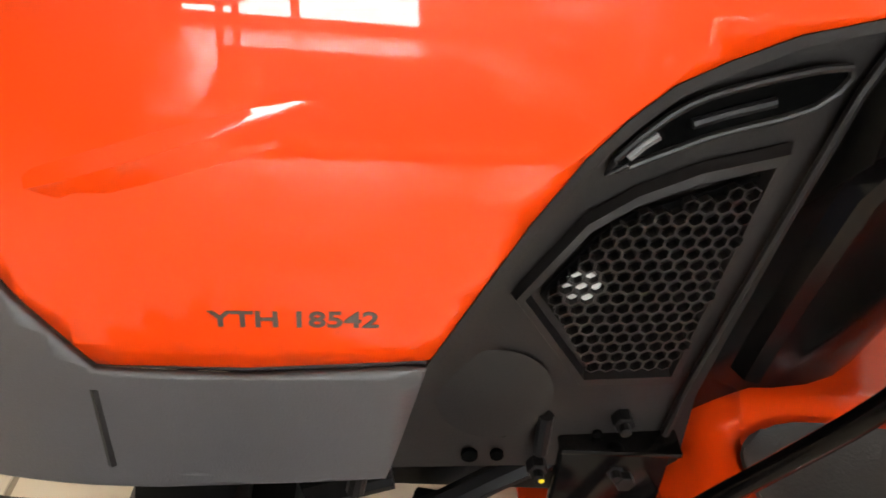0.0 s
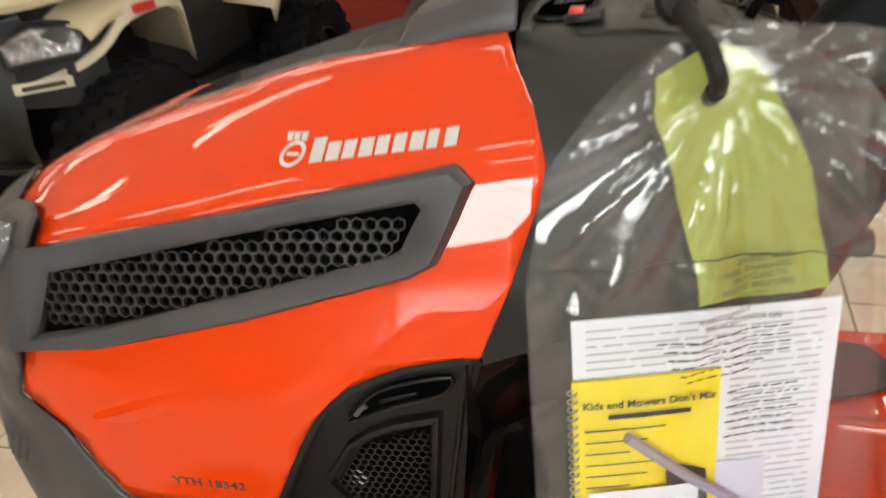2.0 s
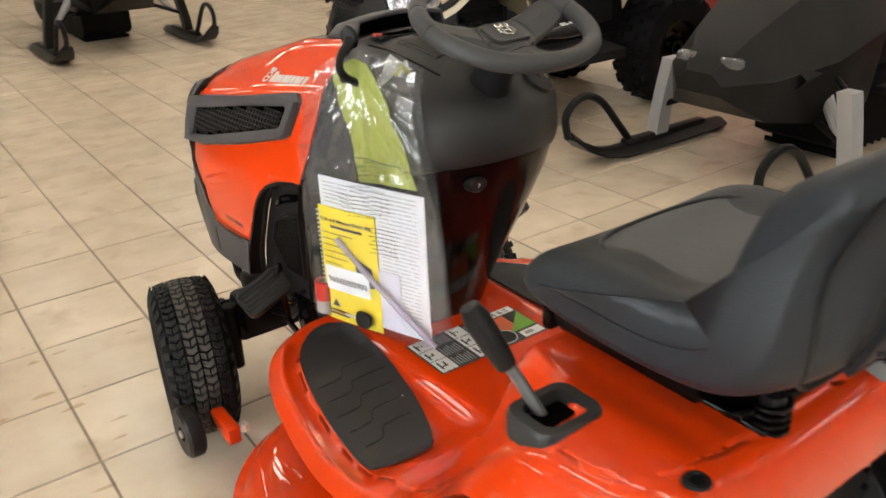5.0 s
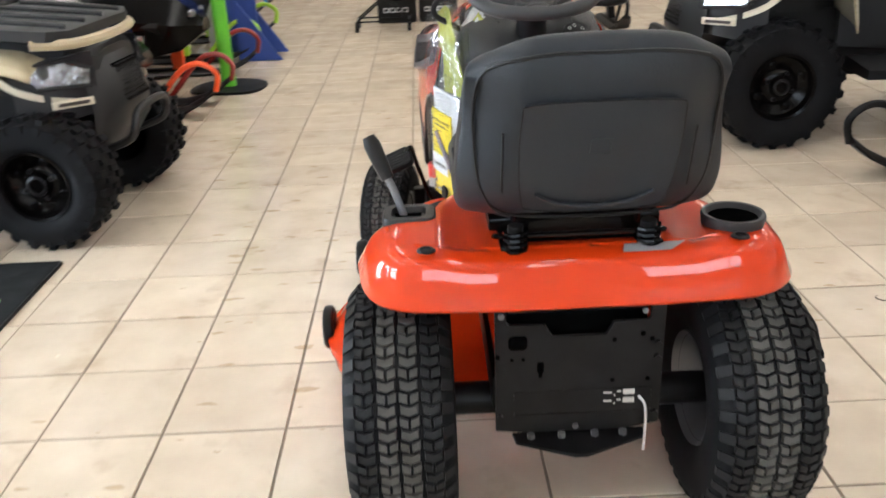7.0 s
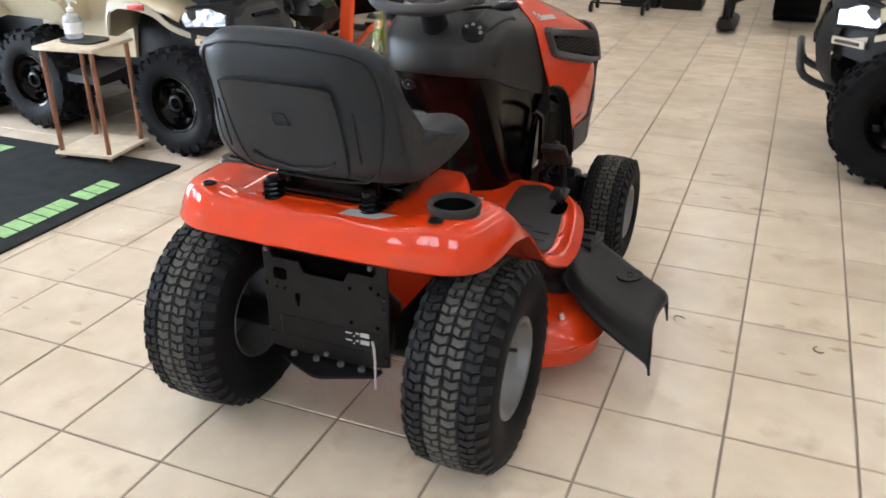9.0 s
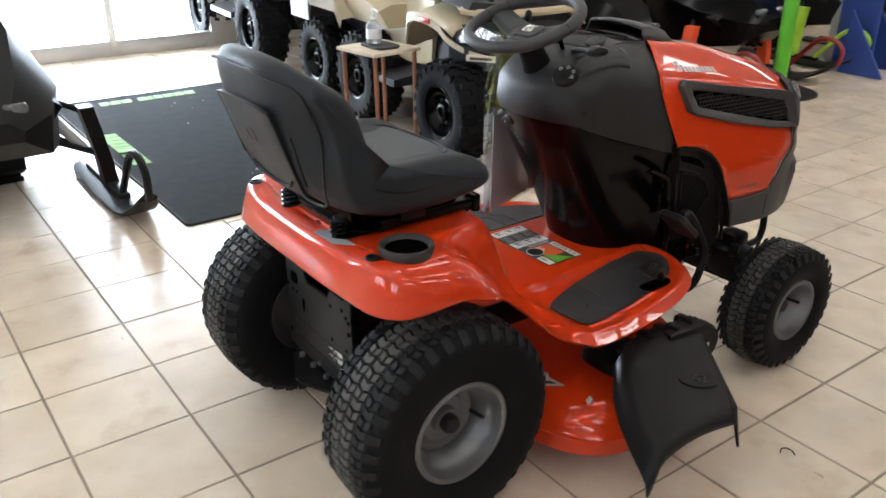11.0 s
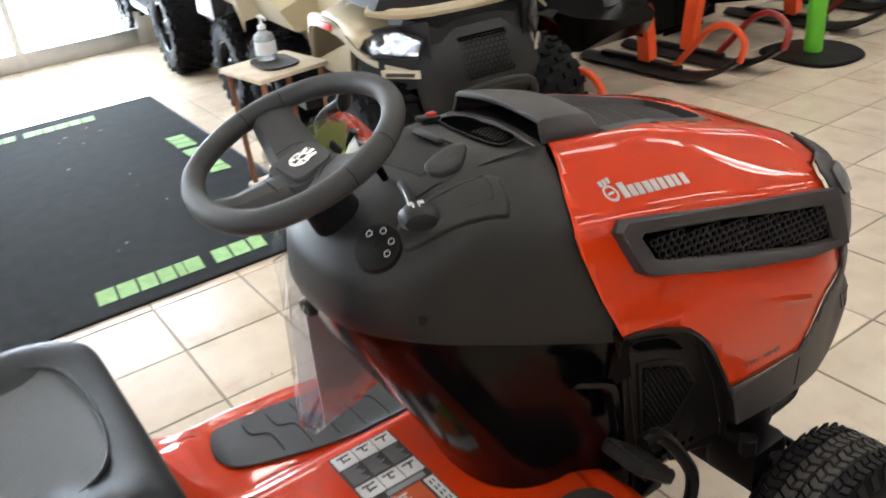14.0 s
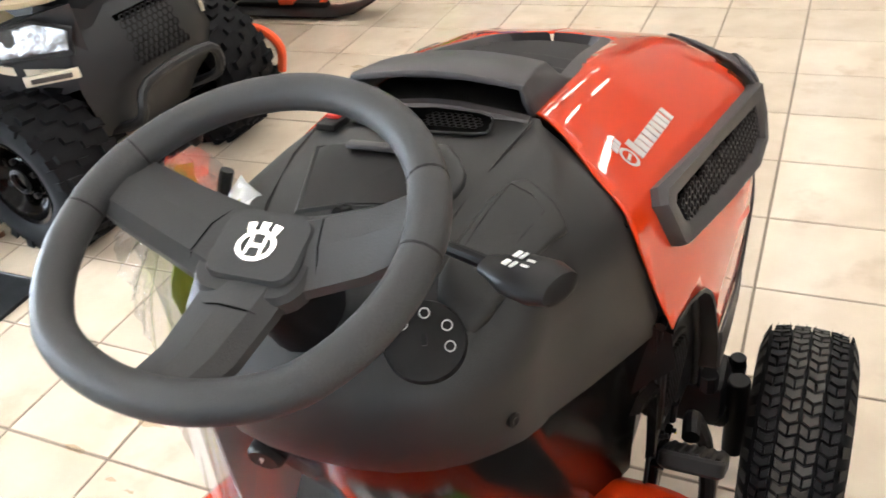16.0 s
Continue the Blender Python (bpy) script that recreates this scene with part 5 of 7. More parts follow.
# rear plate, its punched holes painted on as black shade, hitch below
plate = [(-.158, .245), (-.158, .532), (-.136, .532), (-.136, .484), (-.130, .478), (-.064, .478), (-.050, .452), (.050, .452), (.064, .478), (.126, .478), (.132, .484), (.132, .532), (.160, .532), (.160, .25), (.10, .238), (-.10, .238)]
MB = Matrix.Translation((0, -.065, 0)) @ Matrix.Rotation(radians(90), 4, "X")
rear = tp("rear_plate", prism(plate, -.004, .004, MB, .0012), STEEL, label="satin black rear chassis plate")
# black sheet paints the shade behind the plate's notch
tp("plate_shade", box((0, -.035, .47), (.27, .006, .13), .002), SHADE_BLACK, rear)
tp("cross_tube", cyl((-.13, -.045, .505), (.13, -.045, .505), .012, 12), STEEL, rear)
for x, z, w, h in ((-.115, .441, .036, .030), (-.072, .386, .013, .024), (-.072, .370, .007, .012), (.066, .439, .008, .008), (.119, .450, .009, .009), (.137, .438, .008, .008), (.066, .351, .008, .008), (.133, .351, .008, .008), (-.153, .412, .008, .010), (-.126, .405, .006, .006), (-.105, .405, .006, .006)):
    tp("hole_shade", prism([(x + a, z + b) for a, b in rounded(w, h, min(w, h) * .3, 3)], .003, .0052, MB), SHADE_BLACK, rear)
for x, z in ((.148, .43), (.148, .40), (-.15, .28), (.15, .275), (-.003, .251), (.120, .500), (-.146, .500)):
    tp("plate_bolt", prism([(x + .006 * math.cos(radians(a)), z + .006 * math.sin(radians(a))) for a in range(0, 360, 60)], .004, .010, MB), RIM if z < .26 or z > .49 else STEEL, rear)
tp("pressed_panel", tube([MB @ Vector((x, z, .0042)) for x, z in ((-.122, .332), (.142, .332), (.142, .280), (-.122, .280))], .0012, 6, True), STEEL, rear)
for k in range(2):
    z = .321 - k * .019
    for x0, x1, dz in ((.050, .066, .000), (.070, .073, -.006), (.076, .084, .002), (.088, .110, -.003)):
        tp("print_bar", prism([(x0, z + dz), (x1, z + dz), (x1, z + dz + (.011 if x0 > .08 else .0035)), (x0, z + dz + (.011 if x0 > .08 else .0035))], .004, .0050, MB), SILVER, rear)
hitch = [(-.125, 0), (.135, 0), (.13, -.028), (.05, -.062), (.012, -.078), (-.012, -.078), (-.05, -.062), (-.12, -.030)]
tp("hitch_plate", prism([(x, y - .055) for x, y in hitch], .222, .230, None, .001), STEEL, rear, "black steel hitch plate")
for x in (-.09, -.03, .035, .09):
    tp("hitch_bolt", cyl((x, -.075, .228), (x, -.075, .240), .008, 6), RIM, rear)
tp("drain_hose", tube(smooth_path([(.118, -.07, .312), (.128, -.082, .300), (.131, -.084, .26), (.130, -.084, .196)], 4), .0028, 8), SILVER, rear, "pale drain tube")
tp("transaxle", loft([[Vector((x, .06 + y, z)) for x, y in rounded(w, d, .04, 3)] for w, d, z in ((.14, .14, .17), (.20, .20, .22), (.20, .20, .30), (.12, .14, .36))]), STEEL)
# pedals and levers
def ribbed_pad(parent, m, w, ln):
    """A thick rubber pedal pad with lengthwise ribs."""
    pad = tp("pedal_pad", moved(loft([[Vector((x * q, y * q, z)) for x, y in rounded(w, ln, .014, 4)] for q, z in ((.90, -.012), (1.0, -.008), (1.0, .006), (.94, .010))]), m), BLACK, parent, "ribbed black rubber pedal pad", angle=30)
    for k in range(6):
        tp("rib", box((0, 0, 0), (.007, ln * .86, .005), .002, m @ Matrix.Translation(((k - 2.5) * w / 6.6, 0, .010))), BLACK, pad)


brake = tp("brake_pedal", tube(smooth_path([(-.330, .846, .538), (-.320, .853, .549), (-.311, .872, .542), (-.302, .894, .497), (-.278, .936, .409), (-.266, .957, .366), (-.235, .995, .31)], 4), .0068, 12), GLOSSBLACK, label="black brake pedal on a bent rod")
along = Vector((-.077, .002, -.034)).normalized()
face = Vector((-.22, -.62, .75))
face = (face - along * face.dot(along)).normalized()
across = along.cross(face)
ribbed_pad(brake, Matrix(((across.x, along.x, face.x, -.358), (across.y, along.y, face.y, .844), (across.z, along.z, face.z, .514), (0, 0, 0, 1))), .060, .100)
forward = tp("speed_pedal", tube(smooth_path([(.268, .905, .500), (.264, .945, .492), (.268, 1.000, .415), (.275, 1.020, .355), (.285, .985, .290), (.272, .955, .262), (.22, .94, .26)], 4), .0115, 10), STEEL, label="black speed pedal on a bent rod")
ribbed_pad(forward, Matrix.Translation((.276, .888, .482)) @ Matrix.Rotation(radians(-42), 4, "X"), .078, .112)
drive = tp("drive_pedal", tube(smooth_path([(.325, .775, .372), (.330, .760, .398), (.335, .735, .420), (.340, .712, .418), (.342, .700, .405)], 4), .011, 10), BLACK, label="black rocker pedal through the foot pad")
tp("pedal_pad", box((.337, .722, .420), (.050, .060, .014), .006, Matrix.Rotation(radians(12), 4, "X")), BLACK, drive)
# slot drawn as a black plate, its inner shade put into the colour
tp("pedal_slot_shade", prism(outline([(.318, .700), (.352, .700), (.350, .785), (.322, .790)], 3), fend_h(.335, .74) + .005, fend_h(.335, .74) + .0075), SHADE_BLACK, drive)
tp("clutch_rod", tube([(-.245, .905, .345), (-.20, 1.02, .29), (-.17, 1.10, .27)], .011, 10), STEEL)
lift = tp("lift_lever", tube([(-.314, .115, .622), (-.336, .139, .68), (-.350, .151, .708)], .008, 10), RIM, label="deck lift lever with black grip")
tp("lever_grip", tube([(-.347, .149, .700), (-.360, .160, .73), (-.375, .172, .765), (-.381, .177, .780)], lambda i: (.013, .016, .017, .012)[i], 14), BLACK, lift)
tp("lever_plate", moved(loft([[Vector((x * s, y * s, z)) for x, y in rounded(.104, .086, .022, 4)] for s, z in ((1, .612), (1, .640), (.94, .646), (.66, .646), (.62, .632))]), Matrix.Translation((-.308, .106, 0))), DASH, lift, "grey moulded lever guide", angle=40)
# black block paints the shade down in the lever guide
tp("guide_slot_shade", box((-.310, .108, .634), (.052, .034, .004), .001), SHADE_BLACK, lift)
# black side vent under the hood's arch
for s in (1, -1):
    vp = [(.885, .688), (.957, .676), (1.009, .653), (1.043, .618), (1.084, .540), (1.107, .492), (1.132, .41), (1.140, .362), (1.12, .372), (1.01, .366), (.925, .352), (.93, .43), (.905, .62)]
    at = lambda y, z, d=0.0: Vector((s * (.236 + .11 * (y - .9) - .02 * (.69 - z) / .3 + d), y, z))
    hexp = [(1.046, .521), (1.02, .563), (1.005, .575), (.943, .598), (.957, .463), (1.007, .465)]
    slot = [(1.024, .600), (1.0, .631), (.971, .646), (.918, .658), (.928, .637), (.978, .620)]
    sv = tp("side_vent", patch(vp, .03, lambda y, z: at(y, z, -.012), .004), VENT, label="black side vent panel with honeycomb")
    # black sheets on the solid panel paint the shade inside slot and mesh
    tp("slot_shade", patch(outline(slot, 3), .03, lambda y, z: at(y, z, -.0065), .001), SHADE_BLACK, sv)
    if s < 0:
        tp("engine_fitting", tube([at(1.015, .609, -.0055), at(1.009, .617, -.0045), at(1.003, .621, -.0055)], .0026, 8), RIM, sv, "grey fitting of the engine behind the slot")
        tp("engine_hose", tube([at(.988, .628, -.0045), at(.972, .634, -.0040), at(.950, .640, -.0045)], .0028, 8), STEEL, sv)
    tp("slot_lip", tube([at(y, z, -.006) for y, z in outline(slot, 3)], .0022, 8, True), VENT, sv)
    # raised field round the honeycomb, with a chamfered rim
    big = outline([(1.062, .520), (1.03, .572), (1.006, .590), (.975, .604), (.930, .616), (.950, .448), (1.012, .448)], 1)
    add = [at(y, z, -.010) for y, z in big]
    mid = [at(y + (1.0 - y) * .04, z + (.525 - z) * .04, -.003) for y, z in big]
    inn = [at(y + (1.0 - y) * .12, z + (.525 - z) * .12, -.002) for y, z in big]
    low = [at(y + (1.0 - y) * .16, z + (.525 - z) * .16, -.010) for y, z in big]
    tp("mesh_frame", loft([add, mid, inn, low], True, False), VENT, sv, angle=20)
    tp("mesh_shade", patch(hexp, .03, lambda y, z: at(y, z, -.0068), .0005), SHADE_BLACK, sv)
    tp("engine_hose", moved(revolve([(.011, 0), (.010, .002), (0, .0025)], 18, Matrix.Diagonal((s, 1, 1, 1))), Matrix.Translation(at(1.024, .528, -.0062))), SEATIN if s > 0 else SILVER, sv, "pale hose behind the mesh")
    tp("honeycomb", honeycomb(hexp, .0050, lambda y, z, l: at(y, z, .0005 + l * .8), .18), VENT, sv)
    tp("arch_rim", tube([at(y, z, -.004) for y, z in ARCH] + [at(1.125, .44, -.004), at(1.139, .40, -.004), at(1.144, .36, -.004)], .0062, 10), VENT, sv)
    tp("arch_liner", loft([[hood_at(y, hood_s(y, z), .0022, s), hood_at(y - .004, hood_s(y, z - .005), .0018, s), at(y, z - .004, .001), at(y, z, -.012)] for y, z in ARCH + [(1.12, .47), (1.132, .41)]], False, False), VENT, sv)
    tp("panel_edge", tube([at(.893, .688, -.006), at(.907, .645, -.006), at(.924, .545, -.006), at(.941, .443, -.006), at(.945, .40, -.006)], .0032, 8), VENT, sv)
    tp("boss", moved(revolve([(.036, 0), (.026, .0008), (.014, .0012), (0, .0013)], 28, Matrix.Diagonal((s, 1, 1, 1))), Matrix.Translation(at(1.062, .440, -.0085))), VENT, sv)
    tp("raised_stripe", loft([[at(y, z, q) for q, (y, z) in zip((-.006, .004, .004, -.006), ((a, b), (a + .005, b + .002), (a + .016, b + .006), (a + .022, b + .008)))] for a, b in ((.896, .452), (.893, .478), (.886, .52), (.874, .582), (.864, .598), (.845, .609), (.800, .630))]), GLOSSBLACK, sv, "", True, 25)
    bracket = tp("mount_bracket", box((s * .214, .975, .350), (.012, .075, .085), .004), GLOSSBLACK, sv, "black steel mounting bracket")
    tp("bracket_flange", box((s * .218, .975, .394), (.024, .080, .005), .002), GLOSSBLACK, bracket)
    tp("bracket_bolt", cyl((s * .219, .966, .362), (s * .227, .966, .362), .007, 6), STEEL, bracket)
    tp("orange_tab", box((s * .196, 1.038, .346), (.006, .026, .010), .002), ORANGE, sv)
    # the holes' inner shade is painted on as black discs
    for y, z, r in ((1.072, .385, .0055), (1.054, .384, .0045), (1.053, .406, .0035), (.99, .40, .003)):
        tp("hole_shade", cyl(at(y, z, -.010), at(y, z, -.0068), r, 14), SHADE_BLACK, sv)
    for y, z in ((1.026, .371), (.976, .413), (.972, .366)):
        tp("vent_bolt", joined(cyl(at(y, z, -.014), at(y, z, -.002), .007, 6), cyl(at(y, z, -.004), at(y, z, .004), .0038, 10)), STEEL, sv)
    tp("paint_dot", cyl(at(1.024, .370, .002), at(1.024, .370, .0048), .002, 10), YELLOW, sv, "yellow paint dot")
    tp("slotted_rod", tube([at(1.028, .425, -.004), at(1.027, .39, -.004)], .005, 8), STEEL, sv)
# ---- literature bag hanging on the lever: a slanted sheet from its front edge (u = 0) to its rear edge (u = 1) ----
BO, BU, BN = Vector((-.252, .834, .440)), Vector((.113, -.297, 0)), Vector((-.934, -.355, 0))


def bag_at(u, z, d=0.0):
    return BO + BU * u + Vector((0, 0, z - .44)) + BN * d


bag_poly = [(.0, .452), (.03, .442), (.5, .438), (.93, .448), (.988, .472), (.977, .549), (.940, .679), (.905, .770), (.845, .833), (.800, .872), (.830, .915), (.858, .952), (.76, .960), (.685, .961), (.616, .964), (.495, .969), (.42, .968), (.345, .962), (.25, .942), (.16, .915), (.037, .865), (-.02, .768), (-.012, .60)]


def puff(u, z):
    e = min(u + .02, 1.02 - u, (z - .43) / .3, max(0, (.96 - z) / .3)) * 3
    return .016 * min(1, max(0, e)) ** .6


# folds in the film that run out from its hole: angle, height, start, length
FOLDS = [(random.Random(41).uniform(-.05, .05) + b, h, c, ln) for b, h, c, ln in ((-1.35, .006, .0, .10), (-1.05, .005, .02, .12), (-.80, .006, .0, .16), (-.52, .004, .05, .12), (-.22, .005, .01, .09), (.05, .006, .02, .07), (.30, .005, .0, .12), (.55, .006, .03, .14), (.78, .005, .0, .10), (1.0, .007, .02, .12), (1.25, .006, .0, .13), (1.5, .004, .0, .10))]


def crease(u, z, k):
    du, dz = (u - .47) * .318, .93 - z
    r, a = math.hypot(du, dz), math.atan2(du, dz)
    wob = noise.noise(Vector((u * 6, z * 12, k * 5.1)))
    ridge = (1 - 2 * abs(noise.noise(Vector((a * 2.1 + 3, r * 1.5, 1.7)))) ** .7) + .35 * (1 - 2 * abs(noise.noise(Vector((a * 5.5, r * 3.5, 8.2)))) ** .7)
    folds = sum(h * math.exp(-abs(r * math.sin(a - b)) / .0035) * ease(r, .015 + c, .05 + c) * (1 - ease(r, c + ln, c + ln + .06)) * (math.cos(a - b) > 0) for b, h, c, ln in FOLDS)
    fan = folds + .0105 * ease(r, .02, .10) * (1 - .6 * ease(r, .2, .32)) * ridge
    seal = .0055 * math.exp(-((z - .775) / .016) ** 2) * noise.noise(Vector((u * 15, z * 30, 4 + k)))
    soft = 1 if z > .76 else .55
    return fan + seal + soft * (.0040 * wob + .0006 * noise.noise(Vector((u * 15, z * 24, k * 3.1))))


def film_at(u, z, k=0):
    if k:
        return bag_at(u, z, -.001 - .0015 * abs(noise.noise(Vector((u * 6, z * 10, 3)))))
    return bag_at(u, z, puff(u, z) + .006 + crease(u, z, 0))


bag = thing("plastic_bag", "clear plastic bag of manuals hanging from the tractor's lever", "plastic bag", (-.19, .69, .44))
B_IN = Matrix.Translation((.19, -.69, -.44))
for k in (0, 1):
    part("film", moved(patch(bag_poly, (.011, .0042) if k == 0 else (.05, .02), lambda u, z: film_at(u, z, k)), B_IN), BAG, bag)
part("seal_line", moved(tube([film_at(u, interp(u, (0, .24, .49, .9), (.789, .792, .793, .776)) + .003 * noise.noise(Vector((u * 12, 0, 2)))) for u in np.linspace(.0, .90, 40)], .0007, 5), B_IN), GREYPAD, bag)
part("hang_strap", moved(tube(smooth_path([(-.160, .722, .945), (-.166, .716, .925), (-.164, .712, .905)], 4), .007, 8), B_IN), BLACK, bag, "black strap through the bag's hole")
rng = random.Random(9)
for k, (mt, size) in enumerate(((BAGNECK, .040), (LIME, .028), (BAGNECK, .034))):
    def crumple(a, b, k=k, size=size):
        v = Vector((a * 26, b * 26, k * 7.3))
        q = Vector((noise.noise(v), noise.noise(v + Vector((5, 0, 0))), noise.noise(v + Vector((0, 9, 0)))))
        return Vector((-.136, .694, .924)) + Vector((.008 * k, -.010 * k, -.006 * k)) + Vector((a * .75 + b * .2, a * -.35 + b * .35, b * .75 - abs(a) * .35)) + q * .016
    part("gathered_film", moved(patch([(size * math.cos(radians(d)) * rng.uniform(.65, 1.1), size * math.sin(radians(d)) * rng.uniform(.65, 1.1)) for d in range(0, 360, 24)], .0045, crumple), B_IN), mt, bag, "crumpled neck of the bag" if k == 0 else "")
part("hang_hole", moved(moved(revolve([(.008, 0), (.008, .002), (0, .002)], 20, Matrix.Rotation(math.pi, 4, "Z")), Matrix.Translation(bag_at(.415, .926, .026)) @ BN.to_track_quat("-X", "Z").to_matrix().to_4x4()), B_IN), BLACK, bag)
def sheet(u0, u1, z0, z1, d, t=.0008, lean=0.0, curl=.002):
    def at(u, z):
        uu = u + lean * (z - z0)
        return bag_at(uu, z + lean * .05 * (u - u0), d + curl * math.sin((u - u0) / (u1 - u0) * 3.1))
    return patch([(u0, z0), (u1, z0), (u1, z1), (u0, z1)], (.1, .05), at, t), at


bm, at = sheet(.115, .845, .452, .734, .002, .003, -.06)
leaflet = tagged(part("leaflet", bm, PAPER), "white printed leaflet inside the clear bag", "leaflet")
FAINT = material("faint_print", (.50, .50, .54), .7)
rng = random.Random(5)
for r in range(34):
    z, u = .724 - r * .0076, .15 if r < 6 else .545
    while u < .79:
        w = min(rng.uniform(.03, .14), .80 - u)
        part("print_word", patch([(u, z), (u + w, z), (u + w, z + .0022), (u, z + .0022)], .2, lambda uu, zz: at(uu, zz) + BN * .0022), FAINT, leaflet)
        u += w + rng.uniform(.010, .018)
bm, _ = sheet(.50, .66, .455, .575, .0065, .0008, -.05)
tagged(part("folded_sheet", bm, material("lilac_paper", (.66, .64, .74), .7)), "small folded lilac sheet inside the bag", "paper")
bm, at3 = sheet(.105, .515, .442, .678, .0085, .003, -.05)
book = tagged(part("booklet", bm, YELLOW), "yellow spiral-bound safety booklet inside the bag", "booklet")
for k in range(26):
    z = .448 + k * .0088
    c = at3(.105, z)
    part("spiral_ring", tube([c + Vector((0, 0, .0)) + BU.normalized() * (.004 * math.cos(a)) + BN * (.004 * math.sin(a)) for a in [i * math.pi / 4 for i in range(8)]], .0011, 5, True), ZINC, book)


def on_sheet(bm, at_, u0, z0, width, d):
    """Lay lettering along u; width in u."""
    w = max(v.co.x for v in bm.verts)
    k = width * BU.length / w
    for v in bm.verts:
        v.co = at_(u0 + v.co.x / w * width, z0 + v.co.y * k) + BN * (d + v.co.z)
    return bm


part("booklet_title", on_sheet(lettering("Kids and Mowers Don't Mix", .02, .0002, bold=.0004), at3, .130, .652, .37, .0042), DARKPRINT, book, "black printed title")
part("print_line", patch([(.20, .640), (.43, .640), (.43, .645), (.20, .645)], .1, lambda u, z: at3(u, z) + BN * .0042), DARKPRINT, book)
for r in range(6):
    z = .628 - r * .0125
    part("print_line", patch([(.135, z), (.36 - .05 * (r % 3), z), (.36 - .05 * (r % 3), z + .0016), (.135, z + .0016)], .1, lambda u, zz: at3(u, zz) + BN * .0042), DARKPRINT, book)
part("mower_picture", patch([(.36, .59), (.48, .575), (.49, .535), (.37, .535)], .1, lambda u, z: at3(u, z) + BN * .0042), GREYPAD, book)
lab, at4 = sheet(.135, .455, .512, .562, .0158, .0006, -.05, .001)
part("number_label", lab, PAPER, book, "white label with a part number")
part("label_number", on_sheet(lettering("96045005901", .02, .0002), at4, .150, .529, .285, .0012), DARKPRINT, book)
part("warning_triangle", patch([(.155, .475), (.215, .475), (.185, .490)], .1, lambda u, z: at3(u, z) + BN * .0042), DARKPRINT, book)
for r in range(2):
    part("print_line", patch([(.135, .463 - r * .007), (.28, .463 - r * .007), (.28, .467 - r * .007), (.135, .467 - r * .007)], .1, lambda u, z: at3(u, z) + BN * .0042), DARKPRINT, book)
key = tagged(part("ignition_key", prism(outline([(.36, .452), (.44, .452), (.45, .478), (.36, .480)], 3), -.003, .003, Matrix(((BU.x, 0, BN.x, BO.x + BN.x * .02), (BU.y, 0, BN.y, BO.y + BN.y * .02), (0, 1, 0, 0), (0, 0, 0, 1)))), BLACK), "black-headed ignition key inside the bag", "key")
part("key_blade", tube([bag_at(.36, .466, .020), bag_at(.27, .466, .020)], .0026, 6), ZINC, key)
lime = [(.43, .955), (.30, .935), (.295, .908), (.345, .858), (.415, .772), (.43, .742), (.79, .742), (.77, .765), (.71, .830), (.645, .883), (.57, .924), (.51, .948)]
bm = patch(lime, (.02, .007), lambda u, z: bag_at(u, z, .004 + .75 * crease(u, z, 0) + .002 * noise.noise(Vector((u * 9, z * 18, 2)))), .001)
tagged(part("lime_envelope", bm, LIME), "crumpled lime green sheet inside the bag's top", "envelope")
rl = thing("tape_roll", "small red and grey cap standing in the bag's corner", "roll", (-.248, .812, .452))
part("roll_body", revolve([(.010, .064), (.018, .064), (.0185, .058), (.0185, .030), (.0175, .026)], 24, UPX), REDP, rl)
part("roll_base", revolve([(.0175, .026), (.0178, 0), (0, 0)], 24, UPX), material("grey_cap", (.35, .33, .33), .5), rl)
part("roll_liner", revolve([(.010, .0645), (.010, .01), (0, .01)], 20, UPX), material("cardboard", (.42, .36, .28), .8), rl)
tagged(part("plastic_tube", tube([bag_at(.24, .622, .018), bag_at(.42, .57, .017), bag_at(.66, .510, .017), bag_at(.90, .452, .015)], .0055, 8), clear("violet_tube", (.62, .55, .66), .3, .15, haze=.45)), "thin violet plastic tube inside the bag", "tube")

# the warning printed on the film
film_print = lambda u, z: film_at(u, z) + BN * .0012
for k, (words, u0, width, z) in enumerate((("BABIES AND", .50, .145, .7835), ("CRIBS, CARRIAGES,", .45, .200, .7755), ("MAY CLING TO", .49, .150, .7675), ("PREVENT BREATHING", .46, .195, .7595), ("NOT A TOY", .49, .100, .7515),
                                                 ("AVERTISSEMENT", .40, .150, .7385), ("SAC HORS PORTEE DES", .42, .210, .7310))):
    bm = lettering(words, .02, .0001)
    w, cap = max(v.co.x for v in bm.verts), max(v.co.y for v in bm.verts)
    for v in bm.verts:
        u = u0 + v.co.x / w * width
        v.co = film_print(u, z + .012 * (u - .5) + v.co.y / cap * .0052)
    part("warning_print", moved(bm, B_IN), DARKPRINT, bag, "printed warning words")
rng = random.Random(5)
for r in range(13):
    z = .722 - r * .0078 - (.012 if r > 5 else 0)
    u, end = ((.30, .655), (.32, .65), (.33, .64), (.34, .63), (.36, .60), (.38, .56))[r] if r < 6 else (.50 + .02 * (r % 2), .70 - .015 * (r % 3))
    while u < end:
        w = rng.uniform(.012, .036)
        part("warning_print", moved(patch([(u, z), (u + w, z), (u + w, z + .0014), (u, z + .0014)], .05, lambda a, zz: film_print(a, zz + .012 * (a - .5))), B_IN), GREYPAD, bag)
        u += w + .008
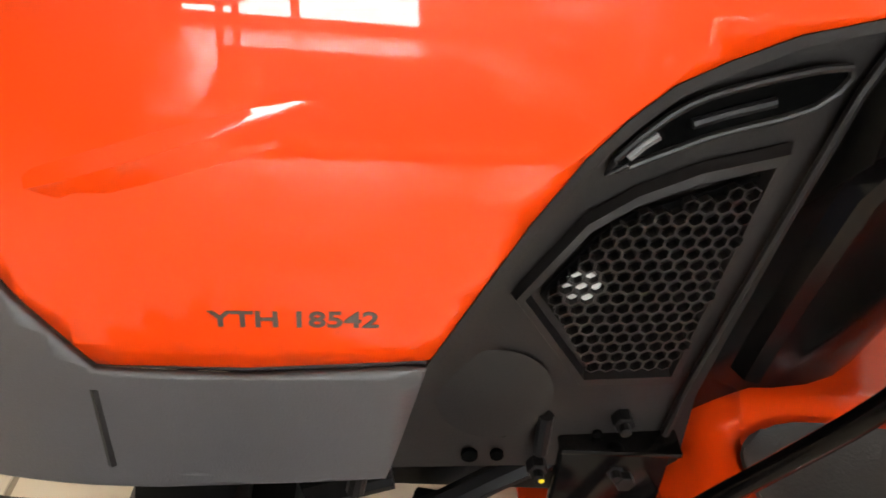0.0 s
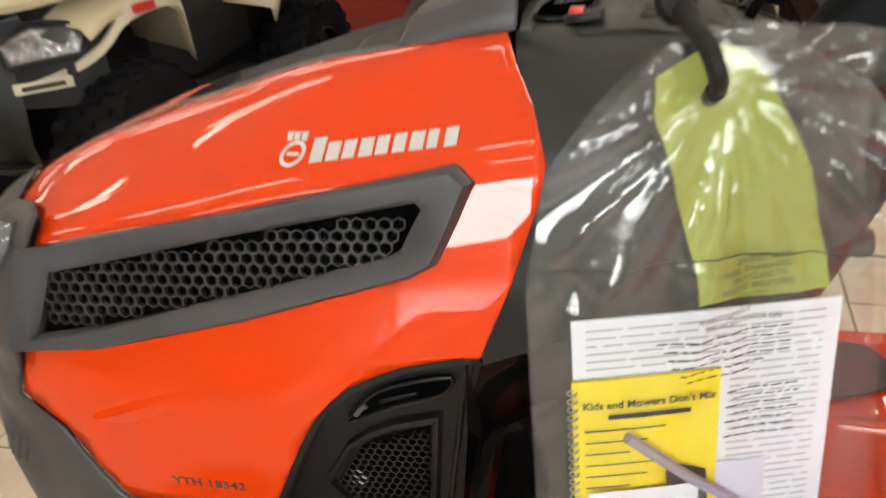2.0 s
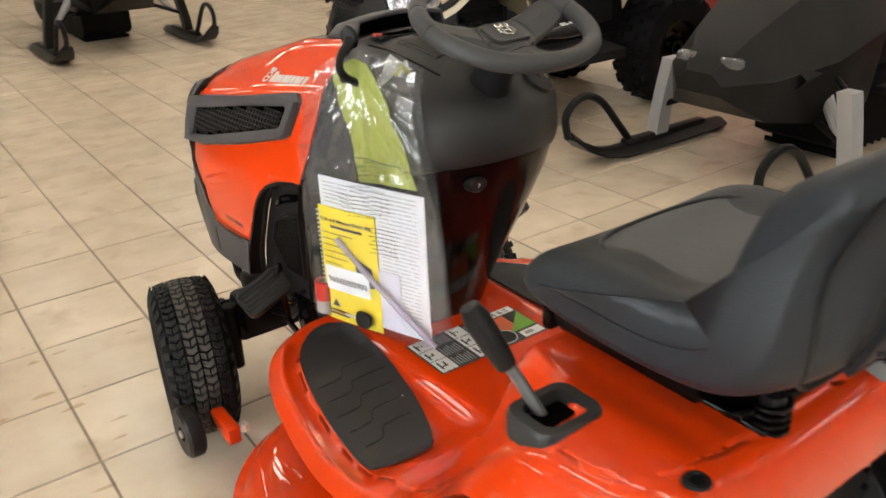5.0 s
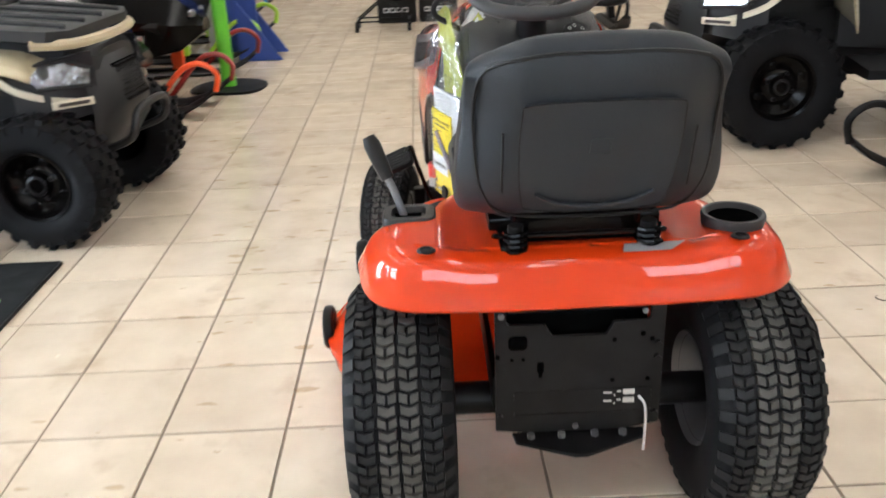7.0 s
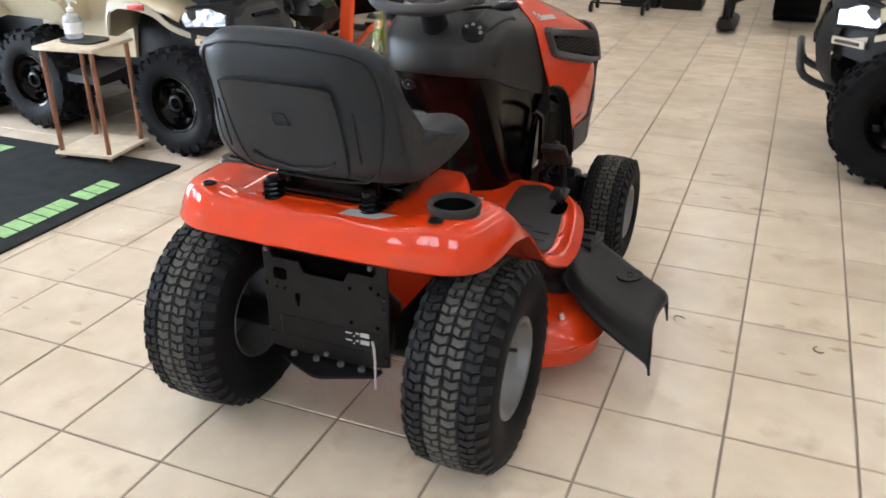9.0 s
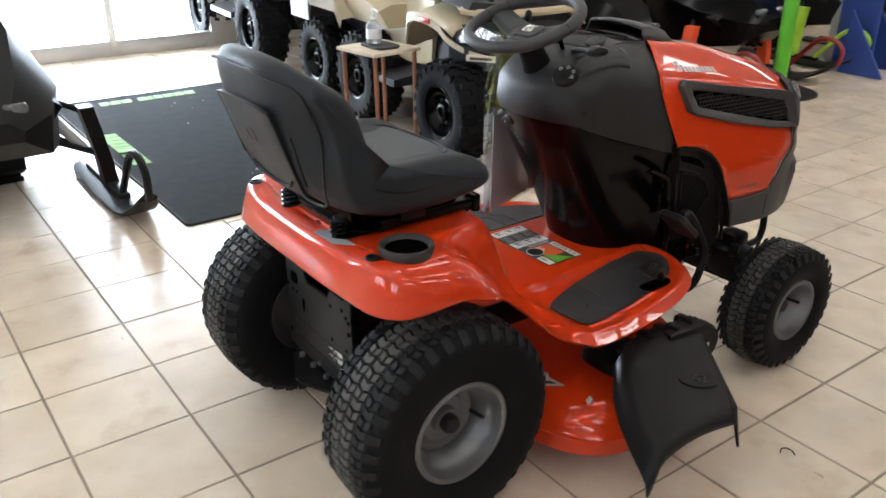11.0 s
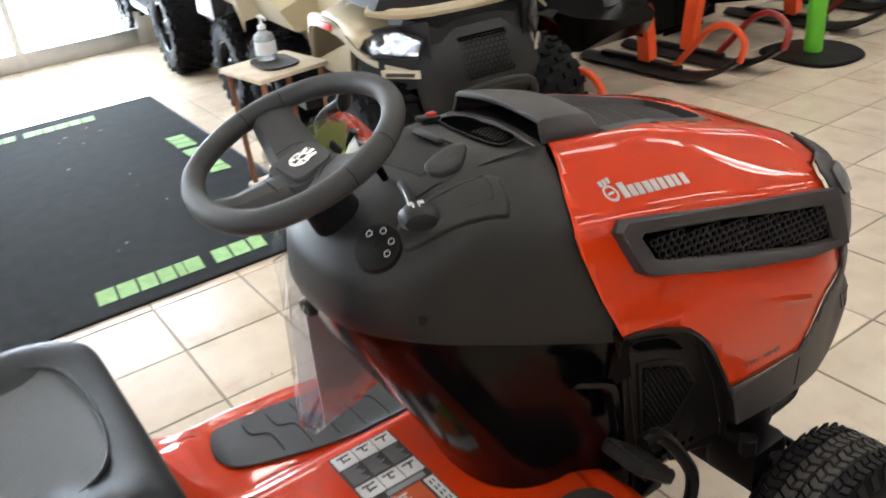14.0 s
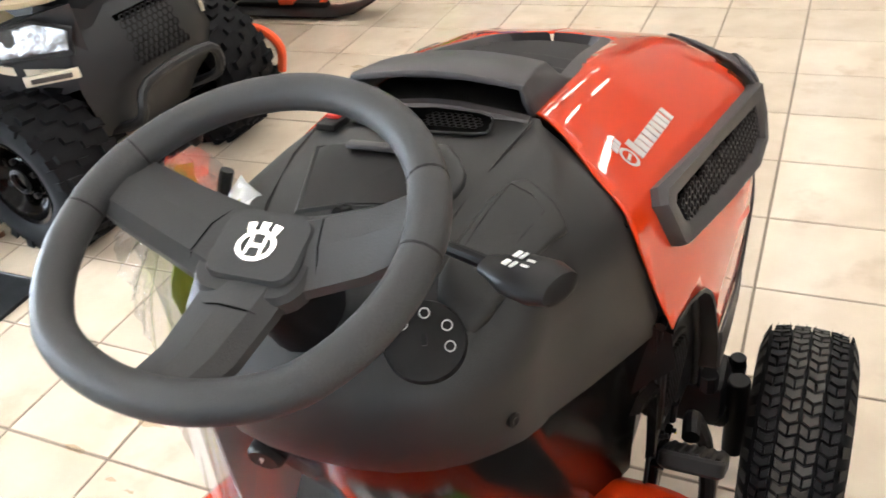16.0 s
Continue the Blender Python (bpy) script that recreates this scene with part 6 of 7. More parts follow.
# ---- the rest of the showroom floor ----
TAN = material("tan_body_plastic", (0.50, 0.42, 0.27), 0.38, vary=0.05, coat=0.3)
RACK = material("rack_plastic", (0.009, 0.0095, 0.0115), 0.45, vary=0.12, bump=0.1)
SLEDORANGE = material("ski_loop_orange", (0.85, 0.10, 0.02), 0.4, vary=0.05)
SLEDRED = material("sled_red", (0.26, 0.010, 0.008), 0.3, coat=0.6, vary=0.05)
SLEDGREY = material("sled_silver", (0.45, 0.46, 0.48), 0.35, metal=0.3, vary=0.06)
LIMEP = material("ski_loop_lime", (0.45, 0.75, 0.05), 0.4)
BLUE = material("stand_blue", (0.03, 0.07, 0.32), 0.55, vary=0.1)
SKIBLUE = material("ski_blue", (0.05, 0.28, 0.62), 0.4)
WOOD = material("birch_board", (0.66, 0.56, 0.42), 0.55, vary=0.12, scale=18)
DOWEL = material("brown_dowel", (0.26, 0.11, 0.055), 0.5, vary=0.15, scale=25)
PALEBAND = material("pale_band_plastic", (0.62, 0.56, 0.44), 0.35, vary=0.05, coat=0.3)
LAMPGLASS = clear("headlamp_glass", (0.92, 0.93, 0.95), 0.3, 0.04, haze=0.06)
# strong colour noise paints sparkle into the headlamp's metal bowl
LAMPFACE = material("sparkle_reflector", (0.55, 0.55, 0.57), 0.14, metal=1.0, vary=0.6, scale=30, bump=1.0, bump_scale=45)
GREYLINT = material("grey_lint", (0.22, 0.22, 0.23), 0.9)


def knobby(parent, x, y, r, w, side):
    """A knobbly off-road wheel as a part."""
    m = Matrix.Translation((x, y, r)) @ Matrix.Diagonal((side, 1, 1, 1))
    rim = r * .50
    prof = [(rim, -w * .40), (rim + .02, -w * .47), (r - .07, -w * .50), (r - .03, -w * .46), (r - .016, -w * .36), (r - .012, 0), (r - .016, w * .36), (r - .03, w * .46), (r - .07, w * .50), (rim + .02, w * .47), (rim, w * .40)]
    tyre = part("wheel", moved(revolve(prof, 40), m), RUBBER, parent, "black knobbly off-road tyre on a black rim")
    bm = bmesh.new()
    n = 22
    for k in range(n):
        for row, (xc, hw, ln) in enumerate(((-.30, .09, .45), (-.10, .08, .38), (.10, .08, .38), (.30, .09, .45), (-.46, .045, .5), (.46, .045, .5))):
            a0 = 2 * math.pi * (k + .5 * (row % 2)) / n
            da = ln * math.pi / n
            rr = r - (.014 if row < 4 else .040)
            pts = []
            for lift in (-.012, .014 if row < 4 else .016):
                pts.append([bm.verts.new((xx * w, (rr + lift) * math.cos(a), (rr + lift) * math.sin(a))) for xx, a in ((xc - hw, a0 - da), (xc + hw, a0 - da * .6), (xc + hw, a0 + da), (xc - hw, a0 + da * .6))])
            lo, hi = pts
            bm.faces.new(hi)
            for i in range(4):
                bm.faces.new((lo[i], lo[(i + 1) % 4], hi[(i + 1) % 4], hi[i]))
    bmesh.ops.recalc_face_normals(bm, faces=bm.faces)
    lug = part("tread_block", moved(bm, m), RUBBER, tyre, "", False)
    lug["kind"] = "stuff"
    e = w * .40
    part("rim", moved(revolve([(rim + .004, e + .004), (rim + .006, e + .012), (rim - .006, e + .008), (rim - .014, e - .03), (rim * .62, e - .05), (rim * .50, e - .03), (.05, e - .028), (.045, e - .012), (0, e - .012)], 30), m), GLOSSBLACK, tyre, "", True, None, 50)
    for k in range(4):
        a = k * math.pi / 2 + .4
        part("wheel_nut", moved(cyl((e - .03, rim * .44 * math.cos(a), rim * .44 * math.sin(a)), (e - .016, rim * .44 * math.cos(a), rim * .44 * math.sin(a)), .010, 6), m), STEEL, tyre)
        part("spoke", moved(box((e - .034, rim * .72 * math.cos(a + .75), rim * .72 * math.sin(a + .75)), (.014, rim * .26, rim * .26), .008), m), GLOSSBLACK, tyre)
    part("hub_ring", moved(revolve([(.036, e - .012), (.040, e - .004), (.030, e), (.026, e - .008)], 20), m), STEEL, tyre)
    return tyre


def atv(name, label, body, m, k=1.0, axles=(0, -1.22), half=.36, r=.275, bed=False):
    """A quad bike, nose towards +y, its front axle at the origin."""
    t = tagged(new(name), label, "quad bike")
    t.matrix_basis = m
    V = lambda *p: Vector(p) * k
    for y in axles:
        for s in (-1, 1):
            knobby(t, s * half, y * k, r, .22 * k, s)
    back = min(axles)
    P = lambda n, bm, mat, lab="", par=None, ang=35: part(n, bm, mat, par or t, lab, True, None, ang)
    # lower body and belly
    P("belly", loft([[V(x, y, z) for x, z in ((-.20, .26), (.20, .26), (.25, .36), (.22, .56), (-.22, .56), (-.25, .36))] for y in (back - .12, -.35, .02, .16)]), STEEL)
    for s in (-1, 1):
        P("foot_board", loft([[V(s * .20, y, .30), V(s * .46, y, .29), V(s * .46, y, .33), V(s * .22, y, .36)] for y in (-.36, -.58 if bed else -.84)]), RACK)
        for y in axles:
            for z, q in ((.22, .05), (.36, .03)):
                P("suspension_arm", tube([V(s * .12, y - .12, z + .05), V(s * .34, y, z), V(s * .12, y + .10, z + .05)], .013 * k, 8), STEEL)
            P("shock_absorber", tube([V(s * .16, y - .03, .60), V(s * .24, y, .42), V(s * .30, y, .30)], lambda i: (.018, .030, .016)[i] * k, 10), STEEL)
        # front fender: body plastic on top, a pale band along its edge and under the lamp, open wheel arch
        ys = (.16, .08, -.04, -.18, -.27, -.31)
        zs = (.655, .685, .705, .705, .66, .50)
        arch = [[V(s * .16, y, z + .05), V(s * .28, y, z + .04), V(s * .39, y, z + .012), V(s * .415, y, z - .020)] for y, z in zip(ys, zs)]
        fd = P("front_fender", loft(arch, False, False), body, "", None, 50)
        fd.modifiers.new("sheet", "SOLIDIFY").thickness = .008
        path = smooth_path([V(s * .405, -.31, .50), V(s * .415, -.275, .645), V(s * .420, -.22, .688), V(s * .415, -.10, .690), V(s * .40, 0, .665), V(s * .375, .075, .60), V(s * .32, .17, .555), V(s * .235, .285, .525)], 3)
        rim_w = [.030, .034, .042, .044, .038, .026, .022, .016]
        P("fender_band", loft([[p + V(0, 0, -wd), p + V(s * .012, .006, -wd), p + V(s * .012, .006, wd), p + V(0, 0, wd)] for p, wd in zip(path, np.interp(np.linspace(0, 7, len(path)), range(8), rim_w) * .55)]), PALEBAND, "pale moulded band along the fender", fd)
        P("fender_liner", loft([[V(s * .20, y, z + .02), V(s * .24, y, .40)] for y, z in zip(ys, zs)], False, False), BLACK, "", fd)
        P("reflector", box(V(s * .434, -.07, .685), (.010 * k, .10 * k, .026 * k), .004), REDP, "", fd)
        # headlamp behind a slanted lens
        lens = [V(s * .375, .100, .668), V(s * .29, .230, .690), V(s * .225, .300, .650), V(s * .245, .300, .590), V(s * .365, .150, .598)]
        mid = sum(lens, Vector()) / 5
        outw = V(s * .6, .8, .1) * .03
        lp = P("headlamp", loft([[p - outw * 1.5 for p in lens], lens, [mid + (p - mid) * .8 + outw * .6 for p in lens]]), LAMPGLASS, "clear headlamp lens", None, 25)
        P("reflector_bowl", loft([[mid + (p - mid) * .92 + outw * .1 for p in lens], [mid + (p - mid) * .5 - outw for p in lens]], True, True), LAMPFACE, "", lp)
        P("lamp_trim", tube([p + outw * .1 for p in lens], .008 * k, 6, True), RACK, "", lp)
        P("name_plate", box(V(s * .30, .245, .535), (.15 * k, .012 * k, .030 * k), .003, Matrix.Rotation(radians(-s * 50), 4, "Z")), PALEBAND, "", lp)
        P("plate_bar", box(V(s * .305, .251, .535), (.11 * k, .010 * k, .012 * k), 0, Matrix.Rotation(radians(-s * 50), 4, "Z")), DARKPRINT, "", lp)
        P("cheek", loft([[V(s * .20, .30, z + .02), V(s * .34, .17, z), V(s * .37, .06, z - .02), V(s * .22, .06, z)] for z in (.69, .60, .56, .46)]), RACK, "", lp)
        # rear fender
        arch = [[V(s * .16, y, z + .04), V(s * .32, y, z + .02), V(s * .45, y, z), V(s * .46, y, z - .05)] for y, z in ((back + .42, .56), (back + .30, .70), (back + .05, .74), (back - .20, .70))]
        rf = P("rear_fender", loft(arch, False, False), body, "", None, 50)
        rf.modifiers.new("sheet", "SOLIDIFY").thickness = .008
    # fascia, grille, bumper
    P("fascia", loft([[V(-x, y, z) for x, y, z in pts] + [V(x, y, z) for x, y, z in reversed(pts)] for pts in (((.10, .30, .67), (.26, .22, .68)), ((.11, .34, .60), (.24, .27, .60)), ((.13, .36, .50), (.27, .30, .48)), ((.15, .34, .40), (.24, .28, .38)), ((.12, .26, .28), (.18, .20, .28)))], True, True), RACK, "dark grey front fascia", None, 30)
    P("grille", honeycomb([(-.10, .50), (.10, .50), (.09, .64), (-.09, .64)], .012, lambda a, b, l: V(a, .365 - (b - .5) * .25 + l, b), .25), BLACK)
    # black sheet paints the shade behind the grille's holes
    P("grille_shade", box(V(0, .335, .57), (.20 * k, .01 * k, .14 * k), 0, Matrix.Rotation(radians(14), 4, "X")), SHADE_BLACK)
    P("bumper", tube(smooth_path([V(-.16, .22, .30), V(-.17, .38, .36), V(-.13, .41, .46), V(.13, .41, .46), V(.17, .38, .36), V(.16, .22, .30)], 4), .016 * k, 8), RACK)
    # hood, rack, bars, seat
    P("nose", loft([[V(-w, y, z - .05), V(-w * .9, y, z), V(-w * .4, y, z + .02), V(w * .4, y, z + .02), V(w * .9, y, z), V(w, y, z - .05)] for y, w, z in ((.30, .18, .68), (.22, .28, .72), (.0, .30, .76), (-.25, .22, .80), (-.40, .14, .82))]), RACK, "dark nose", None, 40)
    P("front_rack", loft([[V(-w, y, z), V(w, y, z), V(w * .94, y, z + .035), V(-w * .94, y, z + .035)] for y, w, z in ((.26, .26, .755), (.22, .36, .765), (-.12, .40, .795), (-.22, .30, .80))]), RACK, "dark moulded front rack")
    P("rack_band", tube(smooth_path([V(-.36, .16, .758), V(-.26, .268, .745), V(0, .30, .742), V(.26, .268, .745), V(.36, .16, .758)], 3), .020 * k, 8), body, "body-coloured front band")
    for x in (-.24, -.08, .08, .24):
        P("rack_bar", tube([V(x, .24, .802), V(x, -.18, .84)], .011 * k, 6), RACK)
    P("handlebar", tube(smooth_path([V(-.38, -.42, .98), V(-.20, -.36, 1.02), V(-.06, -.34, .94), V(.06, -.34, .94), V(.20, -.36, 1.02), V(.38, -.42, .98)], 4), .013 * k, 8), STEEL)
    for s in (-1, 1):
        P("grip", cyl(V(s * .27, -.385, 1.005), V(s * .39, -.42, .98), .018 * k, 12), BLACK)
    P("steering_pod", loft([[V(-w, -.36 + d, z), V(w, -.36 + d, z), V(w, -.28 + d, z), V(-w, -.28 + d, z)] for w, z, d in ((.09, .80, 0), (.10, .92, 0), (.06, 1.0, -.02))]), RACK)
    P("saddle", loft([[V(-w, y, z - .10), V(-w * .95, y, z - .02), V(-w * .6, y, z), V(w * .6, y, z), V(w * .95, y, z - .02), V(w, y, z - .10)] for y, w, z in ((-.38, .11, .82), (-.60, .15, .80), (-.90, .19, .82), (back + .05 if not bed else -1.10, .18, .84))]), SEATV, "black vinyl saddle")
    if bed:
        P("side_body", loft([[V(-.36, y, .56), V(.36, y, .56), V(.42, y, z), V(.34, y, z + .03), V(-.34, y, z + .03), V(-.42, y, z)] for y, z in ((-.60, .66), (-.85, .72), (back + .1, .74), (back - .28, .70))]), body, "body-coloured rear body")
        P("cargo_rack", loft([[V(-w, y, z), V(w, y, z), V(w * 1.02, y, z + .05), V(-w * 1.02, y, z + .05)] for y, w, z in ((-.85, .36, .80), (-.95, .42, .80), (back - .20, .42, .80), (back - .32, .34, .80))]), RACK, "dark moulded cargo rack")
        for x in (-.36, -.12, .12, .36):
            P("rack_bar", tube([V(x, -.90, .87), V(x, back - .28, .87)], .012 * k, 6), RACK)
    else:
        P("rear_rack", loft([[V(-w, y, z), V(w, y, z), V(w * .94, y, z + .035), V(-w * .94, y, z + .035)] for y, w, z in ((back + .20, .34, .80), (back - .20, .38, .80))]), RACK)
    for s in (-1, 1):
        P("side_panel", loft([[V(s * .20, y, z0), V(s * .26, y, z0), V(s * .24, y, z1), V(s * .16, y, z1)] for y, z0, z1 in ((-.30, .40, .74), (-.55, .38, .72), (-.95, .42, .74))]), body if bed else RACK)
    return t


six = atv("six_wheel_atv", "tan six-wheel quad bike with dark racks parked beside the mat", TAN, pose(-1.79, 1.99, 0, 0, 0, -95), 1.0, (.11, -.86, -1.46), .36, .260, True)
quad = atv("quad_bike", "tan and dark grey quad bike with black wheels", TAN, pose(1.40, 2.88, 0, 0, 0, 90), 1.10, (0, -1.22), .40, .300)
copy_thing(quad, pose(-4.36, 2.20, 0, 0, 0, -95))
tag = part("price_card", box((0, 0, 0), (.004, .29, .36), .001), PAPER, six, "white price card")
tag.location = (.475, -1.63, .68)
tag.rotation_euler = (0, 0, 0)


def snowmobile(name, label, shell, loop, m, spindle=None, half=.47):
    """A snowmobile, skis towards +y, ski legs at the origin."""
    t = tagged(new(name), label, "snowmobile", "snowmobiles")
    t.matrix_basis = m
    P = lambda n, bm, mat, lab="", par=None, ang=35: part(n, bm, mat, par or t, lab, True, None, ang)
    for s in (-1, 1):
        x = s * half
        prof = ((-.46, .055, .012), (-.36, .075, .012), (0, .085, .012), (.28, .080, .012), (.40, .072, .035), (.50, .060, .085), (.57, .040, .14))
        ski = P("ski", loft([[Vector((x - w, y, z + .012)), Vector((x - w * .9, y, z)), Vector((x + w * .9, y, z)), Vector((x + w, y, z + .012)), Vector((x + w * .3, y, z + .035)), Vector((x - w * .3, y, z + .035))] for y, w, z in prof]), BLACK, "black plastic ski", None, 30)
        P("ski_loop", tube(smooth_path([(x, .18, .05), (x, .27, .15), (x, .38, .27), (x, .47, .315), (x, .55, .30), (x, .60, .24), (x, .58, .15)], 4), .017, 8), loop, "coloured ski handle loop", ski)
        P("ski_rib", box((x, -.05, .055), (.05, .55, .03), .008), BLACK, "", ski)
        P("ski_leg", loft([[Vector((x * q - s * .0 + dx, dy, z)) for dx, dy in ((-.03, -.04), (.03, -.04), (.03, .04), (-.03, .04))] for q, z in ((1.0, .06), (.98, .16), (.93, .30), (.88, .42))]), spindle or loop, "", ski)
        for y, z in ((-.10, .20), (.10, .20), (0, .38)):
            P("control_arm", tube([(x * .94, 0, z), (x * .38, y - .15, z + .12)], .014, 8), STEEL)
        P("damper", tube([(x * .85, -.02, .22), (x * .55, -.08, .40), (x * .38, -.12, .55)], lambda i: (.018, .032, .020)[i], 10), SLEDGREY)
    P("hood", loft([[Vector((-w, y, z0)), Vector((-w * 1.1, y, (z0 + z1) / 2)), Vector((-w * .6, y, z1)), Vector((w * .6, y, z1)), Vector((w * 1.1, y, (z0 + z1) / 2)), Vector((w, y, z0))] for y, w, z0, z1 in ((.36, .10, .40, .48), (.22, .22, .30, .62), (-.05, .30, .26, .76), (-.40, .28, .28, .88), (-.60, .20, .40, .92))]), shell, "angular hood", None, 25)
    for s in (-1, 1):
        P("hood_panel", loft([[Vector((s * (a + .006), y, z)) for a, z in ((.25, z0), (.30, (z0 + z1) / 2), (.22, z1))] for y, z0, z1 in ((.12, .40, .52), (-.15, .36, .62), (-.42, .44, .70))], False, False), BLACK)
        P("lamp", box((s * .10, .30, .52), (.09, .04, .04), .010), LENS)
        P("running_board", box((s * .30, -.95, .30), (.14, .80, .03), .006), RACK)
    P("windscreen", loft([[Vector((-.20, y, z)), Vector((0, y + .06, z + .02)), Vector((.20, y, z))] for y, z in ((-.35, .88), (-.50, 1.10))], False, False), GLOSSBLACK)
    P("handlebar", tube(smooth_path([(-.36, -.66, 1.0), (-.16, -.60, 1.04), (.16, -.60, 1.04), (.36, -.66, 1.0)], 4), .013, 8), STEEL)
    P("saddle", loft([[Vector((-w, y, z - .16)), Vector((-w * .9, y, z)), Vector((w * .9, y, z)), Vector((w, y, z - .16))] for y, w, z in ((-.62, .12, .74), (-.95, .16, .72), (-1.45, .17, .78))]), SEATV)
    P("tunnel", box((0, -1.25, .46), (.38, 1.5, .16), .02), shell)
    loopy = []
    for k in range(24):
        a = 2 * math.pi * k / 24
        loopy.append((-1.2 + .85 * max(-1, min(1, 1.25 * math.cos(a))), .19 + .17 * max(-1, min(1, 1.3 * math.sin(a)))))
    P("track", loft([[Vector((x, y, z)) for y, z in loopy] for x in (-.19, .19)]), RUBBER, "black rubber track", None, 40)
    for k in range(26):
        y = -1.98 + k * .062
        P("track_lug", box((0, y, .012), (.36, .012, .024), .002), RUBBER)
    return t


snowmobile("snowmobile", "dark snowmobile with orange ski loops, parked nose out", GLOSSBLACK, SLEDORANGE, pose(-2.09, 3.06, 0, 0, 0, -90))
snowmobile("snowmobile", "dark snowmobile with red ski loops", GLOSSBLACK, SLEDRED, pose(-2.06, 4.30, 0, 0, 0, -90), SLEDORANGE)
snowmobile("snowmobile", "black snowmobile with lime ski loops", BLACK, LIMEP, pose(-2.15, 5.75, 0, 0, 0, -90))
snowmobile("snowmobile", "white and blue snowmobile far down the row", SKIBLUE, SKIBLUE, pose(-2.45, 7.9, 0, 0, 0, -90))
snowmobile("snowmobile", "black snowmobile with black ski loops beside the mat", BLACK, STEEL, pose(-2.22, -.44, 0, 0, 0, -90))
snowmobile("snowmobile", "black snowmobile with silver ski legs", BLACK, STEEL, pose(2.12, 1.50, 0, 0, 0, 90), SLEDGREY)
snowmobile("snowmobile", "black snowmobile parked tail out beside its neighbour", BLACK, STEEL, pose(4.38, .13, 0, 0, 0, -90), None, .38)
snowmobile("snowmobile", "dark snowmobile facing down the aisle", GLOSSBLACK, STEEL, pose(.92, 6.25, 0, 0, 0, 180), None, .53)

# entrance mat
mat_t = thing("entrance_mat", "black entrance mat with green lettering blocks", "mat", (-2.83, .79, .002))
bm = prism(rounded(2.41, 1.25, .02, 2), 0, .008, None)
part("mat_surface", bm, MAT, mat_t)
part("mat_edge", tube([Vector((x, y, .004)) for x, y in rounded(2.40, 1.24, .02, 2)], .006, 6, True), BLACK, mat_t)


def mat_word(cx, cy, length, height, turn):
    """A printed word as plain blocks."""
    widths = (1, 1, .95, .9, .45, .95, 0, .95, 1, .85)
    total = sum(w if w else .5 for w in widths)
    m = Matrix.Translation((cx + 2.83, cy - .79, 0)) @ Matrix.Rotation(radians(turn), 4, "Z")
    x = -length / 2
    for k, w in enumerate(widths):
        step = (w if w else .5) / total * length
        if w:
            u = step * .88
            sl = height * .12
            pts = [(x, -height / 2), (x + u, -height / 2), (x + u + sl, height / 2), (x + sl, height / 2)]
            part("letter_block", prism(pts, .008, .0095, m), LETTER, mat_t)
        x += step


mat_word(-1.765, .80, .62, .105, 90)
mat_word(-2.86, .275, .64, .09, 0)
mat_word(-2.87, 1.265, .64, .09, 180)
mat_word(-3.88, .74, .62, .09, -90)

rng = random.Random(11)
for k in range(14):
    x, y = -2.83 + rng.gauss(-.1, .45), .79 + rng.gauss(0, .25)
    a, r = rng.random() * 6.28, rng.uniform(.005, .014)
    part("lint_fleck", prism([(x + 2.83 + r * rng.uniform(.5, 1) * math.cos(a + i), y - .79 + .6 * r * rng.uniform(.5, 1) * math.sin(a + i)) for i in range(6)], .008, .0092), GREYLINT, mat_t)

# little table with its bottle
tb = thing("side_table", "small birch table with brown dowel legs", "table", (-2.10, 1.42, 0))
T1 = Matrix.Rotation(radians(7), 4, "Z")
part("tabletop", moved(prism(rounded(.31, .31, .006, 2), .526, .542, None, .002), Matrix.Translation((.01, -.01, 0)) @ T1), WOOD, tb)
part("shelf", moved(prism(rounded(.31, .31, .006, 2), .030, .046, None, .002), Matrix.Translation((-.005, .015, 0)) @ T1), WOOD, tb)
for sx in (-1, 1):
    for sy in (-1, 1):
        part("leg", tube([T1 @ Vector((sx * .128 - .005, sy * .128 + .015, .002)), T1 @ Vector((sx * .128 + .01, sy * .128 - .01, .528))], .0115, 12), DOWEL, tb)
tagged(part("grey_tray", moved(loft([[Vector((x * s, y * s, z)) for x, y in rounded(.21, .15, .05, 5)] for s, z in ((.96, .543), (1, .548), (1, .554), (.9, .552))]), Matrix.Translation((-2.09, 1.42, 0))), GREYPAD), "grey moulded tray on the small table", "tray")
bot = thing("pump_bottle", "clear pump bottle of hand gel on the tray", "bottle", (-2.14, 1.415, .553))
part("bottle_body", revolve([(0, 0), (.036, .002), (.040, .010), (.040, .085), (.034, .100), (.015, .112), (.014, .122)], 28, UPX), clear("bottle_plastic", (.90, .94, .96), .3, .06, haze=.25), bot)
part("label", revolve([(.0408, .025), (.0408, .075)], 28, UPX), PAPER, bot)
part("pump", joined(revolve([(.016, .120), (.016, .134), (.006, .138), (.006, .160), (.012, .162), (.012, .172), (0, .174)], 16, UPX), tube([(0, 0, .167), (.035, 0, .166), (.045, 0, .158)], .005, 8)), PAPER, bot, "white pump head")

# green post on its foot
post = thing("green_post", "lime green post on a flat black foot", "post", (-1.60, 4.28, 0))
part("foot", prism(outline([(-.22, -.16), (.18, -.20), (.24, .10), (.02, .24), (-.20, .14)], 5), .002, .020, None, .004), BLACK, post)
part("shaft", cyl((0, 0, .018), (0, 0, 2.5), .048, 20), GREEN, post)
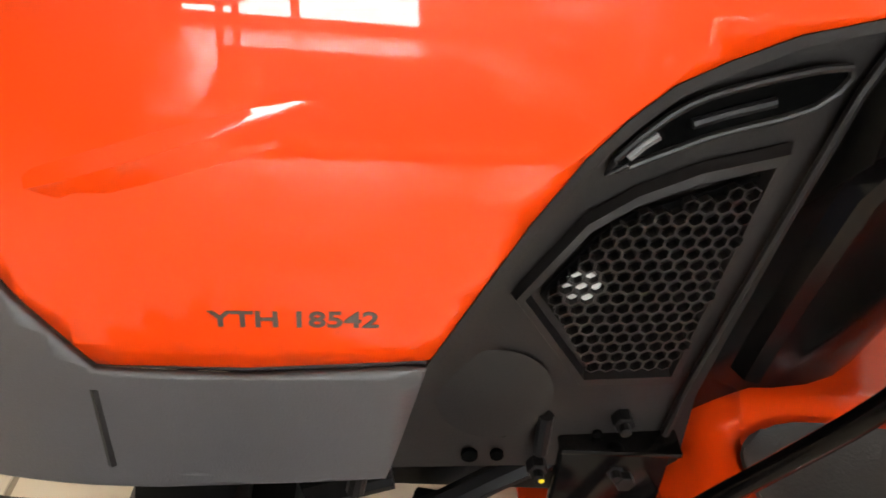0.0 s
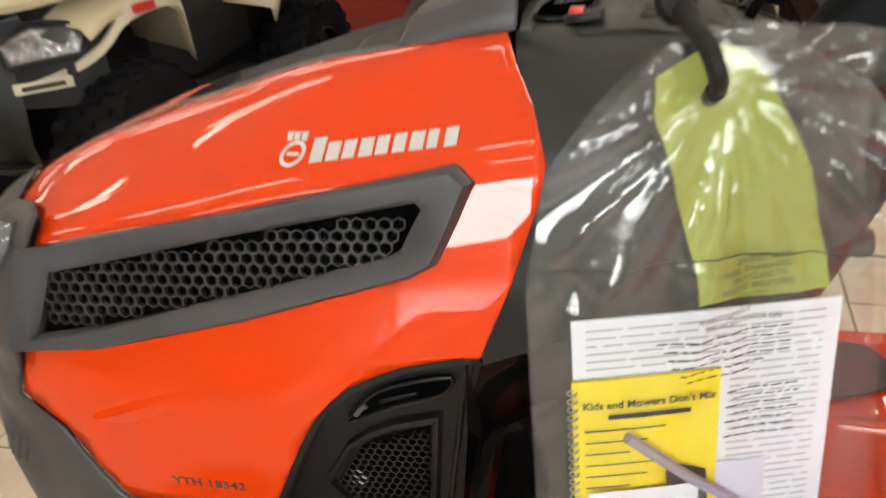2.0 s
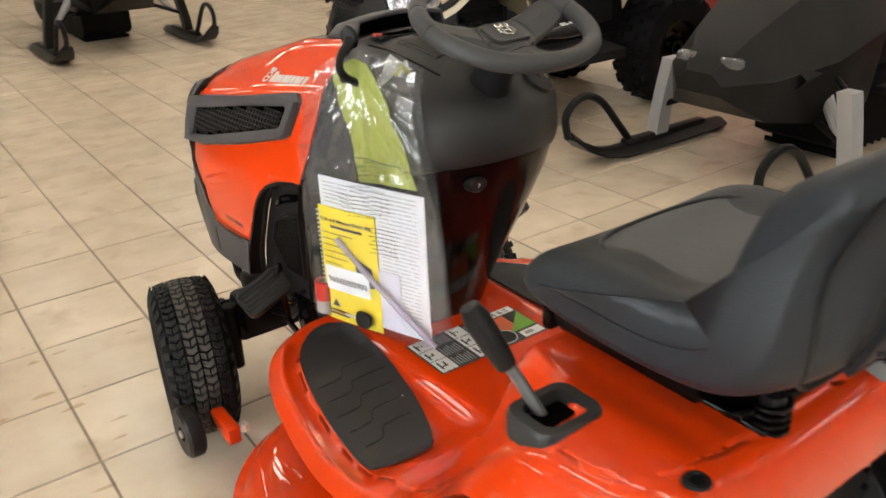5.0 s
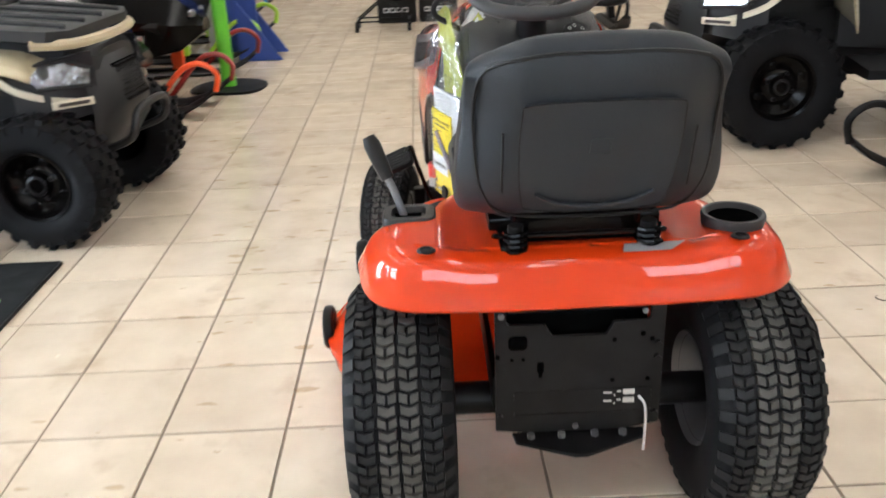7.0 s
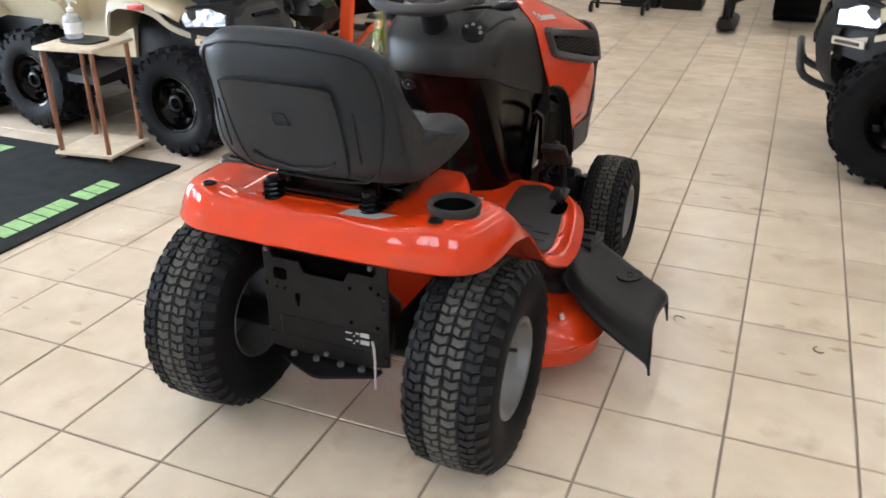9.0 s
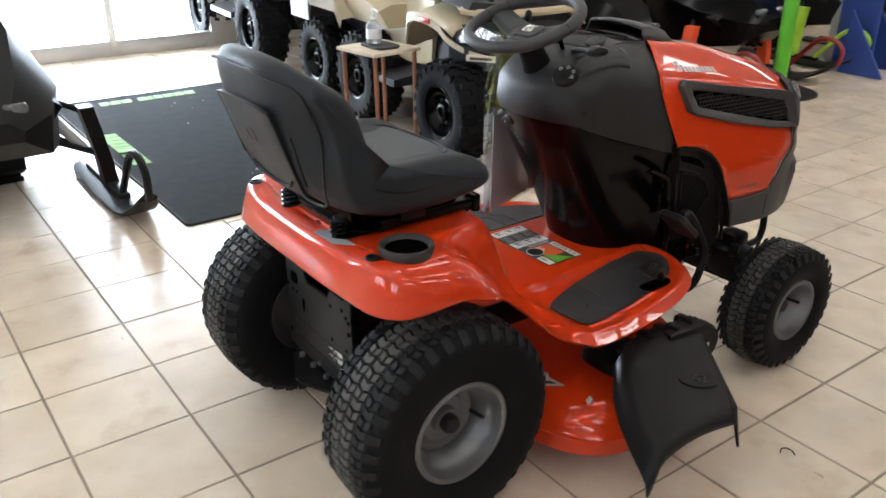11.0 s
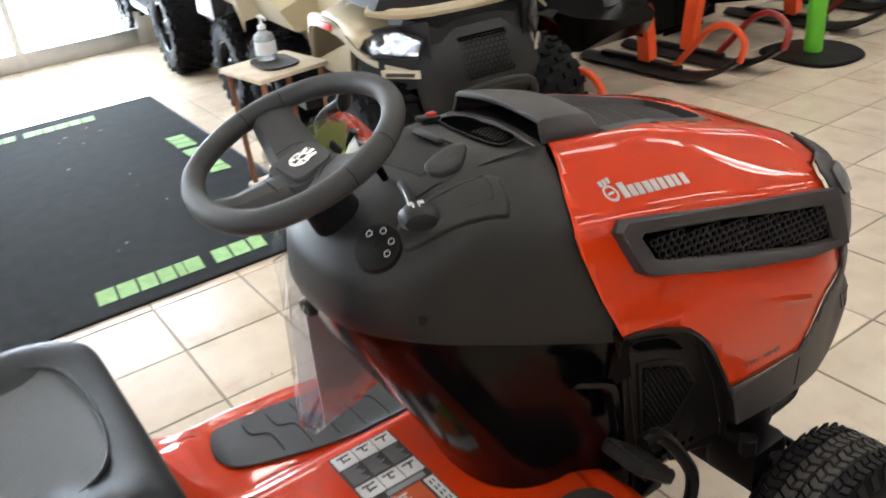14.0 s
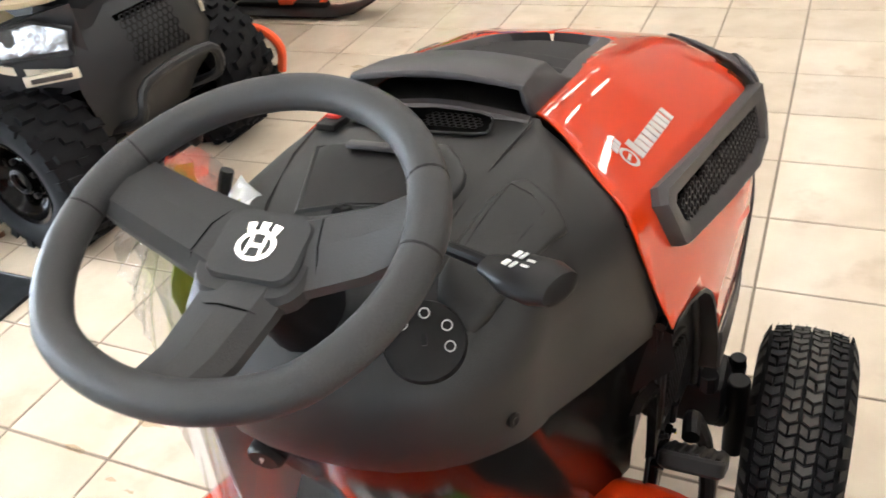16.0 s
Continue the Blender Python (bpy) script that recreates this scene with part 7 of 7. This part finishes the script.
# blue stand
stand = thing("display_stand", "blue folding display stand with triangular feet", "display stand", (-1.72, 5.40, 0))
part("panel", box((0, 0, .95), (.30, .03, 1.86), .006), BLUE, stand)
part("panel_back", box((-.14, .12, .95), (.28, .03, 1.86), .006), SLEDGREY, stand)
for y in (-.16, .20):
    part("foot", prism([(0, 0), (.34, 0), (.03, .46)], -.012, .012, Matrix.Translation((0, y, .004)) @ Matrix.Rotation(radians(90), 4, "X"), .002), BLUE, stand)
# black crates and a trolley
for k in range(6):
    cr = thing("storage_crate", "black plastic storage crate with pale printed blocks", "crate", (-.50 + .40 * (k % 2), 7.08, .002 + .305 * (k // 2)), "stacked crates")
    part("crate_body", loft([[Vector((a * q, b * q, c)) for a, b in rounded(.38, .36, .03, 3)] for q, c in ((.95, 0), (1, .04), (1, .25), (1.02, .26), (1.02, .295), (.98, .303))]), BLACK, cr, "", True)
    for q in range(4):
        ring = [(-.105 + q * .062 + a, .125 + b) for a, b in rounded(.056, .046, .012, 3)]
        inn = [(-.105 + q * .062 + a, .125 + b) for a, b in rounded(.036, .024, .008, 3)]
        part("printed_block", loft([[Vector((x, -.1905 - d, z)) for x, z in lp] for lp, d in ((ring, 0), (ring, .002), (inn, .002), (inn, 0))], True, False), SILVER, cr)
    # hand hole's inner shade painted as a black block
    part("hand_hole_shade", box((0, -.188, .225), (.10, .006, .022), .004), SHADE_BLACK, cr)
tro = thing("wire_trolley", "small black wire trolley on castors", "trolley", (-.62, 6.55, 0))
for y in (-.14, .14):
    part("rail", tube([(-.24, y, .095), (.02, y, .30), (.10, y, .62)], .008, 6), STEEL, tro)
    part("rail", tube([(-.24, y, .095), (.24, y, .095)], .008, 6), STEEL, tro)
    part("rail", tube([(.02, y, .30), (.24, y, .095)], .007, 6), STEEL, tro)
for x in (-.24, .02, .24):
    part("cross_bar", tube([(x, -.14, .095 if x else .30), (x, .14, .095 if x else .30)] if x != .02 else [(x, -.14, .30), (x, .14, .30)], .007, 6), STEEL, tro)
for x in (-.24, .24):
    for y in (-.14, .14):
        part("castor", cyl((x - .015, y, .046), (x + .015, y, .046), .044, 14), BLACK, tro)
        part("castor_fork", box((x, y, .085), (.022, .03, .04), .006), STEEL, tro)
# red cabinet behind the quad bikes
rc = thing("red_cabinet", "red steel cabinet by the far wall", "cabinet", (4.5, 2.0, 0))
part("cabinet_body", box((0, 0, .52), (.55, 2.9, 1.02), .01), SLEDRED, rc)
part("cabinet_top", box((0, 0, 1.045), (.58, 2.94, .03), .006), STEEL, rc)
for y in (-.96, 0, .96):
    part("cabinet_door", box((-.283, y, .54), (.012, .93, .90), .003), SLEDRED, rc)
    part("door_handle", tube([(-.30, y + .36, .50), (-.32, y + .36, .52), (-.32, y + .36, .70), (-.30, y + .36, .72)], .008, 6), CHROME, rc)

# scraps lying on the tiles
for x, y, a in ((.708, .864, .4), (1.12, .838, 2.0)):
    wire = [(x + .022 * math.cos(a + q * .9) * (1 - .12 * q), y + .018 * math.sin(a + q * .9), .006) for q in range(5)]
    tagged(part("wire_scrap", tube(smooth_path(wire, 3), .0016, 5), STEEL), "short curl of dark wire lying on the tiles", "wire scrap", "floor scraps")

# dried dirt on the walkway tiles
DIRT = clear("dried_dirt", (0.88, 0.80, 0.69), 0.02, 0.6, haze=0.10)
rng = random.Random(3)
dirt = bmesh.new()
spots = [(-.9, 1.0), (-.6, 1.6), (-.85, 2.2), (-1.15, .2), (-.7, .5), (-1.0, 1.6), (.75, 2.1), (1.0, .9), (-1.3, 2.9), (-.5, 3.2)]
for k in range(90):
    cx, cy = spots[k % 10]
    x, y, r, a = cx + rng.gauss(0, .16), cy + rng.gauss(0, .22), rng.uniform(.006, .030) * (1 if k % 4 else 1.6), rng.random() * 6.3
    pts = [dirt.verts.new((x + 1.7 * r * rng.uniform(.25, 1) * math.cos(i * .7), y + .6 * r * rng.uniform(.25, 1) * math.sin(i * .7), .0021 + k * .000004)) for i in range(9)]
    dirt.faces.new(pts)
tagged(part("floor_dirt", dirt, DIRT, None, "", False), "brown scuffs of dried dirt on the tiles", "dirt", kind="stuff")
